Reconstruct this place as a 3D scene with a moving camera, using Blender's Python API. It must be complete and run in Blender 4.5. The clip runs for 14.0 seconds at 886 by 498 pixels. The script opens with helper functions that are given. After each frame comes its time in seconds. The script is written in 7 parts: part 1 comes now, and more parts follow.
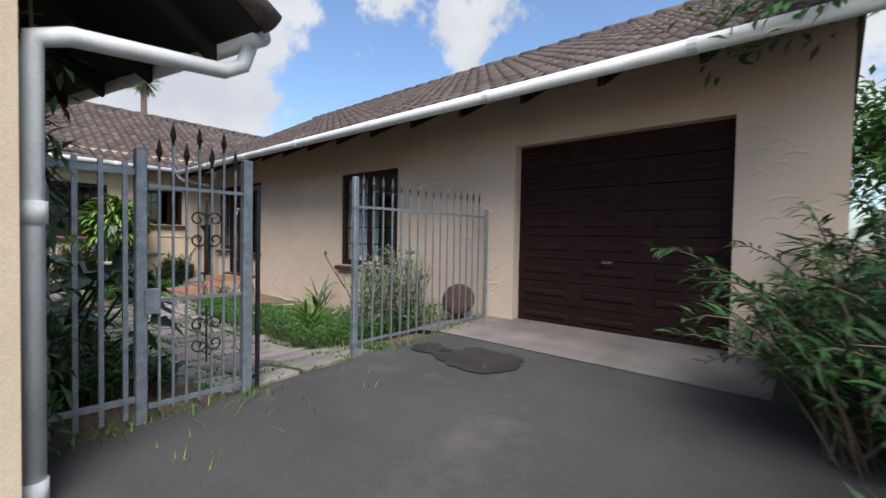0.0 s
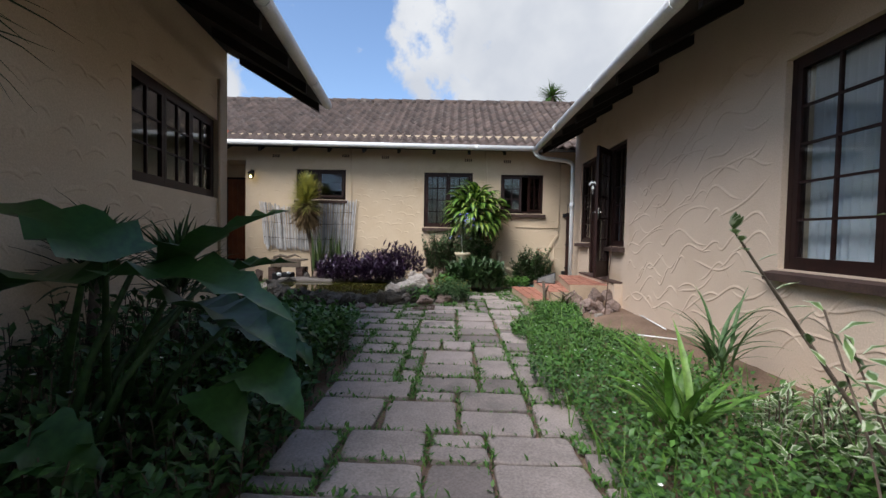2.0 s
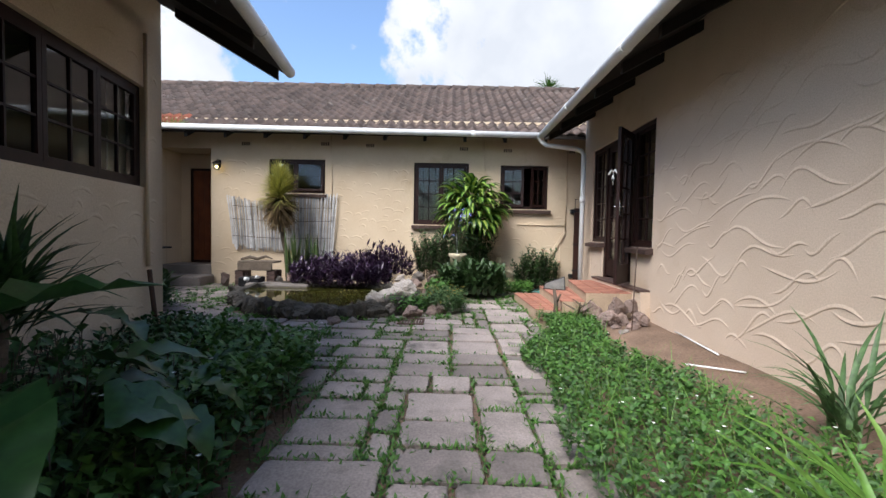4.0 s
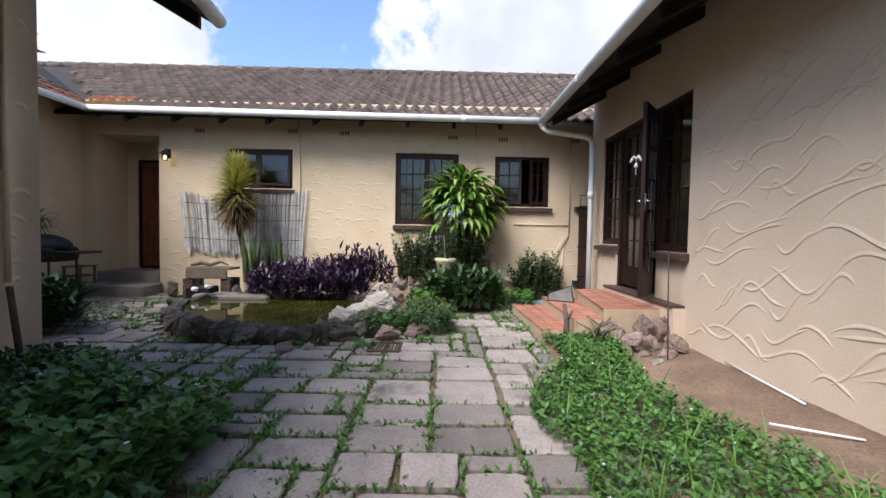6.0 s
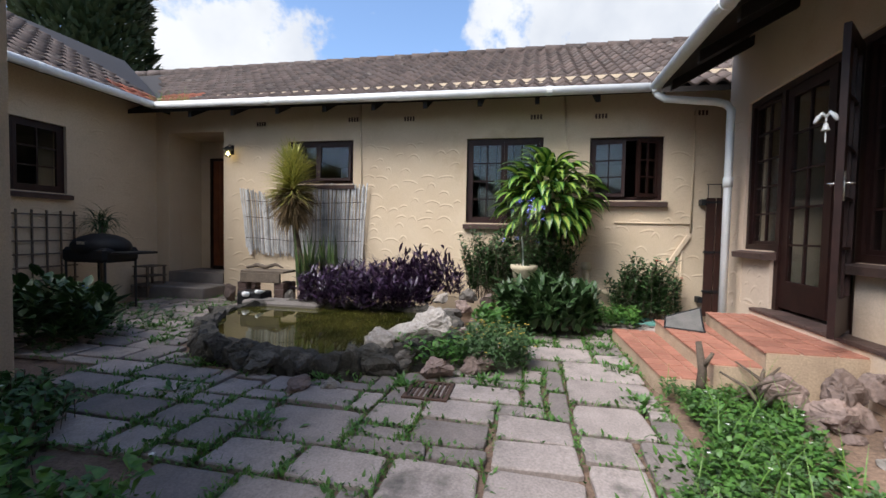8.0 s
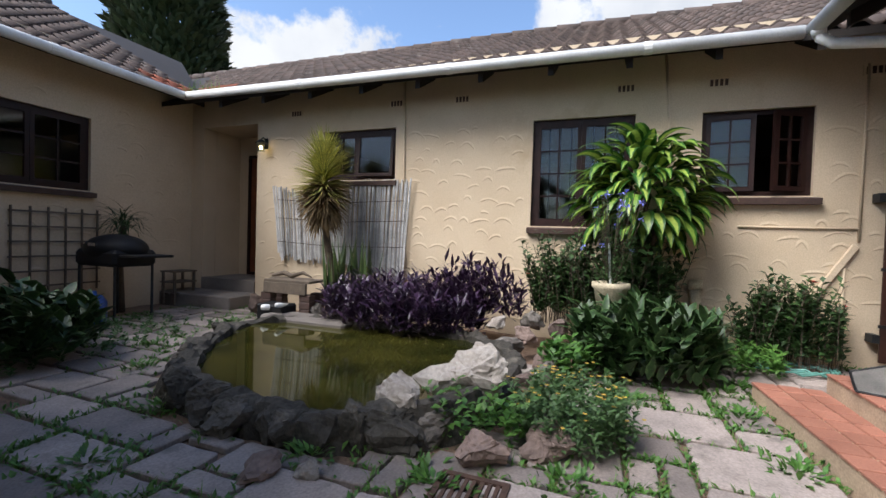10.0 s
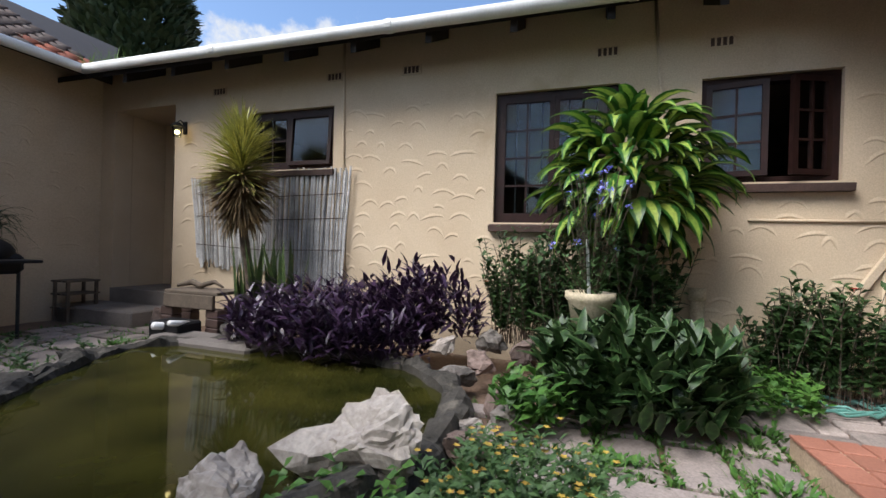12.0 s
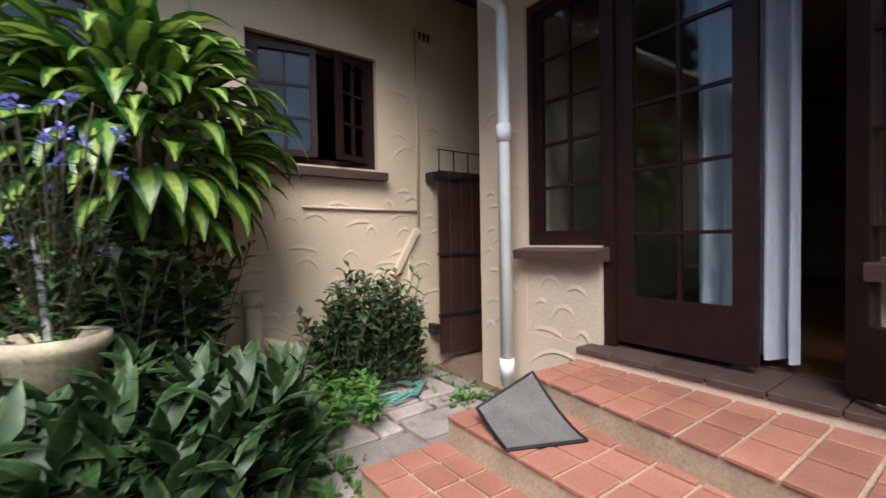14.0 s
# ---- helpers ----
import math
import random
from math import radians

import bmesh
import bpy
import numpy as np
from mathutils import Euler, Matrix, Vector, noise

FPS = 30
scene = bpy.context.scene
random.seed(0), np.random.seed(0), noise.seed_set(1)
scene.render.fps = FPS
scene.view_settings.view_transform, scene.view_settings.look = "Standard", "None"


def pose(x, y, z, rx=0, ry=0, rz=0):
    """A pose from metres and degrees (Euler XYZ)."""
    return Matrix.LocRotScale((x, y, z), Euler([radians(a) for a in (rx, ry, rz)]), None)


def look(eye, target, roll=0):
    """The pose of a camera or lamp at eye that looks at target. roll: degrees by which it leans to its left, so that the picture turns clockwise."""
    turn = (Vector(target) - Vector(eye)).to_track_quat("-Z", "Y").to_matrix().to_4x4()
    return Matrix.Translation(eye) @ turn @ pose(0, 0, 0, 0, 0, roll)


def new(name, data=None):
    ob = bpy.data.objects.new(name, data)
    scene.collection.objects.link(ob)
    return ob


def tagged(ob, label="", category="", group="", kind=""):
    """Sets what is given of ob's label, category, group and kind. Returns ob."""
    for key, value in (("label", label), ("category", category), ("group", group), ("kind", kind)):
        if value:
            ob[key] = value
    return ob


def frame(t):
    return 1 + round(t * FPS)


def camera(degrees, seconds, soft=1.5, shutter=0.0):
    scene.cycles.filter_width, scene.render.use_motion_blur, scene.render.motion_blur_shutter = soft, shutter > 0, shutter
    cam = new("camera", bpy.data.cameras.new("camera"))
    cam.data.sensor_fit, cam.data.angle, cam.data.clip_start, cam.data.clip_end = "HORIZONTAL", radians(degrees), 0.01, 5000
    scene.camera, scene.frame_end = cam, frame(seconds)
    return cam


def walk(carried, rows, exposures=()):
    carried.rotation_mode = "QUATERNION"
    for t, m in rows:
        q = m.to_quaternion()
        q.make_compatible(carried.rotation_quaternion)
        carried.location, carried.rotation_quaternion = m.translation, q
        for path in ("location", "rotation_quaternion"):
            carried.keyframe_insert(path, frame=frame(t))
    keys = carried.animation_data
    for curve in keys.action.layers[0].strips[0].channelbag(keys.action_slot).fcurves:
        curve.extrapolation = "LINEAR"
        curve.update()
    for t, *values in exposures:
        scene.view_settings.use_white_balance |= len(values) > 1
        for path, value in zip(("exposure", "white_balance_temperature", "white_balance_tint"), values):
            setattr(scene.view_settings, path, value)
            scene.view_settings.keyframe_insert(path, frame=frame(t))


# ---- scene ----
cam = camera(92.5, 14.0, soft=1.5, shutter=0.15)
PATH = [
    (0, (-0.525, 2.530, 1.420), (-1.837, 4.039, 1.368), 1.0),
    (0.1, (-0.723, 2.745, 1.390), (-2.087, 4.207, 1.337), 1.0),
    (0.2, (-0.921, 2.960, 1.360), (-2.359, 4.349, 1.306), 1.0),
    (0.3, (-1.119, 3.175, 1.330), (-2.639, 4.473, 1.276), 1.0),
    (0.4, (-1.317, 3.390, 1.300), (-2.934, 4.565, 1.245), 1.0),
    (0.5, (-1.515, 3.605, 1.270), (-3.229, 4.635, 1.214), 1.0),
    (0.6, (-1.752, 3.779, 1.245), (-3.571, 4.608, 1.186), 1.0),
    (0.7, (-1.989, 3.953, 1.220), (-3.895, 4.554, 1.157), 1.0),
    (0.8, (-2.226, 4.127, 1.195), (-4.190, 4.498, 1.129), 1.0),
    (0.9, (-2.463, 4.301, 1.170), (-4.454, 4.475, 1.107), 1.0),
    (1.0, (-2.700, 4.475, 1.145), (-4.699, 4.520, 1.086), 1.0),
    (1.1, (-2.890, 4.530, 1.137), (-4.889, 4.533, 1.076), 1.0),
    (1.2, (-3.035, 4.560, 1.130), (-5.034, 4.536, 1.065), 1.0),
    (1.3, (-3.145, 4.590, 1.126), (-5.144, 4.548, 1.062), 1.0),
    (1.4, (-3.241, 4.607, 1.122), (-5.239, 4.555, 1.058), 1.0),
    (1.5, (-3.333, 4.613, 1.123), (-5.332, 4.557, 1.057), 1.1),
    (1.6, (-3.412, 4.614, 1.124), (-5.411, 4.558, 1.057), 1.1),
    (2, (-3.614, 4.601, 1.128), (-5.612, 4.542, 1.06), 1.1),
    (4.5, (-5.045, 4.608, 1.139), (-7.044, 4.589, 1.066), 1.1),
    (5, (-5.339, 4.623, 1.112), (-7.338, 4.622, 1.05), 1.2),
    (5.5, (-5.612, 4.652, 1.129), (-7.611, 4.661, 1.061), 1.2),
    (6, (-5.876, 4.676, 1.145), (-7.874, 4.686, 1.072), 1.0),
    (6.5, (-6.145, 4.714, 1.144), (-8.144, 4.693, 1.072), 0.9),
    (7, (-6.443, 4.747, 1.156), (-8.439, 4.643, 1.078), 1.1),
    (7.5, (-6.804, 4.792, 1.145), (-8.788, 4.548, 1.068), 1.0),
    (8, (-7.1, 4.827, 1.159), (-9.057, 4.422, 1.077), 1.1),
    (8.5, (-7.438, 4.83, 1.161), (-9.357, 4.275, 1.073), 1.4),
    (11, (-8.805, 4.519, 1.09), (-10.679, 3.824, 1.043), 1.8),
    (11.5, (-9.066, 4.563, 1.098), (-10.946, 3.882, 1.053), 1.7),
    (12, (-9.396, 4.702, 1.037), (-11.294, 4.071, 1.031), 1.6),
    (12.5, (-9.642, 4.781, 1.107), (-11.599, 4.37, 1.069), 1.1),
    (13, (-9.93, 4.784, 1.108), (-11.928, 4.845, 1.059), 1.0),
    (13.5, (-10.214, 4.844, 1.087), (-12.113, 5.469, 1.052), 0.1),
    (14, (-10.404, 5.003, 1.084), (-12.029, 6.168, 1.036), -1.0),
]
EXPOSURES = [(0, 0.2), (0.5, -0.25), (1, 0.05), (2, 0.2), (4.5, 0.6), (6.5, 0.57), (8.5, 0.45), (11, 0.45), (12.5, 0.33), (13.5, 0.40), (14, 0.5)]
walk(cam, [(t, look(eye, target, roll)) for t, eye, target, roll in PATH], EXPOSURES)

# ---- light ----
world = bpy.data.worlds.new("sky_world")
scene.world = world
world.use_nodes = True
SUN_EL, SUN_AZ = 51.0, -38.0



def build_world():
    nt = world.node_tree
    nt.nodes.clear()
    N, L = nt.nodes.new, nt.links.new
    out = N("ShaderNodeOutputWorld")
    bg = N("ShaderNodeBackground")
    bg.inputs[1].default_value = 0.077
    sky = N("ShaderNodeTexSky")
    sky.sky_type = "NISHITA"
    sky.sun_disc = False
    sky.sun_elevation = radians(SUN_EL)
    sky.sun_rotation = radians(90 - SUN_AZ)
    sky.air_density, sky.dust_density, sky.ozone_density = 1.0, 1.5, 1.2
    tc = N("ShaderNodeTexCoord")
    noise_t = N("ShaderNodeTexNoise")
    noise_t.inputs["Scale"].default_value = 5.0
    noise_t.inputs["Detail"].default_value = 9
    noise_t.inputs["Roughness"].default_value = 0.58
    L(tc.outputs["Generated"], noise_t.inputs["Vector"])
    last = None
    # cloud banks: azimuth, elevation, angular radius, weight
    for az, el, rad, wt in CLOUDS:
        d = Vector((math.cos(radians(el)) * math.cos(radians(az)), math.cos(radians(el)) * math.sin(radians(az)), math.sin(radians(el))))
        dot = N("ShaderNodeVectorMath")
        dot.operation = "DOT_PRODUCT"
        dot.inputs[1].default_value = d
        L(tc.outputs["Generated"], dot.inputs[0])
        mr = N("ShaderNodeMapRange")
        mr.inputs["From Min"].default_value = math.cos(radians(rad))
        mr.inputs["From Max"].default_value = math.cos(radians(rad * 0.35))
        mr.inputs["To Max"].default_value = wt
        L(dot.outputs["Value"], mr.inputs["Value"])
        if last is None:
            last = mr.outputs[0]
        else:
            mx = N("ShaderNodeMath")
            mx.operation = "MAXIMUM"
            L(last, mx.inputs[0])
            L(mr.outputs[0], mx.inputs[1])
            last = mx.outputs[0]
    add = N("ShaderNodeMath")
    add.operation = "ADD"
    L(last, add.inputs[0])
    wide = N("ShaderNodeMapRange")
    wide.inputs["From Min"].default_value, wide.inputs["From Max"].default_value = 0.30, 0.70
    L(noise_t.outputs["Fac"], wide.inputs["Value"])
    L(wide.outputs[0], add.inputs[1])
    cut = N("ShaderNodeMapRange")
    cut.interpolation_type = "SMOOTHSTEP"
    cut.inputs["From Min"].default_value = 0.92
    cut.inputs["From Max"].default_value = 1.15
    L(add.outputs[0], cut.inputs["Value"])
    gain = N("ShaderNodeMix")
    gain.data_type = "RGBA"
    gain.blend_type = "MULTIPLY"
    gain.inputs[0].default_value = 1.0
    L(sky.outputs[0], gain.inputs[6])
    gain.inputs[7].default_value = SKY_TINT
    mix = N("ShaderNodeMix")
    mix.data_type = "RGBA"
    L(cut.outputs[0], mix.inputs[0])
    L(gain.outputs[2], mix.inputs[6])
    n5 = N("ShaderNodeTexNoise")
    n5.inputs["Scale"].default_value, n5.inputs["Detail"].default_value = 4.5, 6
    L(tc.outputs["Generated"], n5.inputs["Vector"])
    r5 = N("ShaderNodeMapRange")
    r5.inputs["From Min"].default_value, r5.inputs["From Max"].default_value = 0.38, 0.62
    L(n5.outputs["Fac"], r5.inputs["Value"])
    cm = N("ShaderNodeMix")
    cm.data_type = "RGBA"
    cm.inputs[6].default_value, cm.inputs[7].default_value = CLOUD_LOW, CLOUD_COL
    L(r5.outputs[0], cm.inputs[0])
    L(cm.outputs[2], mix.inputs[7])
    L(mix.outputs[2], bg.inputs[0])
    L(bg.outputs[0], out.inputs[0])


CLOUDS = [(167, 23, 24, 0.98), (217, 17, 15, 0.75), (154, 25, 13, 0.75), (141, 27, 9, 0.5), (127, 27, 8, 0.5), (122, 14, 12, 0.55), (88, 20, 19, 0.7), (197, 37, 8, 0.42), (20, 35, 40, 0.7), (300, 30, 35, 0.6)]
SKY_TINT = (2.22, 2.42, 2.66, 1)
CLOUD_COL, CLOUD_LOW = (9.2, 9.5, 10.0, 1), (7.2, 7.65, 8.5, 1)
build_world()

sun = new("sun", bpy.data.lights.new("sun", "SUN"))
sun.data.energy, sun.data.angle, sun.data.color = 4.7, radians(40), (1.0, 0.985, 0.985)
az = radians(SUN_AZ)
sun.matrix_world = look((0, 0, 0), (-math.cos(az) * math.cos(radians(SUN_EL)), -math.sin(az) * math.cos(radians(SUN_EL)), -math.sin(radians(SUN_EL))))
sun.location = (8, -8, 15)


# ---- materials ----
def material(name, col, col2=None, rough=0.7, metal=0.0, scale=6.0, fine=60.0, bump=0.15, dist=0.004, amount=0.5, spec=0.4, per_object=0.0, per_island=0.0, stain=None, stain_scale=1.2, stain_cut=0.55, coat=0.0, detail=6):
    """Two colours mixed by coarse noise, fine grain in tone and bump, an optional stain colour with patches of its own."""
    m = bpy.data.materials.new(name)
    m.use_nodes = True
    nt = m.node_tree
    N, L = nt.nodes.new, nt.links.new
    b = nt.nodes["Principled BSDF"]
    b.inputs["Roughness"].default_value = rough
    b.inputs["Metallic"].default_value = metal
    b.inputs["Specular IOR Level"].default_value = spec
    b.inputs["Coat Weight"].default_value = coat
    geo = N("ShaderNodeNewGeometry")
    col2 = col2 or tuple(c * 0.7 for c in col)
    n1 = N("ShaderNodeTexNoise")
    n1.inputs["Scale"].default_value, n1.inputs["Detail"].default_value = scale, detail
    n2 = N("ShaderNodeTexNoise")
    n2.inputs["Scale"].default_value, n2.inputs["Detail"].default_value = fine, 4
    L(geo.outputs["Position"], n1.inputs["Vector"])
    L(geo.outputs["Position"], n2.inputs["Vector"])
    r1 = N("ShaderNodeMapRange")
    r1.inputs["From Min"].default_value, r1.inputs["From Max"].default_value = 0.32, 0.68
    L(n1.outputs["Fac"], r1.inputs["Value"])
    mix = N("ShaderNodeMix")
    mix.data_type = "RGBA"
    mix.inputs[6].default_value, mix.inputs[7].default_value = (*col, 1), (*col2, 1)
    L(r1.outputs[0], mix.inputs[0])
    hsv = N("ShaderNodeHueSaturation")
    L(mix.outputs[2], hsv.inputs["Color"])
    r2 = N("ShaderNodeMapRange")
    r2.inputs["From Min"].default_value, r2.inputs["From Max"].default_value = 0.3, 0.7
    r2.inputs["To Min"].default_value, r2.inputs["To Max"].default_value = 1 - amount * 0.4, 1 + amount * 0.4
    L(n2.outputs["Fac"], r2.inputs["Value"])
    val = r2.outputs[0]
    for amt, src in ((per_object, "obj"), (per_island, "isl")):
        if amt:
            if src == "obj":
                rnd = N("ShaderNodeObjectInfo").outputs["Random"]
            else:
                rnd = geo.outputs["Random Per Island"]
            rr = N("ShaderNodeMapRange")
            rr.inputs["To Min"].default_value, rr.inputs["To Max"].default_value = 1 - amt, 1 + amt
            L(rnd, rr.inputs["Value"])
            mul = N("ShaderNodeMath")
            mul.operation = "MULTIPLY"
            L(val, mul.inputs[0])
            L(rr.outputs[0], mul.inputs[1])
            val = mul.outputs[0]
    L(val, hsv.inputs["Value"])
    colour = hsv.outputs[0]
    if stain:
        n3 = N("ShaderNodeTexNoise")
        n3.inputs["Scale"].default_value, n3.inputs["Detail"].default_value = stain_scale, 7
        n3.inputs["Roughness"].default_value = 0.65
        L(geo.outputs["Position"], n3.inputs["Vector"])
        r3 = N("ShaderNodeMapRange")
        r3.inputs["From Min"].default_value, r3.inputs["From Max"].default_value = stain_cut, stain_cut + 0.15
        L(n3.outputs["Fac"], r3.inputs["Value"])
        sm = N("ShaderNodeMix")
        sm.data_type = "RGBA"
        L(r3.outputs[0], sm.inputs[0])
        L(colour, sm.inputs[6])
        sm.inputs[7].default_value = (*stain, 1)
        colour = sm.outputs[2]
    L(colour, b.inputs["Base Color"])
    if bump:
        bp = N("ShaderNodeBump")
        bp.inputs["Strength"].default_value, bp.inputs["Distance"].default_value = bump, dist
        ad = N("ShaderNodeMath")
        ad.operation = "MULTIPLY_ADD"
        ad.inputs[1].default_value = 0.5
        L(n2.outputs["Fac"], ad.inputs[0])
        L(n1.outputs["Fac"], ad.inputs[2])
        L(ad.outputs[0], bp.inputs["Height"])
        L(bp.outputs[0], b.inputs["Normal"])
    return m


def leaf_material(name, col, col2, rough=0.42, spread=0.35, trans=0.25, stripe=None, stripe_at=0.5, single=False):
    """Leaf paint: varies leaf by leaf; stripe is a second tone along the blade, by the UV's width."""
    m = bpy.data.materials.new(name)
    m.use_nodes = True
    nt = m.node_tree
    N, L = nt.nodes.new, nt.links.new
    b = nt.nodes["Principled BSDF"]
    b.inputs["Roughness"].default_value = rough
    b.inputs["Specular IOR Level"].default_value = 0.45
    geo = N("ShaderNodeNewGeometry")
    mix = N("ShaderNodeMix")
    mix.data_type = "RGBA"
    mix.inputs[6].default_value, mix.inputs[7].default_value = (*col, 1), (*col2, 1)
    L(N("ShaderNodeObjectInfo").outputs["Random"] if single else geo.outputs["Random Per Island"], mix.inputs[0])
    colour = mix.outputs[2]
    n = N("ShaderNodeTexNoise")
    n.inputs["Scale"].default_value, n.inputs["Detail"].default_value = 35, 4
    L(geo.outputs["Position"], n.inputs["Vector"])
    if stripe:
        uv = N("ShaderNodeUVMap")
        uv.uv_map = "leaf"
        sep = N("ShaderNodeSeparateXYZ")
        L(uv.outputs[0], sep.inputs[0])
        sub = N("ShaderNodeMath")
        sub.operation = "SUBTRACT"
        L(sep.outputs[0], sub.inputs[0])
        sub.inputs[1].default_value = 0.5
        ab = N("ShaderNodeMath")
        ab.operation = "ABSOLUTE"
        L(sub.outputs[0], ab.inputs[0])
        jit = N("ShaderNodeMath")
        jit.operation = "MULTIPLY_ADD"
        L(n.outputs["Fac"], jit.inputs[0])
        jit.inputs[1].default_value = 0.25
        L(ab.outputs[0], jit.inputs[2])
        mr = N("ShaderNodeMapRange")
        mr.inputs["From Min"].default_value, mr.inputs["From Max"].default_value = stripe_at - 0.04, stripe_at + 0.04
        L(jit.outputs[0], mr.inputs["Value"])
        sm = N("ShaderNodeMix")
        sm.data_type = "RGBA"
        L(mr.outputs[0], sm.inputs[0])
        L(colour, sm.inputs[6])
        sm.inputs[7].default_value = (*stripe, 1)
        colour = sm.outputs[2]
    hsv = N("ShaderNodeHueSaturation")
    r = N("ShaderNodeMapRange")
    r.inputs["From Min"].default_value, r.inputs["From Max"].default_value = 0.3, 0.7
    r.inputs["To Min"].default_value, r.inputs["To Max"].default_value = 1 - spread, 1 + spread
    L(n.outputs["Fac"], r.inputs["Value"])
    L(r.outputs[0], hsv.inputs["Value"])
    L(colour, hsv.inputs["Color"])
    L(hsv.outputs[0], b.inputs["Base Color"])
    if trans:
        tr = N("ShaderNodeBsdfTranslucent")
        L(hsv.outputs[0], tr.inputs[0])
        ms = N("ShaderNodeMixShader")
        ms.inputs[0].default_value = trans
        L(b.outputs[0], ms.inputs[1])
        L(tr.outputs[0], ms.inputs[2])
        L(ms.outputs[0], nt.nodes["Material Output"].inputs[0])
    return m


def glass_material(name, tint=(0.85, 0.9, 0.9)):
    m = bpy.data.materials.new(name)
    m.use_nodes = True
    nt = m.node_tree
    N, L = nt.nodes.new, nt.links.new
    tr, gl, lwt, ms = N("ShaderNodeBsdfTransparent"), N("ShaderNodeBsdfGlossy"), N("ShaderNodeLayerWeight"), N("ShaderNodeMixShader")
    tr.inputs[0].default_value = (*tint, 1)
    gl.inputs["Roughness"].default_value = 0.03
    lwt.inputs[0].default_value = 0.5
    pw = N("ShaderNodeMath")
    pw.operation = "POWER"
    pw.inputs[1].default_value = 3.5
    L(lwt.outputs["Facing"], pw.inputs[0])
    sc = N("ShaderNodeMath")
    sc.operation = "MULTIPLY_ADD"
    sc.inputs[1].default_value, sc.inputs[2].default_value = 0.45, 0.03
    L(pw.outputs[0], sc.inputs[0])
    L(sc.outputs[0], ms.inputs[0])
    L(tr.outputs[0], ms.inputs[1])
    L(gl.outputs[0], ms.inputs[2])
    L(ms.outputs[0], nt.nodes["Material Output"].inputs[0])
    return m


def glow_material(name, col, strength):
    m = bpy.data.materials.new(name)
    m.use_nodes = True
    b = m.node_tree.nodes["Principled BSDF"]
    b.inputs["Base Color"].default_value = (*col, 1)
    b.inputs["Emission Color"].default_value = (*col, 1)
    b.inputs["Emission Strength"].default_value = strength
    return m


STUCCO = material("stucco", (0.585, 0.470, 0.335), (0.53, 0.415, 0.288), rough=0.85, scale=2.2, fine=90, bump=0.35, dist=0.006, amount=0.25, stain=(0.44, 0.33, 0.21), stain_scale=0.9, stain_cut=0.60)
STUCCO_PINK = material("stucco_pinkish", (0.60, 0.475, 0.365), (0.555, 0.43, 0.325), rough=0.85, scale=2.0, fine=90, bump=0.35, dist=0.006, amount=0.25, stain=(0.48, 0.35, 0.235), stain_scale=0.8, stain_cut=0.60)
DARKWOOD = material("dark_stained_wood", (0.026, 0.010, 0.008), (0.015, 0.006, 0.005), rough=0.5, spec=0.25, scale=9, fine=120, bump=0.15, dist=0.002)
REDWOOD = material("varnished_red_wood", (0.17, 0.048, 0.018), (0.10, 0.026, 0.011), rough=0.32, scale=5, fine=110, bump=0.15, dist=0.002, amount=0.6, coat=0.2)
BROWNDOOR = material("dark_brown_timber_panel", (0.026, 0.011, 0.009), (0.017, 0.007, 0.006), rough=0.7, spec=0.15, scale=7, fine=100, bump=0.15, dist=0.002)
SOFFIT = material("black_stained_boards", (0.020, 0.014, 0.011), (0.011, 0.008, 0.007), rough=0.75, scale=6, fine=80)
FASCIA = material("white_painted_metal", (0.72, 0.72, 0.70), (0.60, 0.60, 0.58), rough=0.45, scale=4, fine=70, bump=0.05, amount=0.2, stain=(0.40, 0.40, 0.36), stain_scale=2.5, stain_cut=0.63)
PVC = material("white_plastic_pipe", (0.80, 0.80, 0.79), (0.72, 0.72, 0.70), rough=0.35, scale=5, fine=60, bump=0.04, amount=0.12)
GALV = material("galvanised_steel", (0.30, 0.33, 0.36), (0.20, 0.225, 0.25), rough=0.45, metal=0.6, scale=14, fine=90, bump=0.08, amount=0.5)
DARKSTEEL = material("dark_painted_steel", (0.035, 0.038, 0.042), (0.02, 0.022, 0.026), rough=0.5, metal=0.5, scale=10, fine=90)
TILE = material("weathered_roof_tile", (0.105, 0.075, 0.063), (0.065, 0.050, 0.045), rough=0.9, scale=3, fine=70, bump=0.3, dist=0.004, per_object=0.28, per_island=0.0, stain=(0.20, 0.165, 0.14), stain_scale=3.0, stain_cut=0.58, amount=0.6)
TILE_J = material("weathered_roof_tile_joined", (0.105, 0.075, 0.063), (0.065, 0.050, 0.045), rough=0.9, scale=3, fine=70, bump=0.3, dist=0.004, per_island=0.28, stain=(0.20, 0.165, 0.14), stain_scale=3.0, stain_cut=0.58, amount=0.6)
TILE_RED = material("orange_red_roof_tile", (0.25, 0.075, 0.04), (0.17, 0.055, 0.034), rough=0.9, scale=5, fine=70, bump=0.3, per_object=0.25)
SLAB = material("sandstone_slab", (0.29, 0.240, 0.215), (0.215, 0.181, 0.163), rough=0.88, scale=5, fine=75, bump=0.4, dist=0.006, per_object=0.34, amount=0.5, stain=(0.10, 0.09, 0.078), stain_scale=2.2, stain_cut=0.57)
SOIL = material("soil", (0.20, 0.130, 0.09), (0.13, 0.085, 0.058), rough=0.95, scale=3, fine=50, bump=0.8, dist=0.02, amount=0.7)
DRIVE = material("worn_asphalt", (0.062, 0.059, 0.056), (0.044, 0.042, 0.040), rough=0.93, scale=1.6, fine=130, bump=0.5, dist=0.006, amount=0.7, stain=(0.10, 0.088, 0.078), stain_scale=0.8, stain_cut=0.54)
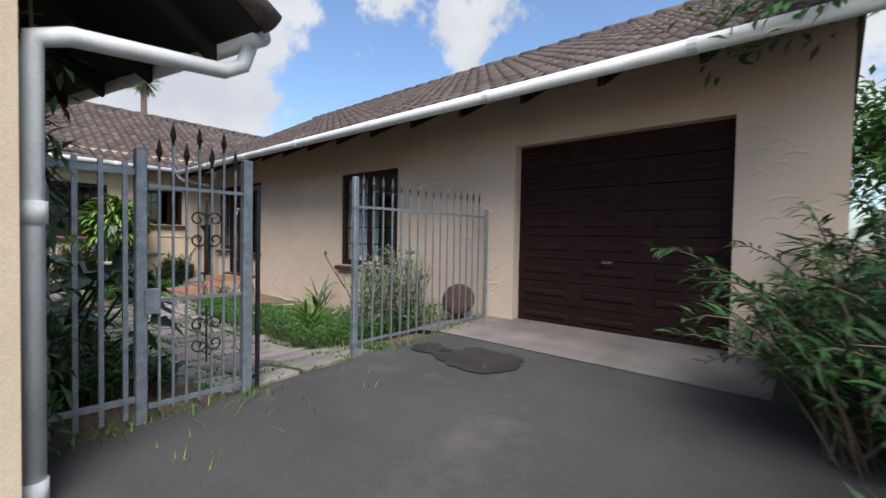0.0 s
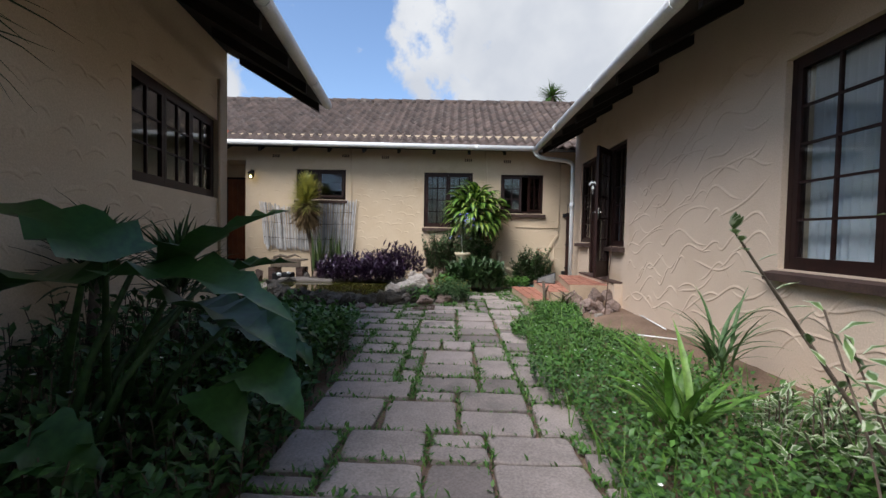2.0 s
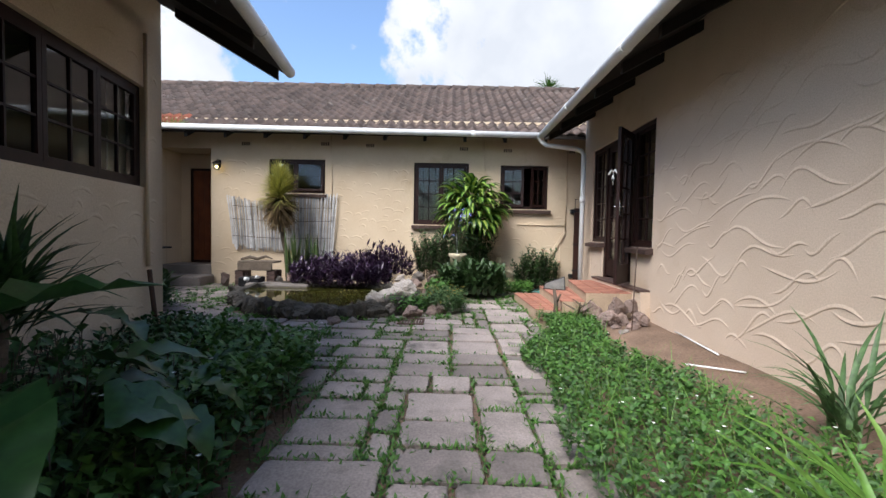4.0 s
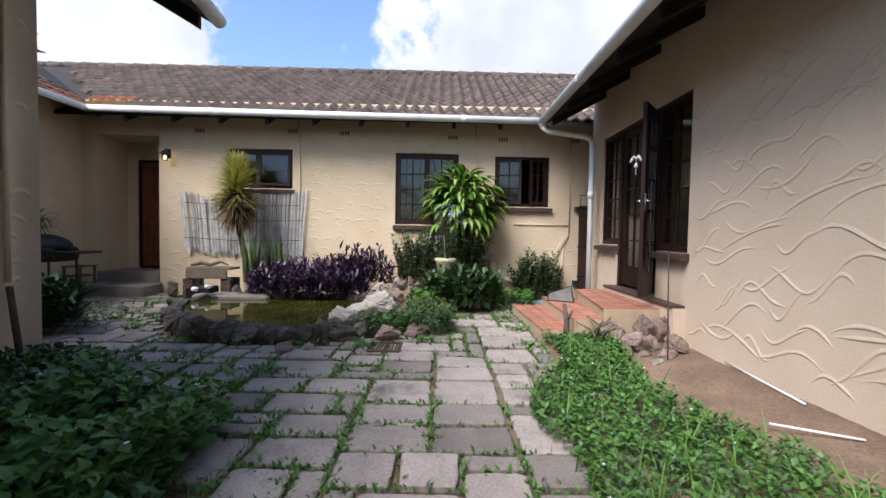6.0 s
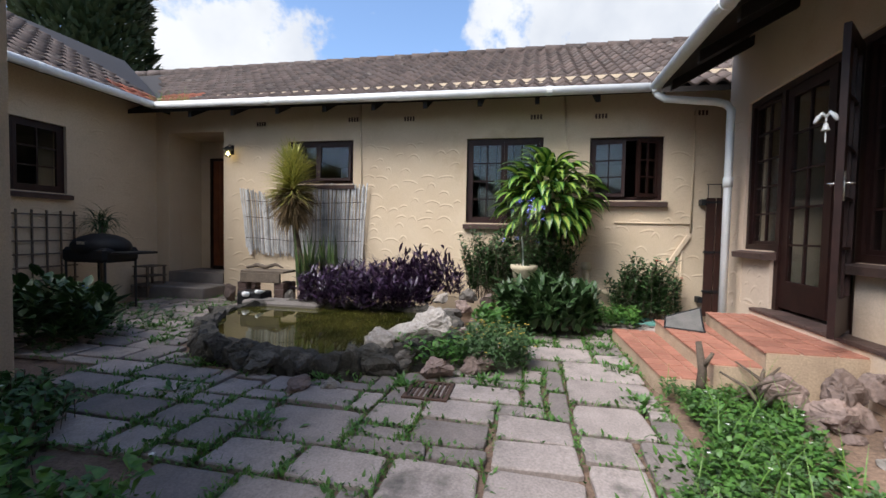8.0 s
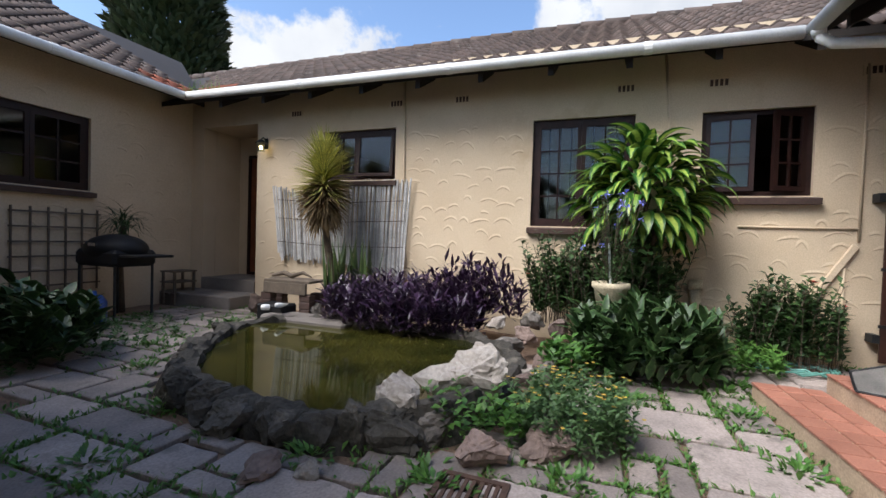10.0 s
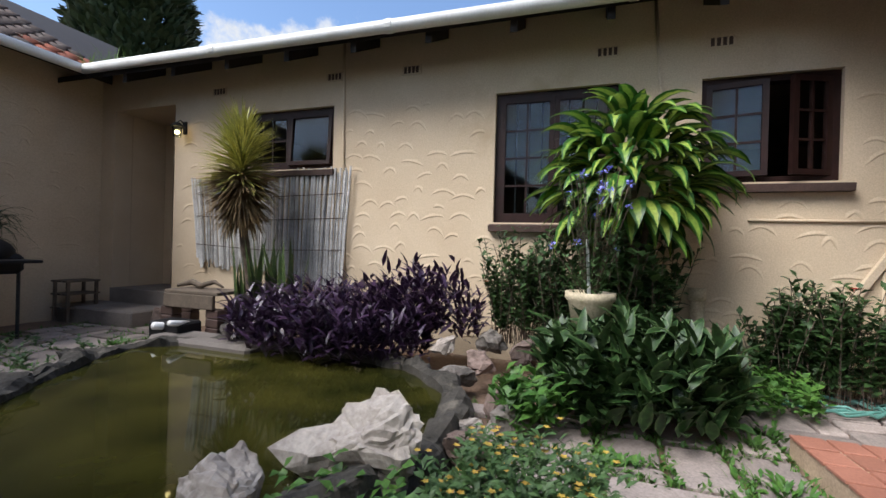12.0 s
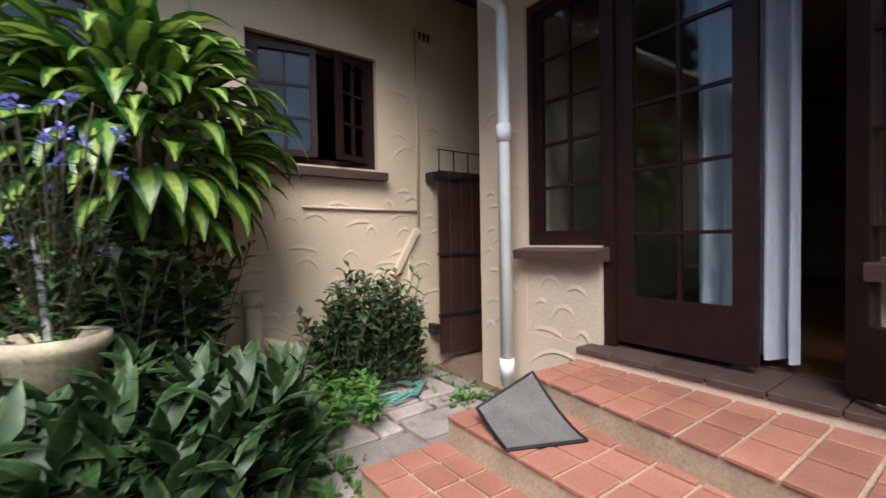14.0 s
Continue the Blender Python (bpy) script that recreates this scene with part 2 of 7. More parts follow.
CONCRETE = material("old_concrete", (0.22, 0.19, 0.17), (0.14, 0.122, 0.108), rough=0.9, scale=2.4, fine=90, bump=0.35, dist=0.006, amount=0.5, stain=(0.12, 0.105, 0.095), stain_scale=1.6, stain_cut=0.58)
OILSTAIN = material("oil_dark_asphalt", (0.026, 0.023, 0.021), (0.042, 0.036, 0.033), rough=0.9, spec=0.2, scale=4, fine=90)
QUARRY = material("terracotta_quarry_tile", (0.345, 0.150, 0.102), (0.275, 0.115, 0.078), rough=0.55, scale=5, fine=80, bump=0.15, dist=0.002, per_object=0.16, amount=0.35, stain=(0.27, 0.13, 0.09), stain_scale=5, stain_cut=0.6)
GROUT = material("pale_mortar", (0.42, 0.31, 0.21), (0.33, 0.24, 0.165), rough=0.9, scale=6, fine=80, bump=0.3)
BRICKSILL = material("dark_clay_sill", (0.085, 0.05, 0.04), (0.055, 0.034, 0.029), rough=0.7, scale=8, fine=90, bump=0.25, per_object=0.15)
ROCK = material("pond_rock", (0.22, 0.195, 0.17), (0.11, 0.095, 0.085), rough=0.92, scale=4.5, fine=40, bump=0.8, dist=0.02, per_object=0.35, amount=0.7, stain=(0.055, 0.05, 0.04), stain_scale=5, stain_cut=0.56)
ROCK_PALE = material("pale_rock", (0.47, 0.42, 0.37), (0.30, 0.255, 0.22), rough=0.92, scale=4, fine=40, bump=0.8, dist=0.02, amount=0.5, stain=(0.18, 0.155, 0.13), stain_scale=4, stain_cut=0.58)
ROCK_RED = material("reddish_rock", (0.22, 0.155, 0.128), (0.125, 0.092, 0.08), rough=0.92, scale=4.5, fine=40, bump=0.7, dist=0.02, per_object=0.3, amount=0.6)
ROCK_DARK = material("mossy_dark_rock", (0.088, 0.078, 0.066), (0.042, 0.038, 0.031), rough=0.95, scale=5, fine=45, bump=0.9, dist=0.02, per_object=0.3, amount=0.7, stain=(0.17, 0.15, 0.12), stain_scale=6, stain_cut=0.57)
REED = material("grey_weathered_reed", (0.52, 0.51, 0.50), (0.36, 0.35, 0.34), rough=0.8, scale=8, fine=60, bump=0.2, per_island=0.4, amount=0.5)
PLAIN = material("interior_paint", (0.25, 0.22, 0.19), (0.21, 0.185, 0.16), rough=0.9, bump=0.05)
WOODFLOOR = material("parquet", (0.12, 0.055, 0.03), (0.075, 0.036, 0.021), rough=0.35, scale=8, fine=60, bump=0.1, per_island=0.3)
CURTAIN = material("white_curtain", (0.80, 0.82, 0.88), (0.74, 0.77, 0.84), rough=0.9, scale=10, fine=120, bump=0.1, amount=0.1)
GLASS = glass_material("window_glass")
BARK = material("bark", (0.12, 0.09, 0.065), (0.07, 0.052, 0.04), rough=0.95, scale=14, fine=60, bump=0.8, dist=0.01)
OLDWOOD = material("weathered_plank", (0.15, 0.115, 0.085), (0.09, 0.07, 0.053), rough=0.9, scale=9, fine=90, bump=0.4, dist=0.004)
TERRAPAINT = material("cream_painted_pot", (0.55, 0.47, 0.33), (0.45, 0.38, 0.26), rough=0.8, scale=6, fine=60)
RUST = material("rusty_brown_iron", (0.085, 0.045, 0.03), (0.05, 0.03, 0.022), rough=0.85, scale=12, fine=80)
MAT_GREY = material("grey_rubber_mesh", (0.27, 0.25, 0.23), (0.20, 0.19, 0.175), rough=0.9, scale=8, fine=150)
BLACK = material("black_enamel", (0.014, 0.014, 0.016), (0.009, 0.009, 0.010), rough=0.6, spec=0.2, scale=8, fine=80)
HOSE = material("green_hose", (0.10, 0.26, 0.22), (0.08, 0.2, 0.17), rough=0.4, scale=10, fine=60)
BLUE = material("blue_plastic", (0.02, 0.08, 0.32), (0.015, 0.055, 0.22), rough=0.35)
BRASS = material("brushed_chrome", (0.55, 0.53, 0.5), (0.45, 0.43, 0.4), rough=0.25, metal=0.9)


# ---- mesh helpers ----
def part(name, bm, mat_, parent=None, label="", smooth=False):
    """Links a bmesh as one mesh object under a thing or a part."""
    me = bpy.data.meshes.new(name)
    bm.normal_update()
    bm.to_mesh(me)
    bm.free()
    if smooth:
        me.polygons.foreach_set("use_smooth", [True] * len(me.polygons))
    me.materials.append(mat_)
    ob = new(name, me)
    if parent:
        ob.parent = parent
    if label:
        ob["label"] = label
    return ob


def thing(name, label, category, group="", at=(0, 0, 0), kind=""):
    ob = new(name)
    ob.empty_display_size = 0.1
    ob.location = at
    return tagged(ob, label, category, group, kind)


def box(bm, lo, hi, m=None, bevel=0.0):
    """A box from corner to corner, in bm; m moves it."""
    a, b = Vector(lo), Vector(hi)
    mat4 = Matrix.Translation((a + b) / 2) @ Matrix.Diagonal((*[abs(c) for c in (b - a)], 1))
    if m is not None:
        mat4 = m @ mat4
    r = bmesh.ops.create_cube(bm, size=1.0, matrix=mat4)
    if bevel:
        es = list({e for v in r["verts"] for e in v.link_edges})
        bmesh.ops.bevel(bm, geom=es, offset=bevel, segments=1, affect="EDGES")


def tube(bm, pts, r, sides=8, caps=True):
    """A round tube along points; r is one radius or one for each point."""
    pts = [Vector(p) for p in pts]
    n = len(pts)
    rr = r if isinstance(r, (list, tuple)) else [r] * n
    rings = []
    prev = None
    for i, p in enumerate(pts):
        d = (pts[min(i + 1, n - 1)] - pts[max(i - 1, 0)]).normalized()
        if prev is None:
            s = d.cross(Vector((0, 0, 1)) if abs(d.z) < 0.9 else Vector((1, 0, 0))).normalized()
        else:
            s = (prev - d * prev.dot(d)).normalized()
        prev = s
        u = d.cross(s)
        rings.append([bm.verts.new(p + (s * math.cos(a) + u * math.sin(a)) * rr[i]) for a in [2 * math.pi * k / sides for k in range(sides)]])
    for a, b in zip(rings, rings[1:]):
        for k in range(sides):
            bm.faces.new((a[k], a[(k + 1) % sides], b[(k + 1) % sides], b[k]))
    if caps:
        bm.faces.new(rings[0][::-1])
        bm.faces.new(rings[-1])


def lathe(bm, profile, centre=(0, 0, 0), sides=20):
    c = Vector(centre)
    rings = [[bm.verts.new(c + Vector((r * math.cos(2 * math.pi * k / sides), r * math.sin(2 * math.pi * k / sides), z))) for k in range(sides)] for r, z in profile]
    for a, b in zip(rings, rings[1:]):
        for k in range(sides):
            bm.faces.new((a[k], a[(k + 1) % sides], b[(k + 1) % sides], b[k]))


def plane_frame(origin, along, out):
    """A frame whose x runs along a wall, y out of it and z up."""
    a, o = Vector(along).normalized(), Vector(out).normalized()
    return Matrix(((a.x, o.x, 0, origin[0]), (a.y, o.y, 0, origin[1]), (a.z, o.z, 1, origin[2]), (0, 0, 0, 1)))


def wall(name, m, length, z0, z1, thick, openings, mat_, label, skip=()):
    """A wall with real openings (u0, u1, z0, z1); its outer face is y = 0 in m."""
    us = sorted({0.0, length, *[q for o in openings for q in o[:2]]})
    zs = sorted({z0, z1, *[q for o in openings for q in o[2:4]]})
    bm = bmesh.new()
    for ua, ub in zip(us, us[1:]):
        col = []
        for za, zb in zip(zs, zs[1:]):
            cu, cz = (ua + ub) / 2, (za + zb) / 2
            hole = any(o[0] < cu < o[1] and o[2] < cz < o[3] for o in openings)
            if hole:
                col.append(None)
            elif col and col[-1]:
                col[-1][1] = zb
            else:
                col.append([za, zb])
        for seg in col:
            if seg:
                box(bm, (ua, -thick, seg[0]), (ub, 0, seg[1]), m)
    bmesh.ops.remove_doubles(bm, verts=bm.verts, dist=1e-5)
    ob = part(name, bm, mat_)
    return tagged(ob, label, "wall", kind="structure")


def smooth01(t):
    t = min(1.0, max(0.0, t))
    return t * t * (3 - 2 * t)


def ground_z(x, y):
    """The lie of the land: the court is level, the drive lies higher."""
    rise = smooth01((x + 5.7) / 2.1)
    z = rise * min(0.42, max(0.18, 0.235 + 0.05 * (y - 4.0)))
    if x < -3.6:
        z += 0.10 * smooth01((y - 5.9) / 1.2) * smooth01((x + 12.0) / 2.0) * (1 - rise)
        z += 0.05 * smooth01((3.6 - y) / 1.0) * smooth01((x + 9.0) / 1.0) * (1 - rise)
    return z


# ---- plan ----
BACK = -13.52          # face of the back house wall
RIGHT = 7.145          # face of the wing with the garage
ALC = -1.75            # face of the alcove wall
C0, C1 = Vector((-2.95, 2.70, 0)), Vector((-9.22, 1.53, 0))   # the left wing's court wall
LU = (C1 - C0).normalized()
LN = Vector((-LU.y, LU.x, 0))
if LN.y < 0:
    LN = -LN
LLEN = (C1 - C0).length
M_BACK = plane_frame((BACK, -1.75, 0), (0, 1, 0), (1, 0, 0))      # u = y + 1.75
M_RIGHT = plane_frame((-0.31, RIGHT, 0), (-1, 0, 0), (0, -1, 0))   # u = -0.31 - x
M_LEFT = plane_frame(C0, LU, LN)
M_LFRONT = plane_frame(C0, -LN, -LU)
M_LEND = plane_frame(C1, -LN, LU)
M_ALC = plane_frame((-13.52, ALC, 0), (1, 0, 0), (0, 1, 0))        # u = x + 13.52


def ub(y):
    return y + 1.75


def ur(x):
    return -0.31 - x


# ---- ground ----
def height_sheet(name, xs, ys, fn, mat_, label, category, kind="structure"):
    verts = [(x, y, fn(x, y)) for x in xs for y in ys]
    k = len(ys)
    faces = [(i * k + j, (i + 1) * k + j, (i + 1) * k + j + 1, i * k + j + 1) for i in range(len(xs) - 1) for j in range(k - 1)]
    me = bpy.data.meshes.new(name)
    me.from_pydata(verts, [], faces)
    me.polygons.foreach_set("use_smooth", [True] * len(faces))
    me.materials.append(mat_)
    return tagged(new(name, me), label, category, kind=kind)


def steps_between(a, b, d):
    n = max(1, round((b - a) / d))
    return [a + (b - a) * i / n for i in range(n + 1)]


def build_ground():
    def soil(x, y):
        z = ground_z(x, y)
        if -14 < x < -3.7 and -2 < y < 7.2:
            z += 0.03 * (noise.noise(Vector((x * 1.7, y * 1.7, 0))) + 0.5 * noise.noise(Vector((x * 6, y * 6, 3)))) - 0.035
        if abs(x) > 25 or abs(y) > 25:
            z -= 0.3
        return z - (0.03 if x > -3.75 else 0)
    xs = [-900, -300, -100, -50, -30, -20] + steps_between(-15, -3.7, 0.11) + steps_between(-3.5, 3, 0.5)[0:] + [5, 8, 12, 20, 30, 60, 150, 400, 900]
    ys = [-900, -300, -100, -50, -30, -15, -8, -4] + steps_between(-2.4, 7.3, 0.11) + [8, 10, 14, 20, 30, 60, 150, 400, 900]
    height_sheet("ground", xs, ys, soil, SOIL, "bare brown garden soil with scattered crumbs", "ground")
    height_sheet("road", steps_between(-3.72, 9, 0.4), steps_between(-9, 7.14, 0.4), lambda x, y: ground_z(x, y) + 0.004, DRIVE, "worn grey asphalt driveway sloping to the court", "driveway")


build_ground()


# ---- walls ----
REC = (ub(-1.49), ub(-0.38), 0.0, 2.80)
W1 = (ub(0.83), ub(2.0), 1.90, 2.60)
W2 = (ub(3.84), ub(4.97), 1.30, 2.57)
W3 = (ub(5.62), ub(6.60), 1.65, 2.54)
wall_back = wall("wall_back", M_BACK, 11.5, -0.3, 3.42, 0.24, [REC, W1, W2, W3], STUCCO, "cream textured plaster wall of the back house")
FD = (ur(-10.11), ur(-12.42), 0.44, 2.63)
RW = (ur(-5.51), ur(-7.036), 0.91, 2.53)
GA = (ur(-1.07), ur(-3.36), 0.0, 2.58)
wall_right = wall("wall_right", M_RIGHT, 12.58, -0.3, 3.40, 0.24, [FD, RW, GA], STUCCO_PINK, "cream plaster wall with trowelled leaf-shaped ridges")
LW = (4.15, 6.05, 1.53, 2.50)
wall_left = wall("wall_left", M_LEFT, LLEN, -0.3, 3.15, 0.24, [LW], STUCCO, "cream textured plaster wall of the garage wing")
LG = (0.52, 3.0, 0.0, 2.42)
wall_left_front = wall("wall_left_front", M_LFRONT @ Matrix.Translation((0, 0.003, 0)), 6.0, -0.3, 3.1, 0.24, [LG], STUCCO, "cream plaster wall round a timber garage door")
wall_left_end = wall("wall_left_end", M_LEND @ Matrix.Translation((0, 0.003, 0)), 3.5, -0.3, 3.2, 0.24, [], STUCCO, "cream plaster end wall of the garage wing")
AW = (1.5, 2.75, 1.60, 2.56)
wall_alcove = wall("wall_alcove", M_ALC, 4.6, -0.3, 3.45, 0.24, [AW], STUCCO, "shaded cream plaster wall beside the back door")


bm = bmesh.new()
vs_ = [bm.verts.new(M_LEFT @ Vector(p)) for u, zt in ((0.0, 3.11), (LLEN, 3.47)) for p in ((u, 0.0, 3.0), (u, -0.24, 3.0), (u, -0.24, zt + 0.13), (u, 0.0, zt))]
for f in ((0, 1, 2, 3), (7, 6, 5, 4), (0, 4, 5, 1), (1, 5, 6, 2), (2, 6, 7, 3), (3, 7, 4, 0)):
    bm.faces.new([vs_[i] for i in f])
bmesh.ops.recalc_face_normals(bm, faces=bm.faces)
tagged(part("wall_left_head", bm, STUCCO), "cream plaster wall head below the eave", "wall", kind="structure")
bm = bmesh.new()
vs_ = [bm.verts.new(M_LFRONT @ Vector(p)) for y in (0.0035, -0.236) for p in ((0.0, y, 3.0), (6.0, y, 3.0), (6.0, y, 3.6), (3.95, y, 4.68), (0.0, y, 3.10))]
bm.faces.new(vs_[:5])
bm.faces.new(vs_[5:][::-1])
for i in range(5):
    bm.faces.new((vs_[i], vs_[5 + i], vs_[5 + (i + 1) % 5], vs_[(i + 1) % 5]))
bmesh.ops.recalc_face_normals(bm, faces=bm.faces)
tagged(part("wall_left_gable", bm, STUCCO), "cream plaster gable over the garage door", "wall", kind="structure")


def plain_box(name, lo, hi, mat_, label, category="wall"):
    bm = bmesh.new()
    box(bm, lo, hi)
    return tagged(part(name, bm, mat_), label, category, kind="structure")


# recess of the back door: side walls, ceiling, floor and the wall behind
plain_box("wall_recess_left", (-14.274, -1.73, 0), (-13.765, -1.49, 2.9), STUCCO, "plaster side of the back door recess")
plain_box("wall_recess_right", (-14.274, -0.38, 0), (-13.765, -0.14, 2.9), STUCCO, "plaster side of the back door recess")
plain_box("ceiling_recess", (-14.274, -1.73, 2.803), (-13.765, -0.14, 2.95), STUCCO, "plaster ceiling of the recess", "ceiling")
plain_box("wall_recess_behind", (-14.47, -1.8, 0), (-14.275, -0.1, 2.95), STUCCO, "plaster wall round the back door")
plain_box("floor_recess", (-14.27, -1.49, 0.0), (-13.50, -0.38, 0.36), CONCRETE, "worn concrete floor of the recess", "floor")
bm = bmesh.new()
box(bm, (-13.5, -1.72, -0.05), (-12.95, -0.30, 0.18), bevel=0.02)
tagged(part("door_step", bm, CONCRETE), "worn concrete step below the back door", "step", kind="structure")

# rooms behind the windows
plain_box("room_wall_back_house", (-17.6, -1.9, 0), (-17.4, 9.75, 3.3), PLAIN, "plain room wall behind the windows")
plain_box("floor_back_house", (-17.4, -0.13, 0.2), (-13.77, 9.7, 0.3), WOODFLOOR, "dark timber floor", "floor")
plain_box("ceiling_back_house", (-17.4, -0.13, 2.75), (-13.77, 9.7, 2.85), PLAIN, "plain painted ceiling", "ceiling")
plain_box("room_partition_one", (-17.39, 2.9, 0.31), (-13.78, 3.0, 2.74), PLAIN, "plain room partition")
plain_box("room_partition_two", (-17.39, 5.25, 0.31), (-13.78, 5.35, 2.74), PLAIN, "plain room partition")
plain_box("room_partition_end", (-17.39, 9.5, 0.31), (-13.78, 9.74, 3.4), PLAIN, "plain room end wall")
plain_box("room_partition_near", (-17.39, -0.13, 0.31), (-13.78, -0.03, 2.74), PLAIN, "plain room partition")
FLR = 0.46
plain_box("floor_lounge", (-12.93, 7.39, 0.3), (-4.0, 13.0, FLR), WOODFLOOR, "dark polished parquet floor", "floor")
plain_box("ceiling_lounge", (-12.93, 7.39, 2.86), (-4.0, 13.0, 2.96), PLAIN, "plain painted ceiling", "ceiling")
m_far = plane_frame((-12.95, 13.0, 0), (1, 0, 0), (0, 1, 0))
wall("wall_lounge_far", m_far, 9.0, 0, 3.0, 0.2, [(3.9, 4.9, 1.2, 2.2), (6.3, 7.7, 1.0, 2.4)], PLAIN, "plain lounge wall with windows")
plain_box("wall_lounge_side", (-4.0, 7.39, 0), (-3.8, 13.0, 3.2), PLAIN, "plain lounge wall")
plain_box("wall_right_far_end", (-12.89, 7.388, -0.3), (-12.66, 13.2, 3.4), STUCCO_PINK, "cream plaster end wall beside the passage")
plain_box("room_wall_left_wing", (-9.0, -1.2, 0), (-3.6, -1.0, 3.0), PLAIN, "plain room wall")
plain_box("room_wall_alcove", (-13.5, -5.0, 0), (-8.0, -4.8, 3.3), PLAIN, "plain room wall")
plain_box("ceiling_alcove_room", (-13.5, -4.8, 2.8), (-8.9, -1.995, 2.9), PLAIN, "plain painted ceiling", "ceiling")
plain_box("wall_garage_back", (-3.78, 12.0, 0), (-0.56, 12.2, 3.2), PLAIN, "plain garage wall")

# gable end of the right wing with three arched slots
def gable_end():
    bm = bmesh.new()
    x0, x1 = -0.55, -0.307
    y0, y1 = 7.39, 13.3
    zr = lambda y: 3.35 + (y - 7.145) * 0.555 if y < 10.25 else 3.35 + 3.105 * 0.555 - (y - 10.25) * 0.555
    slots = [(8.2, 8.95), (9.95, 10.65), (11.6, 12.2)]
    cuts = sorted({y0, y1, 10.25, *[q for s in slots for q in s]})
    for a, b in zip(cuts, cuts[1:]):
        mid = (a + b) / 2
        hole = any(s[0] < mid < s[1] for s in slots)
        spans = [(a, b, -0.3, None)] if not hole else [(a, b, -0.3, 1.35)]
        for ya, yb, za, zb in spans:
            tops = (zr(ya), zr(yb)) if zb is None else (zb, zb)
            vs = [bm.verts.new(p) for p in ((x0, ya, za), (x1, ya, za), (x1, yb, za), (x0, yb, za), (x0, ya, tops[0]), (x1, ya, tops[0]), (x1, yb, tops[1]), (x0, yb, tops[1]))]
            for f in ((0, 1, 2, 3), (4, 7, 6, 5), (0, 4, 5, 1), (1, 5, 6, 2), (2, 6, 7, 3), (3, 7, 4, 0)):
                bm.faces.new([vs[i] for i in f])
        if hole:
            n, r = 8, (b - a) / 2
            for k in range(n):
                ya, yb = a + (b - a) * k / n, a + (b - a) * (k + 1) / n
                za = 2.25 + math.sqrt(max(0, r * r - (ya - mid) ** 2))
                zb = 2.25 + math.sqrt(max(0, r * r - (yb - mid) ** 2))
                vs = [bm.verts.new(p) for p in ((x0, ya, za), (x1, ya, za), (x1, yb, zb), (x0, yb, zb), (x0, ya, zr(ya)), (x1, ya, zr(ya)), (x1, yb, zr(yb)), (x0, yb, zr(yb)))]
                for f in ((0, 1, 2, 3), (4, 7, 6, 5), (0, 4, 5, 1), (1, 5, 6, 2), (2, 6, 7, 3), (3, 7, 4, 0)):
                    bm.faces.new([vs[i] for i in f])
    tagged(part("wall_gable_right", bm, STUCCO_PINK), "cream plaster gable wall with three arched slots", "wall", kind="structure")


gable_end()


# ---- roofs ----
def roof_slab(name, a, b, c, d, mat_, label, thick=0.07):
    """A slab whose upper face has the corners a, b (eave) and c, d (ridge, d above a)."""
    bm = bmesh.new()
    top = [bm.verts.new(p) for p in (a, b, c, d)]
    low = [bm.verts.new(Vector(p) - Vector((0, 0, thick))) for p in (a, b, c, d)]
    bm.faces.new(top)
    bm.faces.new(low[::-1])
    for i in range(4):
        j = (i + 1) % 4
        bm.faces.new((top[i], low[i], low[j], top[j]))
    bmesh.ops.recalc_face_normals(bm, faces=bm.faces)
    return tagged(part(name, bm, mat_), label, "roof", kind="structure")


TAN = 0.553
RIDGE_B, RIDGE_R = -16.8, 10.2
roof_back = roof_slab("roof_back", (-12.98, -7.0, 3.10), (-12.98, 10.6, 3.02), (RIDGE_B, 10.6, 5.13), (RIDGE_B, -7.0, 5.21), SOFFIT, "back house roof of weathered brown concrete tiles")
roof_slab("roof_back_far_side", (-20.6, 10.6, 3.0), (-20.6, -7.0, 3.0), (RIDGE_B, -7.0, 5.21), (RIDGE_B, 10.6, 5.13), SOFFIT, "far slope of the back roof")
roof_right = roof_slab("roof_right", (-12.78, 6.30, 2.99), (-0.04, 6.30, 2.96), (-0.04, RIDGE_R, 5.12), (-12.78, RIDGE_R, 5.15), SOFFIT, "garage wing roof of weathered brown concrete tiles")
roof_slab("roof_right_far_side", (-0.04, 14.1, 2.96), (-12.78, 14.1, 2.96), (-12.78, RIDGE_R, 5.15), (-0.04, RIDGE_R, 5.12), SOFFIT, "far slope of the garage wing roof")
roof_alcove = roof_slab("roof_alcove", (-13.3, -1.24, 3.12), (-8.6, -1.24, 3.12), (-8.6, -5.2, 5.25), (-16.0, -5.2, 5.25), SOFFIT, "roof slope over the alcove with weathered tiles")


def lw(u, n, z):
    return C0 + LU * u + LN * n + Vector((0, 0, z))


roof_left = roof_slab("roof_left", lw(-0.18, 0.98, 2.66), lw(6.45, 1.24, 2.94), lw(6.45, -3.0, 5.05), lw(-0.18, -3.0, 4.80), SOFFIT, "garage wing roof edge with black underside boards")


# gutters and rafters
def gutter(name, a, b, r, label, seg=1.9):
    """A half-round gutter as a tube with joint collars and a dark backing board."""
    a, b = Vector(a), Vector(b)
    ob = thing(name, label, "gutter", kind="structure")
    bm = bmesh.new()
    tube(bm, [a, b], r, 12)
    part("gutter_pipe", bm, FASCIA, ob, smooth=True)
    n = int((b - a).length / seg)
    for i in range(1, n + 1):
        p = a.lerp(b, i / (n + 0.6))
        d = (b - a).normalized() * 0.035
        bm = bmesh.new()
        tube(bm, [p - d, p + d], r + 0.006, 12)
        part("joint_collar", bm, FASCIA, ob)
    return ob


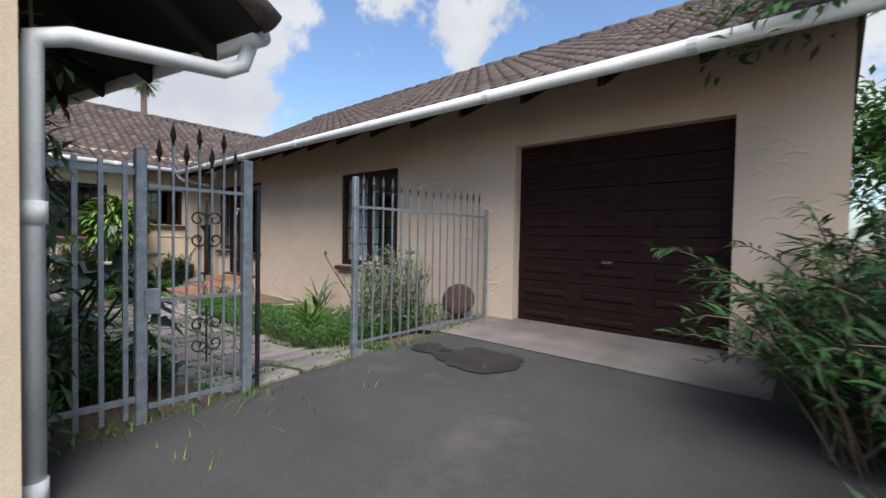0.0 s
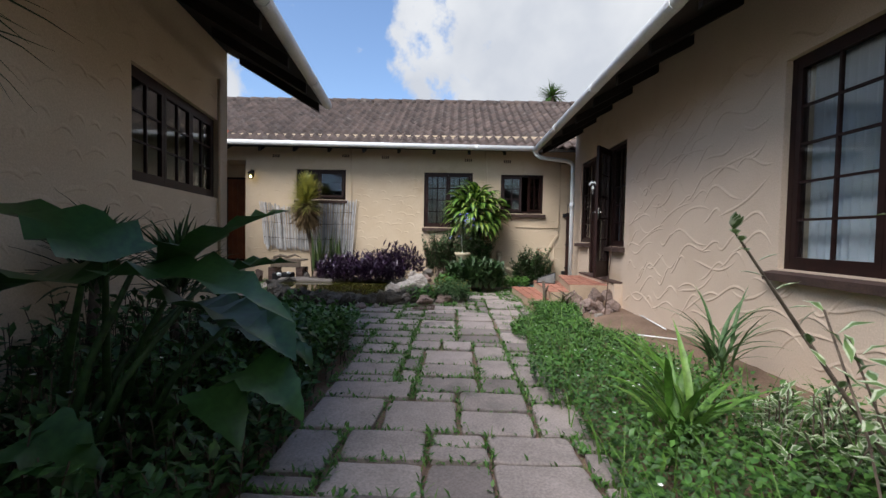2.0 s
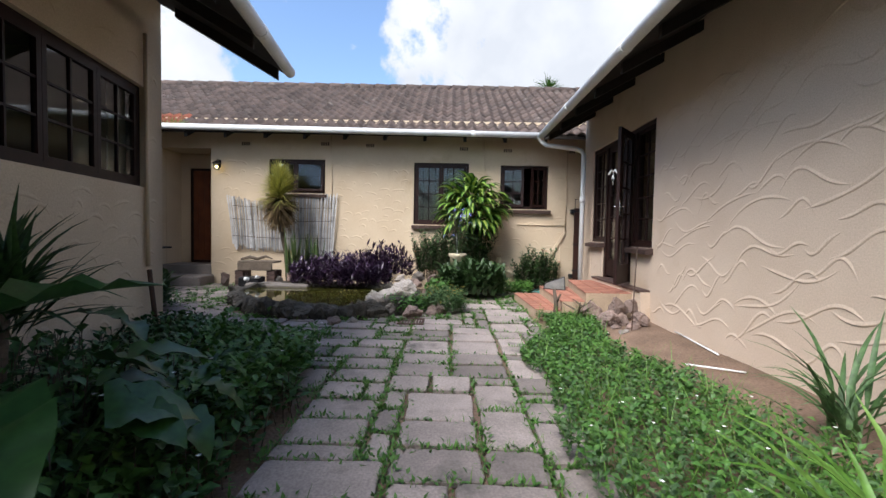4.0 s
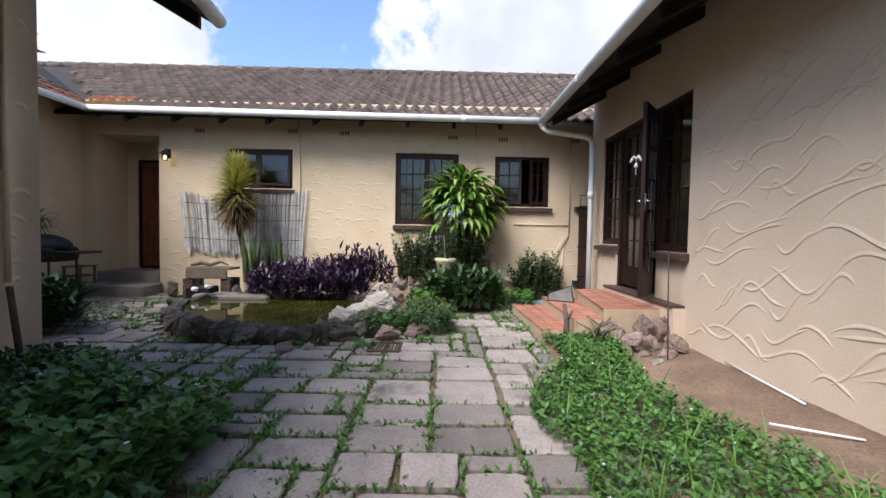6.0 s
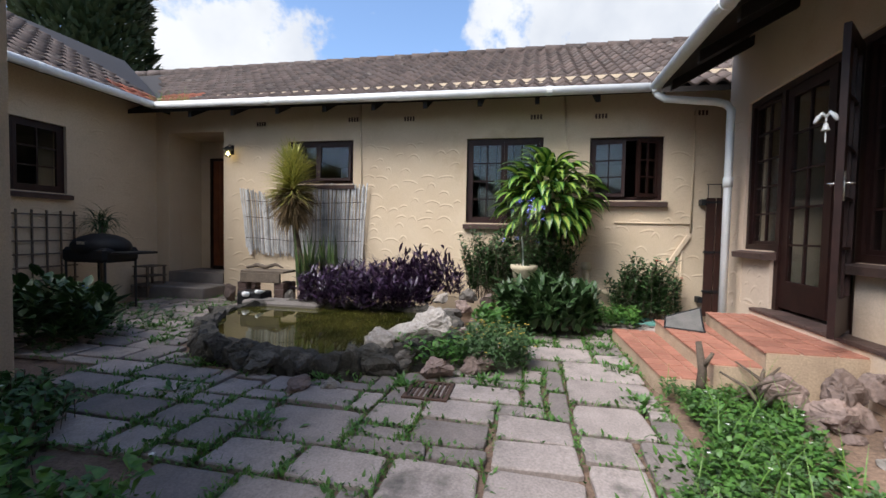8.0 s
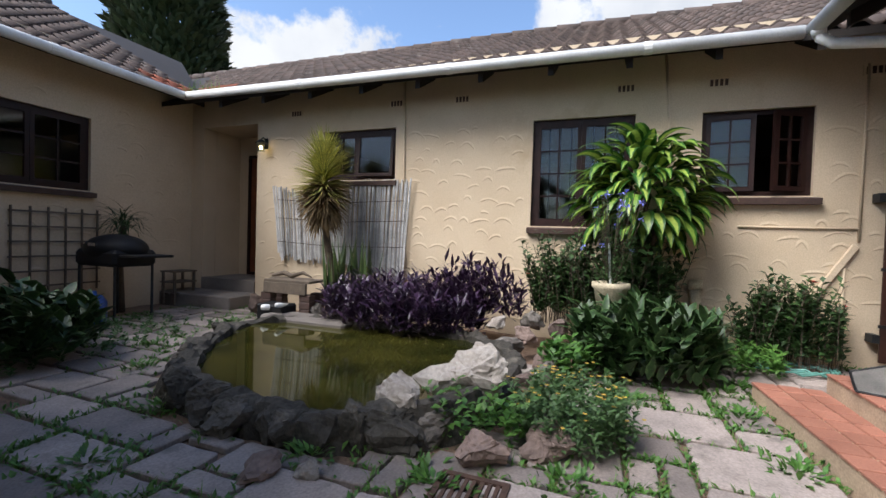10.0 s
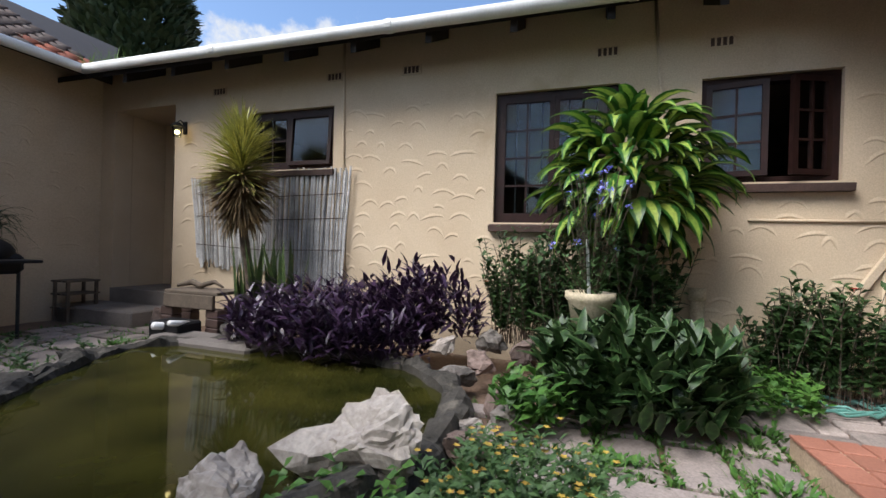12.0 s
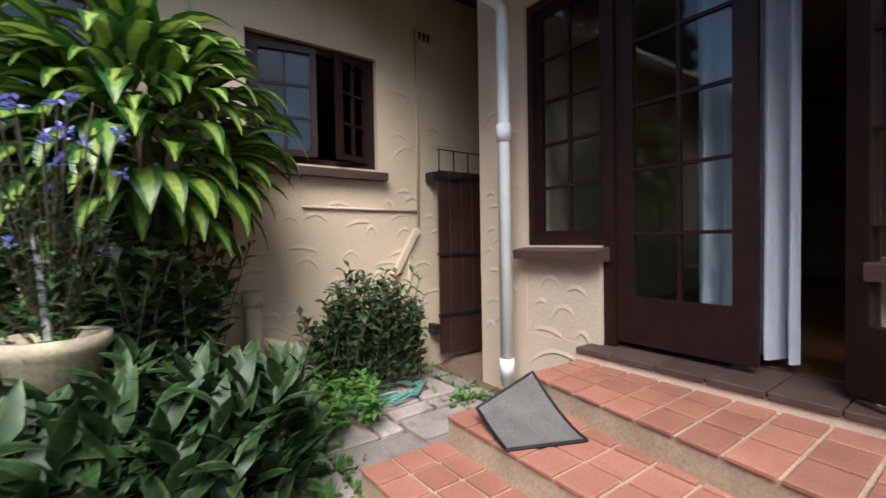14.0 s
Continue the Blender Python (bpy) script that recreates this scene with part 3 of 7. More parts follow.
gutter("gutter_back", (-12.92, -1.17, 3.10), (-12.92, 6.25, 3.02), 0.058, "white half-round gutter along the back eave")
gutter("gutter_alcove", (-12.92, -1.17, 3.10), (-8.7, -1.17, 3.10), 0.058, "white half-round gutter over the alcove")
gutter("gutter_right", (-12.69, 6.24, 2.945), (-0.11, 6.24, 2.915), 0.062, "white half-round gutter along the garage wing eave")
gutter("gutter_left", lw(-0.12, 1.03, 2.60), lw(6.42, 1.29, 2.885), 0.058, "white half-round gutter on the near garage wing")


def rafters(name, pts, inward, length, slope, label):
    """Dark rafter ends below an eave."""
    for p in pts:
        bm = bmesh.new()
        d = Vector((*inward, 0)).normalized()
        side = Vector((-d.y, d.x, 0)) * 0.03
        a, b = Vector(p), Vector(p) + d * length + Vector((0, 0, slope * length))
        lo = Vector((0, 0, -0.11))
        vs = [bm.verts.new(q) for q in (a - side, a + side, a + side + lo, a - side + lo, b - side, b + side, b + side + lo, b - side + lo)]
        for f in ((0, 1, 2, 3), (4, 7, 6, 5), (0, 4, 5, 1), (1, 5, 6, 2), (2, 6, 7, 3), (3, 7, 4, 0)):
            bm.faces.new([vs[i] for i in f])
        tagged(part(name, bm, SOFFIT), label, "rafter", group="rafter ends", kind="structure")


rafters("rafter_back", [(-13.02, -0.6 + 0.78 * i, 3.03 - 0.0045 * (i * 0.78)) for i in range(10)], (-1, 0), 0.55, TAN, "black rafter end under the back eave")
rafters("rafter_right", [(-12.4 + 0.8 * i, 6.34, 2.915) for i in range(15)], (0, 1), 0.85, TAN, "black rafter end under the garage wing eave")
rafters("rafter_left", [lw(0.3 + 0.85 * i, 0.99 + 0.03 * i, 2.61 + 0.034 * i) for i in range(8)], (-LN.x, -LN.y), 1.0, TAN, "black rafter end under the garage eave")


# verge of the left wing: a row of rounded barge tiles
verge = thing("verge_trim", "brown rounded barge tiles on a raking roof edge", "roof trim", kind="structure")
va, vb = lw(-0.2, 1.02, 2.66), lw(-0.2, -3.0, 4.80)
for i in range(12):
    bm = bmesh.new()
    tube(bm, [va.lerp(vb, (i - 0.05) / 12), va.lerp(vb, (i + 1) / 12)], [0.075, 0.066], 10)
    part("barge_tile", bm, TILE, verge, smooth=True)


# ---- windows and doors ----
def bars(bm, m, u0, u1, z0, z1, nu, nz, w, y0, y1):
    """Glazing bars that part a light into nu by nz panes."""
    for i in range(1, nu):
        u = u0 + (u1 - u0) * i / nu
        box(bm, (u - w / 2, y0, z0), (u + w / 2, y1, z1), m)
    for j in range(1, nz):
        z = z0 + (z1 - z0) * j / nz
        box(bm, (u0, y0 + 0.001, z - w / 2), (u1, y1 - 0.001, z + w / 2), m)


def ring(bm, m, u0, u1, z0, z1, w, y0, y1, wb=None):
    wb = wb or w
    box(bm, (u0, y0, z0), (u0 + w, y1, z1), m)
    box(bm, (u1 - w, y0, z0), (u1, y1, z1), m)
    box(bm, (u0 + w, y0, z1 - w), (u1 - w, y1, z1), m)
    box(bm, (u0 + w, y0, z0), (u1 - w, y1, z0 + wb), m)


def sash(parent, m, w, h, nu, nz, name="casement", rail=0.045, bottom=None):
    """A sash in its own frame m (x along, y out, z up), hinge at x = 0: frame with bars, and its panes."""
    bm = bmesh.new()
    ring(bm, m, 0, w, 0, h, rail, -0.02, 0.02, bottom)
    z0 = bottom or rail
    bars(bm, m, rail, w - rail, z0, h - rail, nu, nz, 0.018, -0.012, 0.014)
    s = part(name, bm, DARKWOOD, parent)
    for i in range(nu):
        for j in range(nz):
            bm = bmesh.new()
            ua, ub_ = rail + (w - 2 * rail) * i / nu, rail + (w - 2 * rail) * (i + 1) / nu
            za, zb = z0 + (h - rail - z0) * j / nz, z0 + (h - rail - z0) * (j + 1) / nz
            box(bm, (ua + 0.002, -0.004, za + 0.002), (ub_ - 0.002, 0.0, zb - 0.002), m)
            p = part("pane", bm, GLASS, s)
            p.visible_shadow = False
    return s


def shift(m, x, y, z, turn=0.0, tip=0.0):
    return m @ pose(x, y, z, tip, 0, turn)


def sill(parent, m, u0, u1, z, mat_=None, out=0.09, drop=0.07):
    bm = bmesh.new()
    vs = [bm.verts.new(m @ Vector(p)) for p in ((u0, -0.08, z), (u1, -0.08, z), (u1, out, z - 0.03), (u0, out, z - 0.03), (u0, -0.08, z - drop - 0.02), (u1, -0.08, z - drop - 0.02), (u1, out - 0.01, z - drop - 0.02), (u0, out - 0.01, z - drop - 0.02))]
    for f in ((0, 1, 2, 3), (7, 6, 5, 4), (0, 4, 5, 1), (1, 5, 6, 2), (2, 6, 7, 3), (3, 7, 4, 0)):
        bm.faces.new([vs[i] for i in f])
    bmesh.ops.recalc_face_normals(bm, faces=bm.faces)
    part("window_sill", bm, mat_ or BRICKSILL, parent, "dark brown sloping sill")


def window(name, m, o, label, sashes, depth=0.07, with_sill=True):
    """o: the opening (u0, u1, z0, z1); sashes: (width share, panes across, panes down, swing, tip)."""
    ob = thing(name, label, "window", kind="structure")
    u0, u1, z0, z1 = min(o[:2]), max(o[:2]), o[2], o[3]
    bm = bmesh.new()
    ring(bm, m, u0, u1, z0, z1, 0.05, -depth - 0.08, -depth + 0.02)
    part("window_frame", bm, DARKWOOD, ob)
    u = u0 + 0.05
    full = u1 - u0 - 0.1
    for share, nu, nz, swing, tip in sashes:
        w = full * share
        h = z1 - z0 - 0.1
        if swing >= 0:
            sm = shift(m, u, -depth, z0 + 0.05, swing)
        else:
            sm = shift(m, u + w, -depth, z0 + 0.05, swing) @ Matrix.Translation((-w, 0, 0))
        if tip:
            sm = shift(m, u, -depth, z0 + 0.05 + h, 0, tip) @ Matrix.Translation((0, 0, -h))
        if nu:
            sash(ob, sm, w - 0.004, h, nu, nz)
        u += w
    if with_sill:
        sill(ob, m, u0 - 0.03, u1 + 0.05, z0)
    return ob


def burglar_bars(name, m, o, n, y, label, dark=False):
    ob = thing(name, label, "burglar bars", kind="structure")
    u0, u1, z0, z1 = min(o[:2]), max(o[:2]), o[2], o[3]
    for i in range(n):
        u = u0 + 0.06 + (u1 - u0 - 0.12) * i / (n - 1)
        bm = bmesh.new()
        tube(bm, [m @ Vector((u, y, z0 + 0.03)), m @ Vector((u, y, z1 - 0.03))], 0.008, 6)
        part("bar", bm, DARKSTEEL if dark else FASCIA, ob)
    return ob


window("window_1", M_BACK, W1, "dark timber window, one light tilted open", [(0.46, 2, 2, 0, 0), (0.54, 1, 1, 0, 4)])
window("window_2", M_BACK, W2, "dark timber cottage-pane window behind a bush", [(0.5, 2, 4, 0, 0), (0.5, 2, 4, 0, 0)])
burglar_bars("burglar_bars_back", M_BACK, W2, 9, -0.17, "dark vertical burglar bars behind the glass", True)
window("window_3", M_BACK, W3, "dark timber casement window standing ajar", [(0.5, 2, 3, 12, 0), (0.12, 0, 0, 0, 0), (0.38, 2, 3, -22, 0)])
window("window_4", M_LEFT, LW, "dark timber window of three casements", [(1 / 3, 2, 3, 0, 0)] * 3, with_sill=False)
window("window_5", M_RIGHT, RW, "dark timber cottage-pane window with lace curtain", [(0.5, 2, 5, 0, 0), (0.5, 2, 5, 0, 0)])
window("window_6", M_ALC, AW, "dark timber window in the shaded alcove", [(0.5, 2, 3, 0, 0), (0.5, 2, 3, 0, 0)])
plain_box("room_side_alcove_one", (-13.5, -4.8, 0), (-13.3, -1.995, 3.2), PLAIN, "plain room wall")
plain_box("room_side_alcove_two", (-9.0, -4.8, 0), (-8.92, -1.995, 3.2), PLAIN, "plain room wall")
# unseen ceiling slab, added to keep sky light out behind window_4
bm = bmesh.new()
box(bm, (0.3, -3.4, 2.84), (LLEN - 0.25, -0.245, 2.92), M_LEFT)
tagged(part("light_block_left_wing", bm, PLAIN), "plain painted ceiling", "ceiling", kind="structure")
bm = bmesh.new()
box(bm, (0.3, -3.5, 0.0), (LLEN - 0.25, -3.41, 2.92), M_LEFT)
tagged(part("wall_left_wing_back", bm, PLAIN), "plain room wall", "wall", kind="structure")
for nm, ys in (("room_side_left_one", -9.0), ("room_side_left_two", -6.4)):
    plain_box(nm, (ys, -0.99, 0), (ys + 0.1, 1.2, 3.0), PLAIN, "plain room wall")


def cloth(name, a, b, z0, z1, label, folds=9, depth=0.035, thin=0.0):
    """A hanging curtain with folds between two plan points."""
    a, b = Vector((*a, 0)), Vector((*b, 0))
    d = (b - a)
    nrm = Vector((-d.y, d.x, 0)).normalized()
    bm = bmesh.new()
    n = folds * 6
    cols = []
    for i in range(n + 1):
        t = i / n
        off = depth * math.sin(t * folds * 2 * math.pi) + depth * 0.5 * noise.noise(Vector((t * 9, z1, a.x)))
        cols.append([bm.verts.new(a + d * t + nrm * off * (1 + 0.35 * k) + Vector((0, 0, z1 + (z0 - z1) * k))) for k in (0, 0.5, 1)])
    for p, q in zip(cols, cols[1:]):
        for k in range(2):
            bm.faces.new((p[k], q[k], q[k + 1], p[k + 1]))
    bmesh.ops.solidify(bm, geom=bm.faces[:], thickness=0.003)
    return tagged(part(name, bm, CURTAIN, smooth=True), label, "curtain")


cloth("lace_curtain", (-7.0, 7.34), (-6.2, 7.34), 0.95, 2.5, "white lace curtain behind the front window", 12, 0.02)
cloth("door_curtain", (-11.45, 7.42), (-11.0, 7.38), 0.50, 2.6, "long white curtain hanging inside the French doors", 5, 0.045)


# French doors: side lights, jambs, one leaf shut and one swung out
def french_doors():
    ob = thing("door_french", "dark timber French doors with one leaf open", "door", kind="structure")
    m = M_RIGHT
    u0, u1 = FD[0], FD[1]
    za, zb = FD[2], FD[3]
    jl, jr = ur(-10.80), ur(-11.78)
    for u in (u0, jl - 0.07, jr, u1 - 0.05):
        side = u in (u0, u1 - 0.05)
        bm = bmesh.new()
        box(bm, (u, -0.15, 1.0 if side else za), (u + (0.05 if side else 0.07), -0.03, zb), m)
        part("jamb", bm, DARKWOOD, ob)
    for name, a, b in (("door_head", (u0, -0.149, zb - 0.06), (u1, -0.029, zb)), ("side_rail", (u0 + 0.001, -0.148, 0.99), (jl - 0.005, -0.028, 1.05)), ("side_rail", (jr + 0.005, -0.148, 1.03), (u1 - 0.001, -0.028, 1.09))):
        bm = bmesh.new()
        box(bm, a, b, m)
        part(name, bm, DARKWOOD, ob)
    s1 = sash(ob, shift(m, u0 + 0.05, -0.08, 1.05), jl - 0.07 - u0 - 0.05, zb - 0.06 - 1.05, 2, 5, "side_light", 0.035)
    s2 = sash(ob, shift(m, jr + 0.07, -0.08, 1.09), u1 - 0.05 - jr - 0.07, zb - 0.06 - 1.09, 2, 5, "side_light", 0.035)
    w, wf = 0.67, 0.55
    h = zb - 0.06 - za - 0.05
    shut = sash(ob, shift(m, jr - w, -0.07, za + 0.05), w - 0.004, h, 2, 5, "door_leaf", 0.095, 0.26)
    free = sash(ob, shift(m, jl, -0.01, za + 0.05, 140), wf - 0.004, h, 2, 5, "door_leaf", 0.095, 0.26)
    for leaf, mm in ((free, shift(m, jl, -0.01, za + 0.05, 140)), (shut, shift(m, jr - w, -0.07, za + 0.05))):
        bm = bmesh.new()
        uh = wf - 0.05 if leaf is free else 0.05
        box(bm, (uh - 0.02, -0.026, 0.92), (uh + 0.02, 0.026, 1.12), mm, bevel=0.003)
        for s in (-1, 1):
            tube(bm, [mm @ Vector((uh, 0.025 * s, 1.04)), mm @ Vector((uh, 0.06 * s, 1.04)), mm @ Vector((uh - 0.10 * (1 if leaf is free else -1), 0.062 * s, 1.04))], 0.009, 8)
        if leaf is free:
            part("door_handle", bm, BRASS, leaf, "steel lever handle", True)
        else:
            bm.free()
    # plaster below the side lights
    bm = bmesh.new()
    box(bm, (u0, -0.2, za - 0.05), (jl - 0.071, -0.004, 0.99), m)
    box(bm, (jr + 0.071, -0.2, za - 0.05), (u1, -0.004, 1.03), m)
    part("plaster_apron", bm, STUCCO_PINK, ob)
    sill(ob, m, u0 - 0.04, jl - 0.05, 1.0, out=0.10)
    sill(ob, m, jr + 0.03, u1 + 0.03, 1.03, out=0.10)
    return ob


french_doors()


def wind_bell():
    ob = thing("wind_bell", "small white bell with a bow hanging on the open door", "bell")
    c = Vector((-10.50, 6.78, 1.95))
    bm = bmesh.new()
    lathe(bm, [(0.004, 0.0), (0.012, -0.004), (0.016, -0.025), (0.026, -0.048), (0.024, -0.05), (0.004, -0.02)], c, 14)
    part("bell_cup", bm, PVC, ob, smooth=True)
    bm = bmesh.new()
    tube(bm, [c + Vector((0, 0, 0.06)), c, c + Vector((0, 0, -0.13))], 0.004, 6)
    part("cord", bm, PVC, ob)
    for s in (-1, 1):
        bm = bmesh.new()
        pts = [c + Vector((s * 0.05 * t, s * 0.05 * t, 0.04 + 0.03 * math.sin(t * 5))) for t in (0, 0.3, 0.6, 0.85, 1)]
        tube(bm, pts, [0.006, 0.014, 0.016, 0.012, 0.004], 7)
        part("bow", bm, PVC, ob, smooth=True)


wind_bell()


def panel_door(name, m, o, rows, cols, mat_, label, y=-0.12, margin=0.07, category="garage door", handle=None):
    """A sectional door: each section has its raised panels."""
    ob = thing(name, label, category, kind="structure")
    u0, u1, z0, z1 = min(o[:2]) + 0.005, max(o[:2]) - 0.005, o[2], o[3] - 0.005
    dz = (z1 - z0) / rows
    for r in range(rows):
        bm = bmesh.new()
        box(bm, (u0, y - 0.04, z0 + r * dz + 0.004), (u1, y, z0 + (r + 1) * dz - 0.004), m, bevel=0.004)
        sec = part("door_section", bm, mat_, ob)
        du = (u1 - u0) / cols
        for c in range(cols):
            bm = bmesh.new()
            a, b = u0 + c * du + margin, u0 + (c + 1) * du - margin
            za, zb = z0 + r * dz + 0.075, z0 + (r + 1) * dz - 0.075
            outer = [(a, y, za), (b, y, za), (b, y, zb), (a, y, zb)]
            k = 0.045
            mid = [(a + 0.012, y - 0.012, za + 0.012), (b - 0.012, y - 0.012, za + 0.012), (b - 0.012, y - 0.012, zb - 0.012), (a + 0.012, y - 0.012, zb - 0.012)]
            inner = [(a + k, y + 0.012, za + k), (b - k, y + 0.012, za + k), (b - k, y + 0.012, zb - k), (a + k, y + 0.012, zb - k)]
            rings = [[bm.verts.new(m @ (Vector(p) + Vector((0, 0.003, 0)))) for p in q] for q in (outer, mid, inner)]
            for p, q in zip(rings, rings[1:]):
                for i in range(4):
                    bm.faces.new((p[i], p[(i + 1) % 4], q[(i + 1) % 4], q[i]))
            bm.faces.new(rings[2])
            part("raised_panel", bm, mat_, sec)
    if handle:
        bm = bmesh.new()
        tube(bm, [m @ Vector((handle[0], y + 0.01, handle[1])), m @ Vector((handle[0], y + 0.05, handle[1]))], 0.018, 10)
        box(bm, (handle[0] - 0.06, y + 0.05, handle[1] - 0.012), (handle[0] + 0.06, y + 0.065, handle[1] + 0.012), m)
        part("door_handle", bm, BRASS, ob, "small steel turn handle")
    return ob


panel_door("garage_door_brown", M_RIGHT, (GA[0], GA[1], 0.36, GA[3]), 8, 3, BROWNDOOR, "dark brown sectional timber garage door, shut", y=-0.13, handle=(ur(-2.22), 1.18))
panel_door("garage_door_red", M_LFRONT, (LG[0], LG[1], 0.20, 2.10), 6, 3, REDWOOD, "varnished red-brown timber garage door, shut", y=-0.15)
bm = bmesh.new()
box(bm, (LG[0] + 0.003, -0.2, 2.105), (LG[1] - 0.003, -0.13, 2.418), M_LFRONT)
tagged(part("door_header", bm, DARKWOOD), "dark timber header over the garage door", "door header", kind="structure")
bm = bmesh.new()
box(bm, (LG[0] - 0.1, -0.24, 0.0), (LG[1] + 0.1, 0.14, 0.205), M_LFRONT, bevel=0.012)
tagged(part("garage_threshold", bm, CONCRETE), "pale worn concrete threshold before the garage door", "threshold", kind="structure")
plain_box("wall_garage_inside", (-3.5, -2.5, 0.0), (-3.4, 2.2, 3.0), PLAIN, "plain inner wall")

M_BD = plane_frame((-14.27, -1.45, 0.37), (0, 1, 0), (1, 0, 0))


def back_door():
    ob = thing("door_back", "dark red-brown timber back door in a recess, shut", "door", kind="structure")
    bm = bmesh.new()
    ring(bm, M_BD, 0.22, 1.06, 0, 2.1, 0.05, 0.0, 0.07)
    part("door_frame", bm, DARKWOOD, ob)
    bm = bmesh.new()
    box(bm, (0.27, 0.0, 0.02), (1.01, 0.04, 2.05), M_BD)
    leaf = part("door_leaf", bm, REDWOOD, ob)
    for i in range(6):
        bm = bmesh.new()
        box(bm, (0.275 + 0.122 * i, 0.04, 0.06), (0.39 + 0.122 * i, 0.052, 2.01), M_BD, bevel=0.003)
        part("board", bm, REDWOOD, leaf)
    bm = bmesh.new()
    tube(bm, [M_BD @ Vector((0.94, 0.05, 1.0)), M_BD @ Vector((0.94, 0.1, 1.0)), M_BD @ Vector((0.84, 0.1, 1.0))], 0.009, 8)
    part("door_handle", bm, BRASS, leaf)


back_door()


# ---- steps of the French doors ----
def tiled_step(name, corners, z0, z1, label, tile=0.155):
    """corners: front-left, front-right, back-right, back-left in plan; tiled top with real joints."""
    fl, fr, br, bl = [Vector((*c, 0)) for c in corners]
    bm = bmesh.new()
    low = [bm.verts.new(p + Vector((0, 0, z0))) for p in (fl, fr, br, bl)]
    top = [bm.verts.new(p + Vector((0, 0, z1 - 0.012))) for p in (fl, fr, br, bl)]
    bm.faces.new(top)
    for i in range(4):
        bm.faces.new((low[i], low[(i + 1) % 4], top[(i + 1) % 4], top[i]))
    bmesh.ops.recalc_face_normals(bm, faces=bm.faces)
    ob = tagged(part(name, bm, GROUT), label, "step", kind="structure")
    nu, nv = max(1, round((fr - fl).length / tile)), max(1, round((bl - fl).length / tile))
    for i in range(nu):
        for j in range(nv):
            def P(s, t):
                return fl.lerp(fr, s).lerp(bl.lerp(br, s), t)
            e = 0.009
            s0, s1, t0, t1 = i / nu + e / 1.6, (i + 1) / nu - e / 1.6, j / nv + e / 0.5, (j + 1) / nv - e / 0.5
            if j == 0:
                t0 = -0.02
            bm = bmesh.new()
            q = [P(s0, t0), P(s1, t0), P(s1, t1), P(s0, t1)]
            c = sum(q, Vector()) / 4
            dz = random.uniform(-0.0015, 0.0015)
            low = [bm.verts.new(p + Vector((0, 0, z1 - 0.014))) for p in q]
            mid = [bm.verts.new(p + Vector((0, 0, z1 - 0.003 + dz))) for p in q]
            top = [bm.verts.new(p.lerp(c, 0.04) + Vector((0, 0, z1 + dz))) for p in q]
            bm.faces.new(top)
            for k in range(4):
                n = (k + 1) % 4
                bm.faces.new((low[k], low[n], mid[n], mid[k]))
                bm.faces.new((mid[k], mid[n], top[n], top[k]))
            part("tile", bm, QUARRY, ob)
    return ob


tiled_step("step_one", ((-12.05, 5.74), (-10.45, 5.80), (-10.45, 6.20), (-12.05, 6.16)), -0.1, 0.125, "low terracotta-tiled garden step with plaster riser")
tiled_step("step_two", ((-12.0, 6.16), (-10.4, 6.12), (-10.4, 6.62), (-12.0, 6.66)), -0.1, 0.26, "middle terracotta-tiled garden step with plaster riser")
tiled_step("step_three", ((-11.92, 6.62), (-10.35, 6.42), (-10.35, 7.06), (-11.92, 7.06)), -0.1, 0.385, "wide terracotta-tiled landing below the French doors")
bm = bmesh.new()
box(bm, (-11.93, 7.02, 0.0), (-10.1, 7.15, 0.43))
sill_base = tagged(part("door_sill_base", bm, STUCCO_PINK), "plaster kerb carrying the door sill", "door sill", kind="structure")
for i in range(8):
    bm = bmesh.new()
    box(bm, (-11.92 + 0.226 * i, 7.005, 0.425), (-11.70 + 0.226 * i, 7.36, 0.456), bevel=0.004)
    part("brick", bm, BRICKSILL, sill_base)


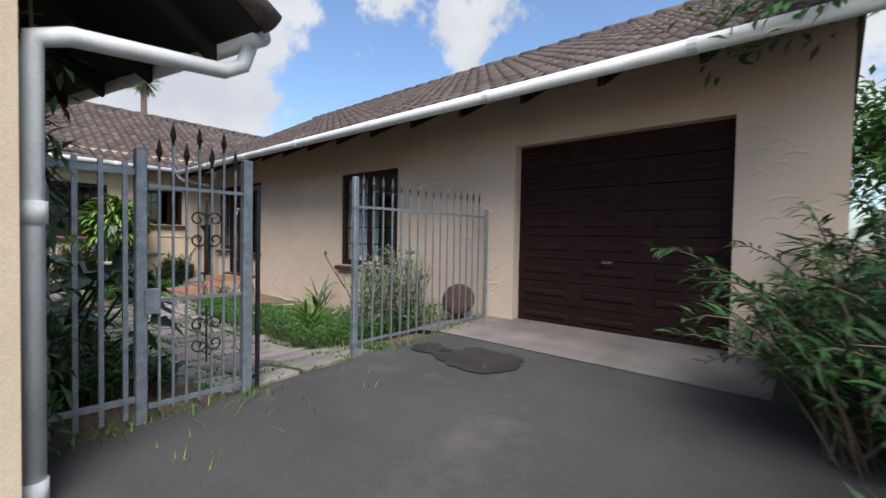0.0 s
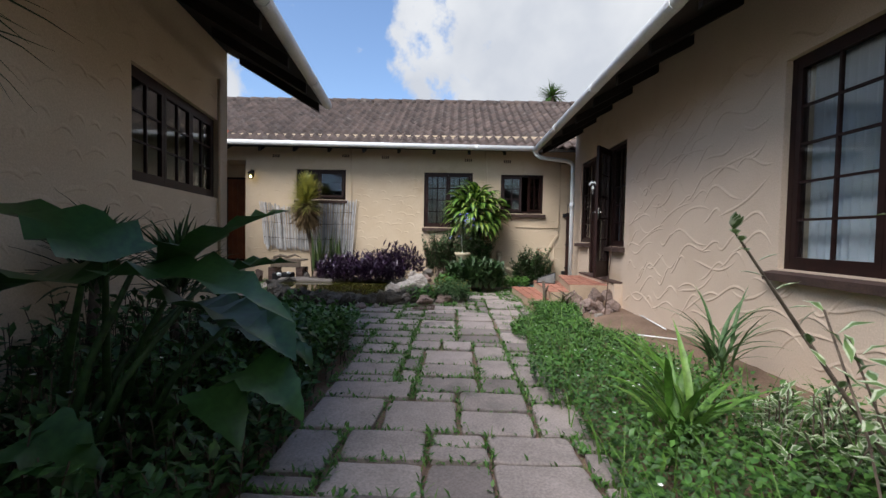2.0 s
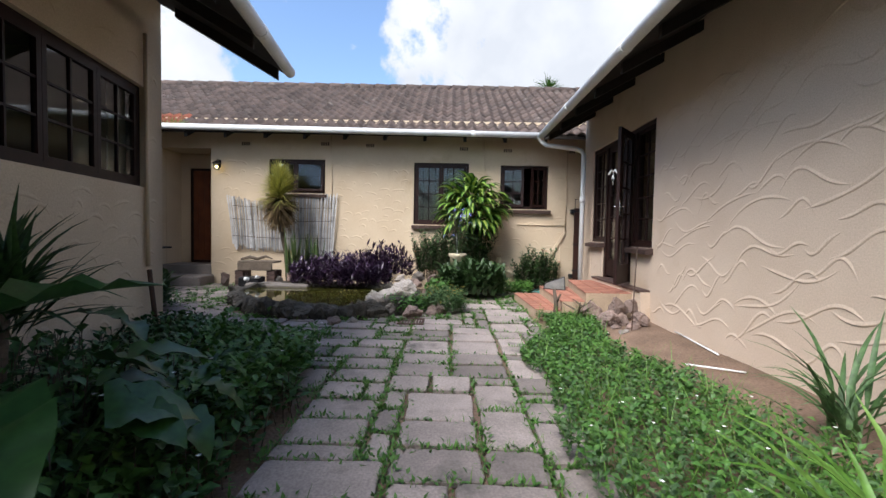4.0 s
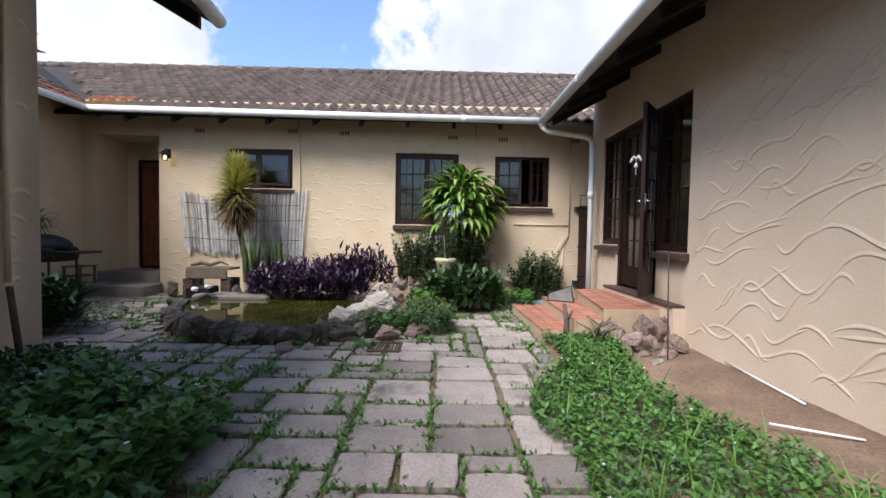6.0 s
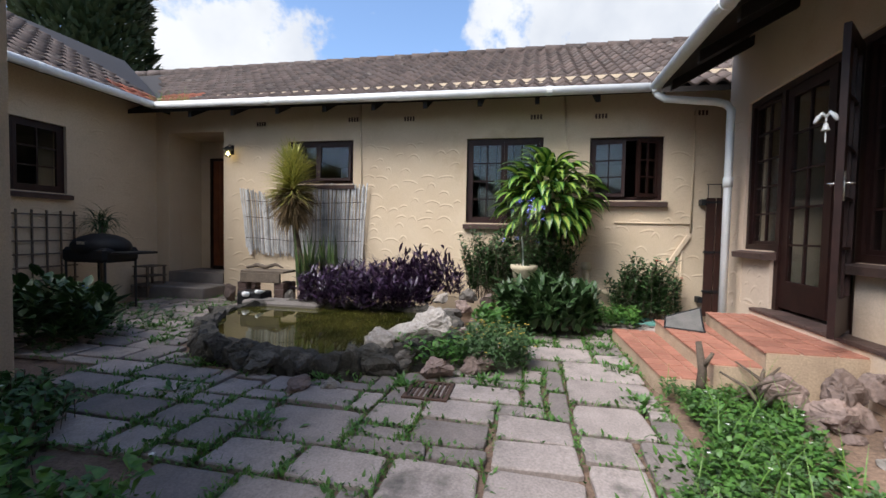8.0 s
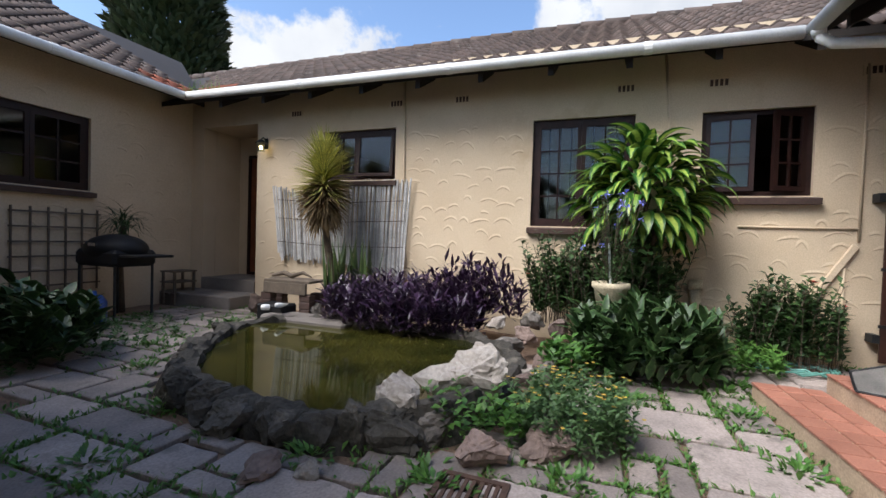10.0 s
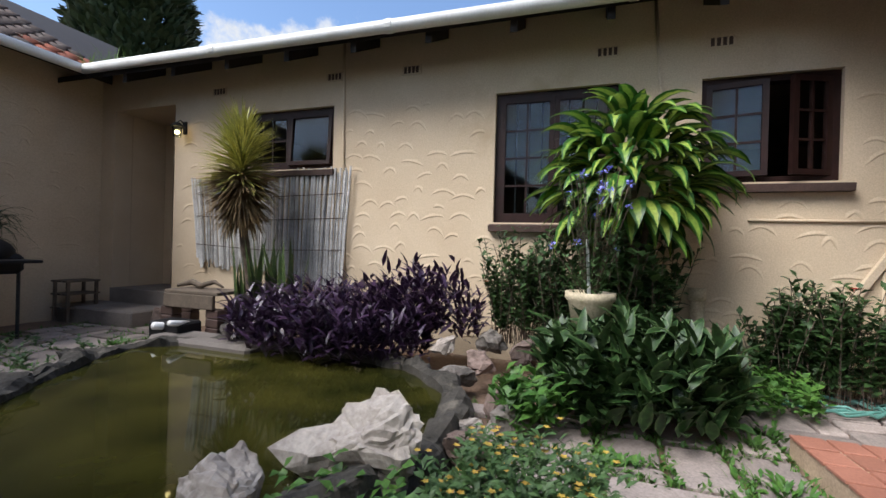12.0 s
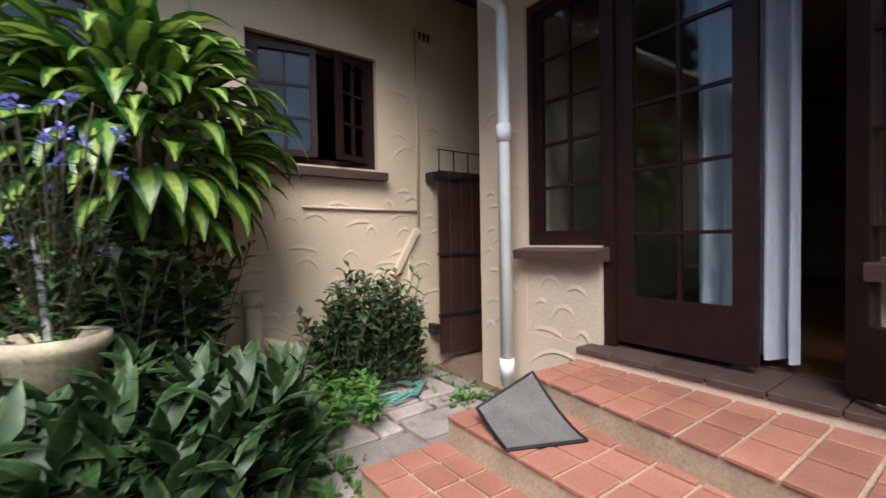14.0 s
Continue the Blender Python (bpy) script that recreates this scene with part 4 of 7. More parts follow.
# ---- trowelled plaster ridges ----
def ridges(name, m, size, openings, count, style, mat_, parent, seed, zlow=0.05, rise=1.0, length=1.0):
    """Raised trowel strokes: short fans, or long leaf-shaped arcs; all on one wall."""
    rng = random.Random(seed)
    verts, faces = [], []
    placed = []
    tries = 0
    while len(placed) < count and tries < count * 80:
        tries += 1
        cu, cz = rng.uniform(size[0], size[1]), rng.uniform(max(size[2], zlow), size[3])
        if any(o[0] - 0.12 < cu < o[1] + 0.12 and o[2] - 0.1 < cz < o[3] + 0.1 for o in openings):
            continue
        gap = 0.17 if style == "fan" else 0.27
        if any((cu - a) ** 2 + ((cz - b) * 1.5) ** 2 < gap * gap for a, b in placed):
            continue
        if style == "fan":
            span, up = rng.uniform(0.09, 0.32), rng.uniform(0.02, 0.09)
            tilt = rng.uniform(-0.25, 0.25)
            f = lambda t: (span * (t - 0.5), up * (1 - (2 * t - 1) ** 2) + tilt * span * (t - 0.5))
            n, wd, ht = 9, 0.024, 0.0062
        else:
            span, up = rng.uniform(0.32, 0.85), rng.uniform(0.06, 0.15) * rng.choice((-1, 1, 1))
            tilt, bend = rng.uniform(-0.55, 0.2), rng.uniform(-0.07, 0.07)
            f = lambda t: (span * (t - 0.5), up * (1 - (2 * t - 1) ** 2) + tilt * span * (t - 0.5) + bend * math.sin(2 * math.pi * t))
            n, wd, ht = 15, 0.020, 0.0072
        line = [f(i / n) for i in range(n + 1)]
        ua, ub = cu + min(p[0] for p in line) - 0.012, cu + max(p[0] for p in line) + 0.012
        za, zb = cz + min(p[1] for p in line) - 0.012, cz + max(p[1] for p in line) + 0.02
        if ua < min(size[:2]) or ub > max(size[:2]) or za < size[2] or zb > size[3] or any(o[0] - 0.03 < ub and ua < o[1] + 0.03 and o[2] - 0.07 < zb and za < o[3] + 0.03 for o in [(min(q[:2]), max(q[:2]), q[2], q[3]) for q in openings]):
            continue
        placed.append((cu, cz))
        base = len(verts)
        for i in range(n + 1):
            t = i / n
            du, dz = f(t)
            a, b = f(max(0, t - 0.05)), f(min(1, t + 0.05))
            tx, tz = b[0] - a[0], b[1] - a[1]
            ln = math.hypot(tx, tz) or 1
            nx, nz = -tz / ln, tx / ln
            taper = min(1, 4.5 * t, 4.5 * (1 - t)) * rng.uniform(0.8, 1.15) + 0.02
            for off, h in ((-0.5, 0.0), (-0.12, 1.0), (0.18, 0.75), (1.0, 0.0)):
                p = m @ Vector((cu + du + nx * wd * off * taper, ht * h * taper + 0.0008, cz + dz + nz * wd * off * taper))
                verts.append(p)
        for i in range(n):
            for k in range(3):
                q = base + i * 4 + k
                faces.append((q, q + 4, q + 5, q + 1))
    me = bpy.data.meshes.new(name)
    me.from_pydata([tuple(v) for v in verts], [], faces)
    me.polygons.foreach_set("use_smooth", [True] * len(faces))
    me.materials.append(mat_)
    me.update()
    ob = new(name, me)
    ob.parent = parent
    return tagged(ob, "hand-trowelled raised plaster strokes", kind="stuff")


ridges("plaster_strokes", M_BACK, (0.3, 9.2, 0.1, 2.6), [REC, W1, W2, W3], 270, "fan", STUCCO, wall_back, 3)
ridges("plaster_strokes", M_RIGHT, (3.1, 12.2, 0.15, 2.75), [FD, RW, GA], 190, "leaf", STUCCO_PINK, wall_right, 4)
ridges("plaster_strokes", M_RIGHT @ Matrix.Translation((0, -0.004, 0)), (ur(-11.9), ur(-12.4), 0.4, 0.93), [], 16, "fan", STUCCO_PINK, wall_right, 24)
ridges("plaster_strokes", M_RIGHT, (ur(-12.44), ur(-12.86), 0.3, 2.6), [], 26, "fan", STUCCO_PINK, wall_right, 25)
ridges("plaster_strokes", M_RIGHT, (0.1, 1.0, 0.5, 2.75), [GA], 16, "fan", STUCCO_PINK, wall_right, 14)
ridges("plaster_strokes", M_LEFT, (0.05, LLEN - 0.05, 0.2, 2.9), [LW], 230, "fan", STUCCO, wall_left, 5)
ridges("plaster_strokes", M_LFRONT, (0.03, 5.9, 0.3, 3.0), [LG], 120, "fan", STUCCO, wall_left_front, 6)
ridges("plaster_strokes", M_ALC, (0.1, 4.4, 0.2, 2.8), [AW], 90, "fan", STUCCO, wall_alcove, 7)


# ---- fence and gate ----
FX = -3.74


def fence_bar(parent, x, y, z0, z1, r=0.008, spear=True, mat_=None):
    bm = bmesh.new()
    box(bm, (x - r, y - r, z0), (x + r, y + r, z1))
    b = part("bar", bm, mat_ or GALV, parent)
    if spear:
        bm = bmesh.new()
        tube(bm, [(x, y, z1 - 0.01), (x, y, z1 + 0.03), (x, y, z1 + 0.06), (x, y, z1 + 0.15)], [0.008, 0.010, 0.021, 0.002], 4)
        part("spearhead", bm, DARKSTEEL, b)
    return b


def fence_post(parent, x, y, z0, z1, w=0.032):
    bm = bmesh.new()
    box(bm, (x - w, y - w, z0), (x + w, y + w, z1), bevel=0.006)
    return part("post", bm, GALV, parent)


def rail(parent, y0, y1, z, x=FX, h=0.02, name="rail"):
    bm = bmesh.new()
    box(bm, (x - 0.009, y0, z - h), (x + 0.009, y1, z + h))
    return part(name, bm, GALV, parent)


def scroll(parent, x, y, z, s):
    bm = bmesh.new()
    for sx in (-1, 1):
        for sz in (-1, 1):
            pts = []
            for i in range(15):
                a = i / 14 * 2.4 * math.pi
                r = 0.055 * s * (1 - i / 18)
                pts.append((x, y + sx * (0.055 * s + r * math.cos(a + math.pi)), z + sz * (0.07 * s + r * math.sin(a) * 1.0)))
            tube(bm, pts, 0.006, 5)
    tube(bm, [(x, y, z - 0.2 * s), (x, y, z + 0.2 * s)], 0.007, 5)
    part("scrollwork", bm, DARKSTEEL, parent, "curled iron scrollwork")


def build_fence():
    left = thing("fence_left", "galvanised steel bar fence beside the garage wing", "fence")
    for i, y in enumerate(steps_between(2.62, 3.22, 0.12)):
        fence_bar(left, FX, y, 0.24, 1.86, 0.013, spear=False)
    rail(left, 2.58, 3.3, 1.80)
    rail(left, 2.58, 3.3, 0.36)
    fence_post(left, FX, 2.60, 0.1, 1.95)
    fence_post(left, FX, 3.30, 0.1, 1.95)
    gate = thing("gate_leaf", "spear-topped steel gate leaf with scrollwork", "gate")
    for i in range(7):
        fence_bar(gate, FX + 0.012, 3.40 + 0.08 * i, 0.26, 1.88 + (0.12 if i % 2 else 0.0), 0.007)
    rail(gate, 3.34, 3.93, 1.72, FX + 0.012, 0.012)
    rail(gate, 3.34, 3.93, 0.30, FX + 0.012, 0.016)
    rail(gate, 3.34, 3.93, 0.98, FX + 0.012, 0.012)
    scroll(gate, FX + 0.03, 3.68, 1.45, 1.0)
    scroll(gate, FX + 0.03, 3.68, 0.72, 1.0)
    bm = bmesh.new()
    box(bm, (FX - 0.03, 3.31, 0.9), (FX + 0.05, 3.40, 1.06), bevel=0.006)
    part("lock_box", bm, GALV, gate, "steel lock box")
    fence_post(gate, FX + 0.01, 3.965, 0.1, 1.97, 0.034)
    stile = thing("gate_stile", "thin dark steel gate stile beside the post", "gate stile")
    bm = bmesh.new()
    box(bm, (FX - 0.05, 4.06, 0.2), (FX - 0.02, 4.087, 1.80), bevel=0.003)
    part("upright", bm, DARKSTEEL, stile)
    for hz in (0.3, 1.76):
        bm = bmesh.new()
        box(bm, (FX - 0.045, 4.0, hz), (FX - 0.025, 4.06, hz + 0.03))
        part("hinge", bm, DARKSTEEL, stile)
    right = thing("fence_right", "spear-topped galvanised fence panel reaching the wall", "fence")
    fence_post(right, FX - 0.025, 4.995, 0.1, 1.98, 0.026)
    bm = bmesh.new()
    box(bm, (FX, 4.965, 0.95), (FX + 0.012, 5.01, 1.12), bevel=0.004)
    box(bm, (FX, 4.975, 0.70), (FX + 0.008, 5.0, 0.95), bevel=0.004)
    part("latch_plate", bm, GALV, right, "welded steel latch plate")
    for i in range(16):
        fence_bar(right, FX, 5.07 + 0.123 * i, 0.34, 1.86, 0.007)
    rail(right, 4.95, 7.1, 1.70, FX, 0.012)
    rail(right, 4.95, 7.1, 0.42, FX, 0.012)
    fence_post(right, FX, 7.08, 0.2, 1.80, 0.018)


build_fence()


# ---- pipes ----
def pipe_run(name, pts, r, mat_, label, sleeves=(), category="pipe"):
    ob = thing(name, label, category)
    bm = bmesh.new()
    tube(bm, pts, r, 12)
    part("pipe", bm, mat_, ob, smooth=True)
    for p, q, rr in sleeves:
        bm = bmesh.new()
        tube(bm, [p, q], rr, 12)
        part("sleeve", bm, mat_, ob, smooth=True)
    return ob


PX, PY = -12.45, 6.98
pipe_run("downpipe", [(-12.63, 6.24, 2.92), (-12.63, 6.26, 2.84), (-12.62, 6.34, 2.78), (-12.54, 6.86, 2.70), (-12.51, 6.95, 2.66), (PX, PY, 2.58), (PX, PY, 0.10)], 0.042, PVC, "white plastic downpipe at the wall corner",
         [((PX, PY, 1.72), (PX, PY, 1.83), 0.052), ((PX, PY, 0.16), (PX, PY, 0.28), 0.05), ((-12.63, 6.24, 2.95), (-12.63, 6.25, 2.86), 0.052)])
lp = lw(0.12, 0.06, 0)
pipe_run("downpipe", [lw(0.0, 1.03, 2.56), lw(0.02, 1.0, 2.44), lw(0.05, 0.9, 2.38), lw(0.10, 0.2, 2.30), lw(0.12, 0.08, 2.25), lw(0.12, 0.07, 2.12), lw(0.12, 0.07, 0.25)], 0.045, FASCIA, "white painted downpipe on the garage corner",
         [(lw(0.12, 0.07, 1.45), lw(0.12, 0.07, 1.55), 0.055), (lw(0.12, 0.07, 0.2), lw(0.12, 0.07, 0.32), 0.053)])
pipe_run("conduit", [(BACK + 0.012, 5.98, 1.335), (BACK + 0.012, 6.96, 1.325)], 0.012, STUCCO, "cream painted conduit along the wall")
pipe_run("conduit", [(BACK + 0.012, 6.98, 2.9), (BACK + 0.012, 6.97, 1.2)], 0.011, STUCCO, "cream painted conduit down the wall")
pipe_run("conduit", [(BACK + 0.012, 6.87, 0.95), (BACK + 0.012, 6.87, 0.06)], 0.010, STUCCO, "cream painted conduit down the wall")
pipe_run("conduit", [(BACK + 0.014, 2.12, 3.3), (BACK + 0.014, 2.14, 2.0), (BACK + 0.014, 2.20, 0.5)], 0.014, STUCCO, "cream painted pipe down the wall",
         [((BACK + 0.014, 2.15, 1.42), (BACK + 0.04, 2.15, 1.42), 0.02)])
pipe_run("conduit", [(BACK + 0.014, 5.24, 3.3), (BACK + 0.014, 5.32, 2.2), (BACK + 0.014, 5.42, 0.4)], 0.014, STUCCO, "cream painted pipe down the wall")
bm = bmesh.new()
dia = plane_frame((BACK, 6.93, 1.17), (0, -0.52, -0.86), (1, 0, 0))
vs = Matrix.Translation((BACK + 0.02, 6.79, 0.90)) @ Matrix.Rotation(radians(-31), 4, "X")
box(bm, (-0.018, -0.03, -0.31), (0.018, 0.03, 0.31), vs, bevel=0.006)
tagged(part("brace_board", bm, STUCCO), "cream painted board leaning against the wall", "board")
pipe_run("waste_pipe", [(BACK + 0.12, 5.62, 0.05), (BACK + 0.12, 5.60, 0.72)], 0.055, TERRAPAINT, "cream painted waste pipe stub by the wall", [((BACK + 0.12, 5.60, 0.66), (BACK + 0.12, 5.60, 0.76), 0.068)])
pipe_run("waste_pipe", [(BACK + 0.13, 5.66, 0.42), (BACK + 0.10, 6.05, 0.27)], 0.03, TERRAPAINT, "cream painted waste pipe sloping by the wall")
pipe_run("thin_pipe", [lw(6.0, 0.03, 3.0), lw(6.02, 0.03, 0.75)], 0.02, STUCCO, "cream painted pipe on the garage wing corner")
pipe_run("rusty_pipe", [lw(6.0, 0.05, 0.72), lw(6.03, 0.1, 0.1)], 0.022, RUST, "rusty brown pipe end by the corner")


def air_brick(m, u, z):
    ob = thing("air_brick", "terracotta air brick under the eave", "air brick", group="air bricks")
    bm = bmesh.new()
    ring(bm, m, u - 0.11, u + 0.11, z - 0.05, z + 0.05, 0.012, 0.0, 0.012)
    part("frame", bm, STUCCO, ob)
    for i in range(4):
        bm = bmesh.new()
        box(bm, (u - 0.085 + 0.045 * i, 0.001, z - 0.034), (u - 0.085 + 0.045 * i + 0.028, 0.006, z + 0.034), m)
        part("slot", bm, BRICKSILL, ob)


for y, z in ((2.0, 2.92), (2.93, 2.90), (4.86, 2.86), (5.76, 2.84), (0.35, 2.90), (7.05, 2.84)):
    air_brick(M_BACK, ub(y), z)


def wall_lantern():
    ob = thing("wall_lantern", "small black wall lantern with a lit yellow lamp", "lantern")
    c = Vector((BACK + 0.12, -0.20, 2.40))
    bm = bmesh.new()
    box(bm, (BACK, -0.23, 2.40), (BACK + 0.02, -0.17, 2.56), bevel=0.004)
    tube(bm, [(BACK + 0.01, -0.2, 2.52), (BACK + 0.08, -0.2, 2.56), c + Vector((0, 0, 0.12))], 0.009, 6)
    part("bracket", bm, BLACK, ob)
    bm = bmesh.new()
    lathe(bm, [(0.002, 0.125), (0.03, 0.12), (0.085, 0.075), (0.085, 0.065), (0.002, 0.07)], c, 6)
    part("roof_cap", bm, BLACK, ob)
    bm = bmesh.new()
    lathe(bm, [(0.055, 0.065), (0.04, -0.06), (0.002, -0.062)], c, 6)
    g = part("glass_body", bm, GLASS, ob)
    g.visible_shadow = False
    bm = bmesh.new()
    for k in range(6):
        a = 2 * math.pi * k / 6
        tube(bm, [c + Vector((0.056 * math.cos(a), 0.056 * math.sin(a), 0.066)), c + Vector((0.041 * math.cos(a), 0.041 * math.sin(a), -0.06))], 0.005, 4)
    part("cage", bm, BLACK, ob)
    bm = bmesh.new()
    bmesh.ops.create_uvsphere(bm, u_segments=12, v_segments=8, radius=0.026, matrix=Matrix.Translation(c + Vector((0, 0, 0.0))))
    part("bulb", bm, glow_material("lamp_glow", (1.0, 0.78, 0.32), 14.0), ob, smooth=True)


wall_lantern()


def reed_screen():
    ob = thing("reed_screen", "grey weathered reed screen fixed to the wall", "reed screen")
    rng = random.Random(8)
    verts, faces = [], []
    n = 92
    for i in range(n):
        t = i / (n - 1)
        y = 0.10 + 2.08 * t
        top = 1.86 - 0.28 * math.sin(min(1, t * 1.4) * math.pi) * 0.6 + 0.02 * t + rng.uniform(-0.05, 0.03)
        bot = 0.78 - 0.28 * t * t + rng.uniform(-0.08, 0.05)
        x = BACK + 0.05 + rng.uniform(-0.008, 0.012)
        r = rng.uniform(0.009, 0.013)
        b = len(verts)
        lean = rng.uniform(-0.03, 0.03) - 0.10 + 0.16 * t
        for z, dy in ((bot, 0), ((bot + top) / 2, lean * 0.4), (top, lean)):
            for k in range(5):
                a = 2 * math.pi * k / 5
                verts.append((x + r * math.cos(a), y + dy + r * math.sin(a), z))
        for s in range(2):
            for k in range(5):
                faces.append((b + s * 5 + k, b + s * 5 + (k + 1) % 5, b + (s + 1) * 5 + (k + 1) % 5, b + (s + 1) * 5 + k))
        faces.append(tuple(b + 10 + k for k in range(5)))
    me = bpy.data.meshes.new("reed_sheet")
    me.from_pydata(verts, [], faces)
    me.materials.append(REED)
    r_ob = tagged(new("reed_sheet", me), kind="stuff")
    r_ob.parent = ob
    for z in (1.0, 1.35, 1.62):
        bm = bmesh.new()
        tube(bm, [(BACK + 0.068, 0.1, z), (BACK + 0.068, 1.1, z - 0.05), (BACK + 0.068, 2.18, z - 0.02)], 0.004, 5)
        part("binding_wire", bm, RUST, ob)


reed_screen()


def side_gate():
    ob = thing("side_gate", "dark brown slatted metal gate at the passage", "gate")
    x = BACK + 0.10
    for i in range(6):
        bm = bmesh.new()
        box(bm, (x - 0.008, 7.12 + 0.125 * i, 0.08), (x + 0.008, 7.235 + 0.125 * i, 1.68), bevel=0.003)
        part("slat", bm, material("gate_brown", (0.055, 0.022, 0.016), (0.035, 0.016, 0.012), rough=0.5) if i == 0 else bpy.data.materials["gate_brown"], ob)
    for z in (0.42, 0.95, 1.62):
        bm = bmesh.new()
        box(bm, (x + 0.009, 7.10, z - 0.015), (x + 0.02, 7.88, z + 0.015))
        part("crossbar", bm, DARKSTEEL, ob)
    bm = bmesh.new()
    for y in (7.14, 7.3, 7.46, 7.62, 7.78):
        tube(bm, [(x, y, 1.67), (x, y, 1.86)], 0.006, 5)
    tube(bm, [(x, 7.12, 1.86), (x, 7.85, 1.86)], 0.006, 5)
    part("top_grille", bm, DARKSTEEL, ob)
    for z in (0.3, 1.62):
        bm = bmesh.new()
        box(bm, (BACK, 7.06, z - 0.04), (x + 0.02, 7.115, z + 0.04))
        part("hinge", bm, DARKSTEEL, ob)


side_gate()
plain_box("passage_end", (-13.5, 9.4, 0), (-12.96, 9.6, 2.9), STUCCO, "shaded end wall of the passage")


# ---- pond and rocks ----
def rock(name, at, size, mat_, seed, label, turn=0.0, rough=0.35, group="pond rocks"):
    rng = random.Random(seed)
    bm = bmesh.new()
    bmesh.ops.create_icosphere(bm, subdivisions=4 if max(size) > 0.3 else 3, radius=1.0)
    off = Vector((seed * 3.7, seed * 1.3, seed * 0.7))
    cuts = [(Vector((rng.uniform(-1, 1), rng.uniform(-1, 1), rng.uniform(-0.4, 1))).normalized(), rng.uniform(0.42, 0.82)) for _ in range(18)]
    for v in bm.verts:
        p = Vector([math.copysign(abs(q) ** 0.62, q) for q in v.co]) * 0.82
        p *= 1 + rough * 0.9 * noise.noise(p * 1.3 + off)
        for n, d in cuts:
            k = p.dot(n)
            if k > d:
                p -= n * (k - d) * 0.97
        p *= 1 + rough * (0.7 * noise.noise(p * 2.0 + off) - 0.45 * abs(noise.noise(p * 4.2 + off)) + 0.3 * noise.noise(p * 8.5 + off) + 0.16 * noise.noise(p * 19 + off))
        v.co = p
    sx, sy, sz = size
    bmesh.ops.transform(bm, matrix=Matrix.Rotation(turn, 4, "Z") @ Matrix.Diagonal((sx / 2, sy / 2, sz / 2, 1)), verts=bm.verts)
    low = min(v.co.z for v in bm.verts)
    bmesh.ops.translate(bm, vec=Vector(at) - Vector((0, 0, low)), verts=bm.verts)
    return tagged(part(name, bm, mat_), label, "rock", group=group)


RIM = [(-11.95, 1.05), (-11.35, 1.28), (-10.85, 1.60), (-10.42, 2.0), (-10.25, 2.5), (-10.22, 2.95), (-10.28, 3.35), (-10.50, 3.75), (-10.95, 4.0), (-11.45, 4.05), (-11.95, 3.95), (-12.35, 3.5), (-12.5, 2.8), (-12.45, 2.0), (-12.3, 1.4)]


def rim_at(s):
    n = len(RIM)
    i = int(s * n) % n
    f = s * n - int(s * n)
    p = [Vector((*RIM[(i + k) % n], 0)) for k in (-1, 0, 1, 2)]
    return 0.5 * ((2 * p[1]) + (p[2] - p[0]) * f + (2 * p[0] - 5 * p[1] + 4 * p[2] - p[3]) * f * f + (3 * p[1] - p[0] - 3 * p[2] + p[3]) * f ** 3)


WATER = bpy.data.materials.new("pond_water")
WATER.use_nodes = True
wb = WATER.node_tree.nodes["Principled BSDF"]
wb.inputs["Roughness"].default_value = 0.04
wb.inputs["IOR"].default_value = 1.33
wn = WATER.node_tree.nodes.new("ShaderNodeTexNoise")
wn.inputs["Scale"].default_value, wn.inputs["Detail"].default_value = 2.4, 7
wr = WATER.node_tree.nodes.new("ShaderNodeValToRGB")
wr.color_ramp.elements[0].position, wr.color_ramp.elements[0].color = 0.35, (0.016, 0.018, 0.004, 1)
wr.color_ramp.elements[1].position, wr.color_ramp.elements[1].color = 0.68, (0.062, 0.056, 0.011, 1)
wg = WATER.node_tree.nodes.new("ShaderNodeNewGeometry")
WATER.node_tree.links.new(wg.outputs["Position"], wn.inputs["Vector"])
WATER.node_tree.links.new(wn.outputs["Fac"], wr.inputs[0])
WATER.node_tree.links.new(wr.outputs[0], wb.inputs["Base Color"])
wn2 = WATER.node_tree.nodes.new("ShaderNodeTexNoise")
wn2.inputs["Scale"].default_value = 5
wbm = WATER.node_tree.nodes.new("ShaderNodeBump")
wbm.inputs["Strength"].default_value, wbm.inputs["Distance"].default_value = 0.04, 0.01
WATER.node_tree.links.new(wg.outputs["Position"], wn2.inputs["Vector"])
WATER.node_tree.links.new(wn2.outputs["Fac"], wbm.inputs["Height"])
WATER.node_tree.links.new(wbm.outputs[0], wb.inputs["Normal"])


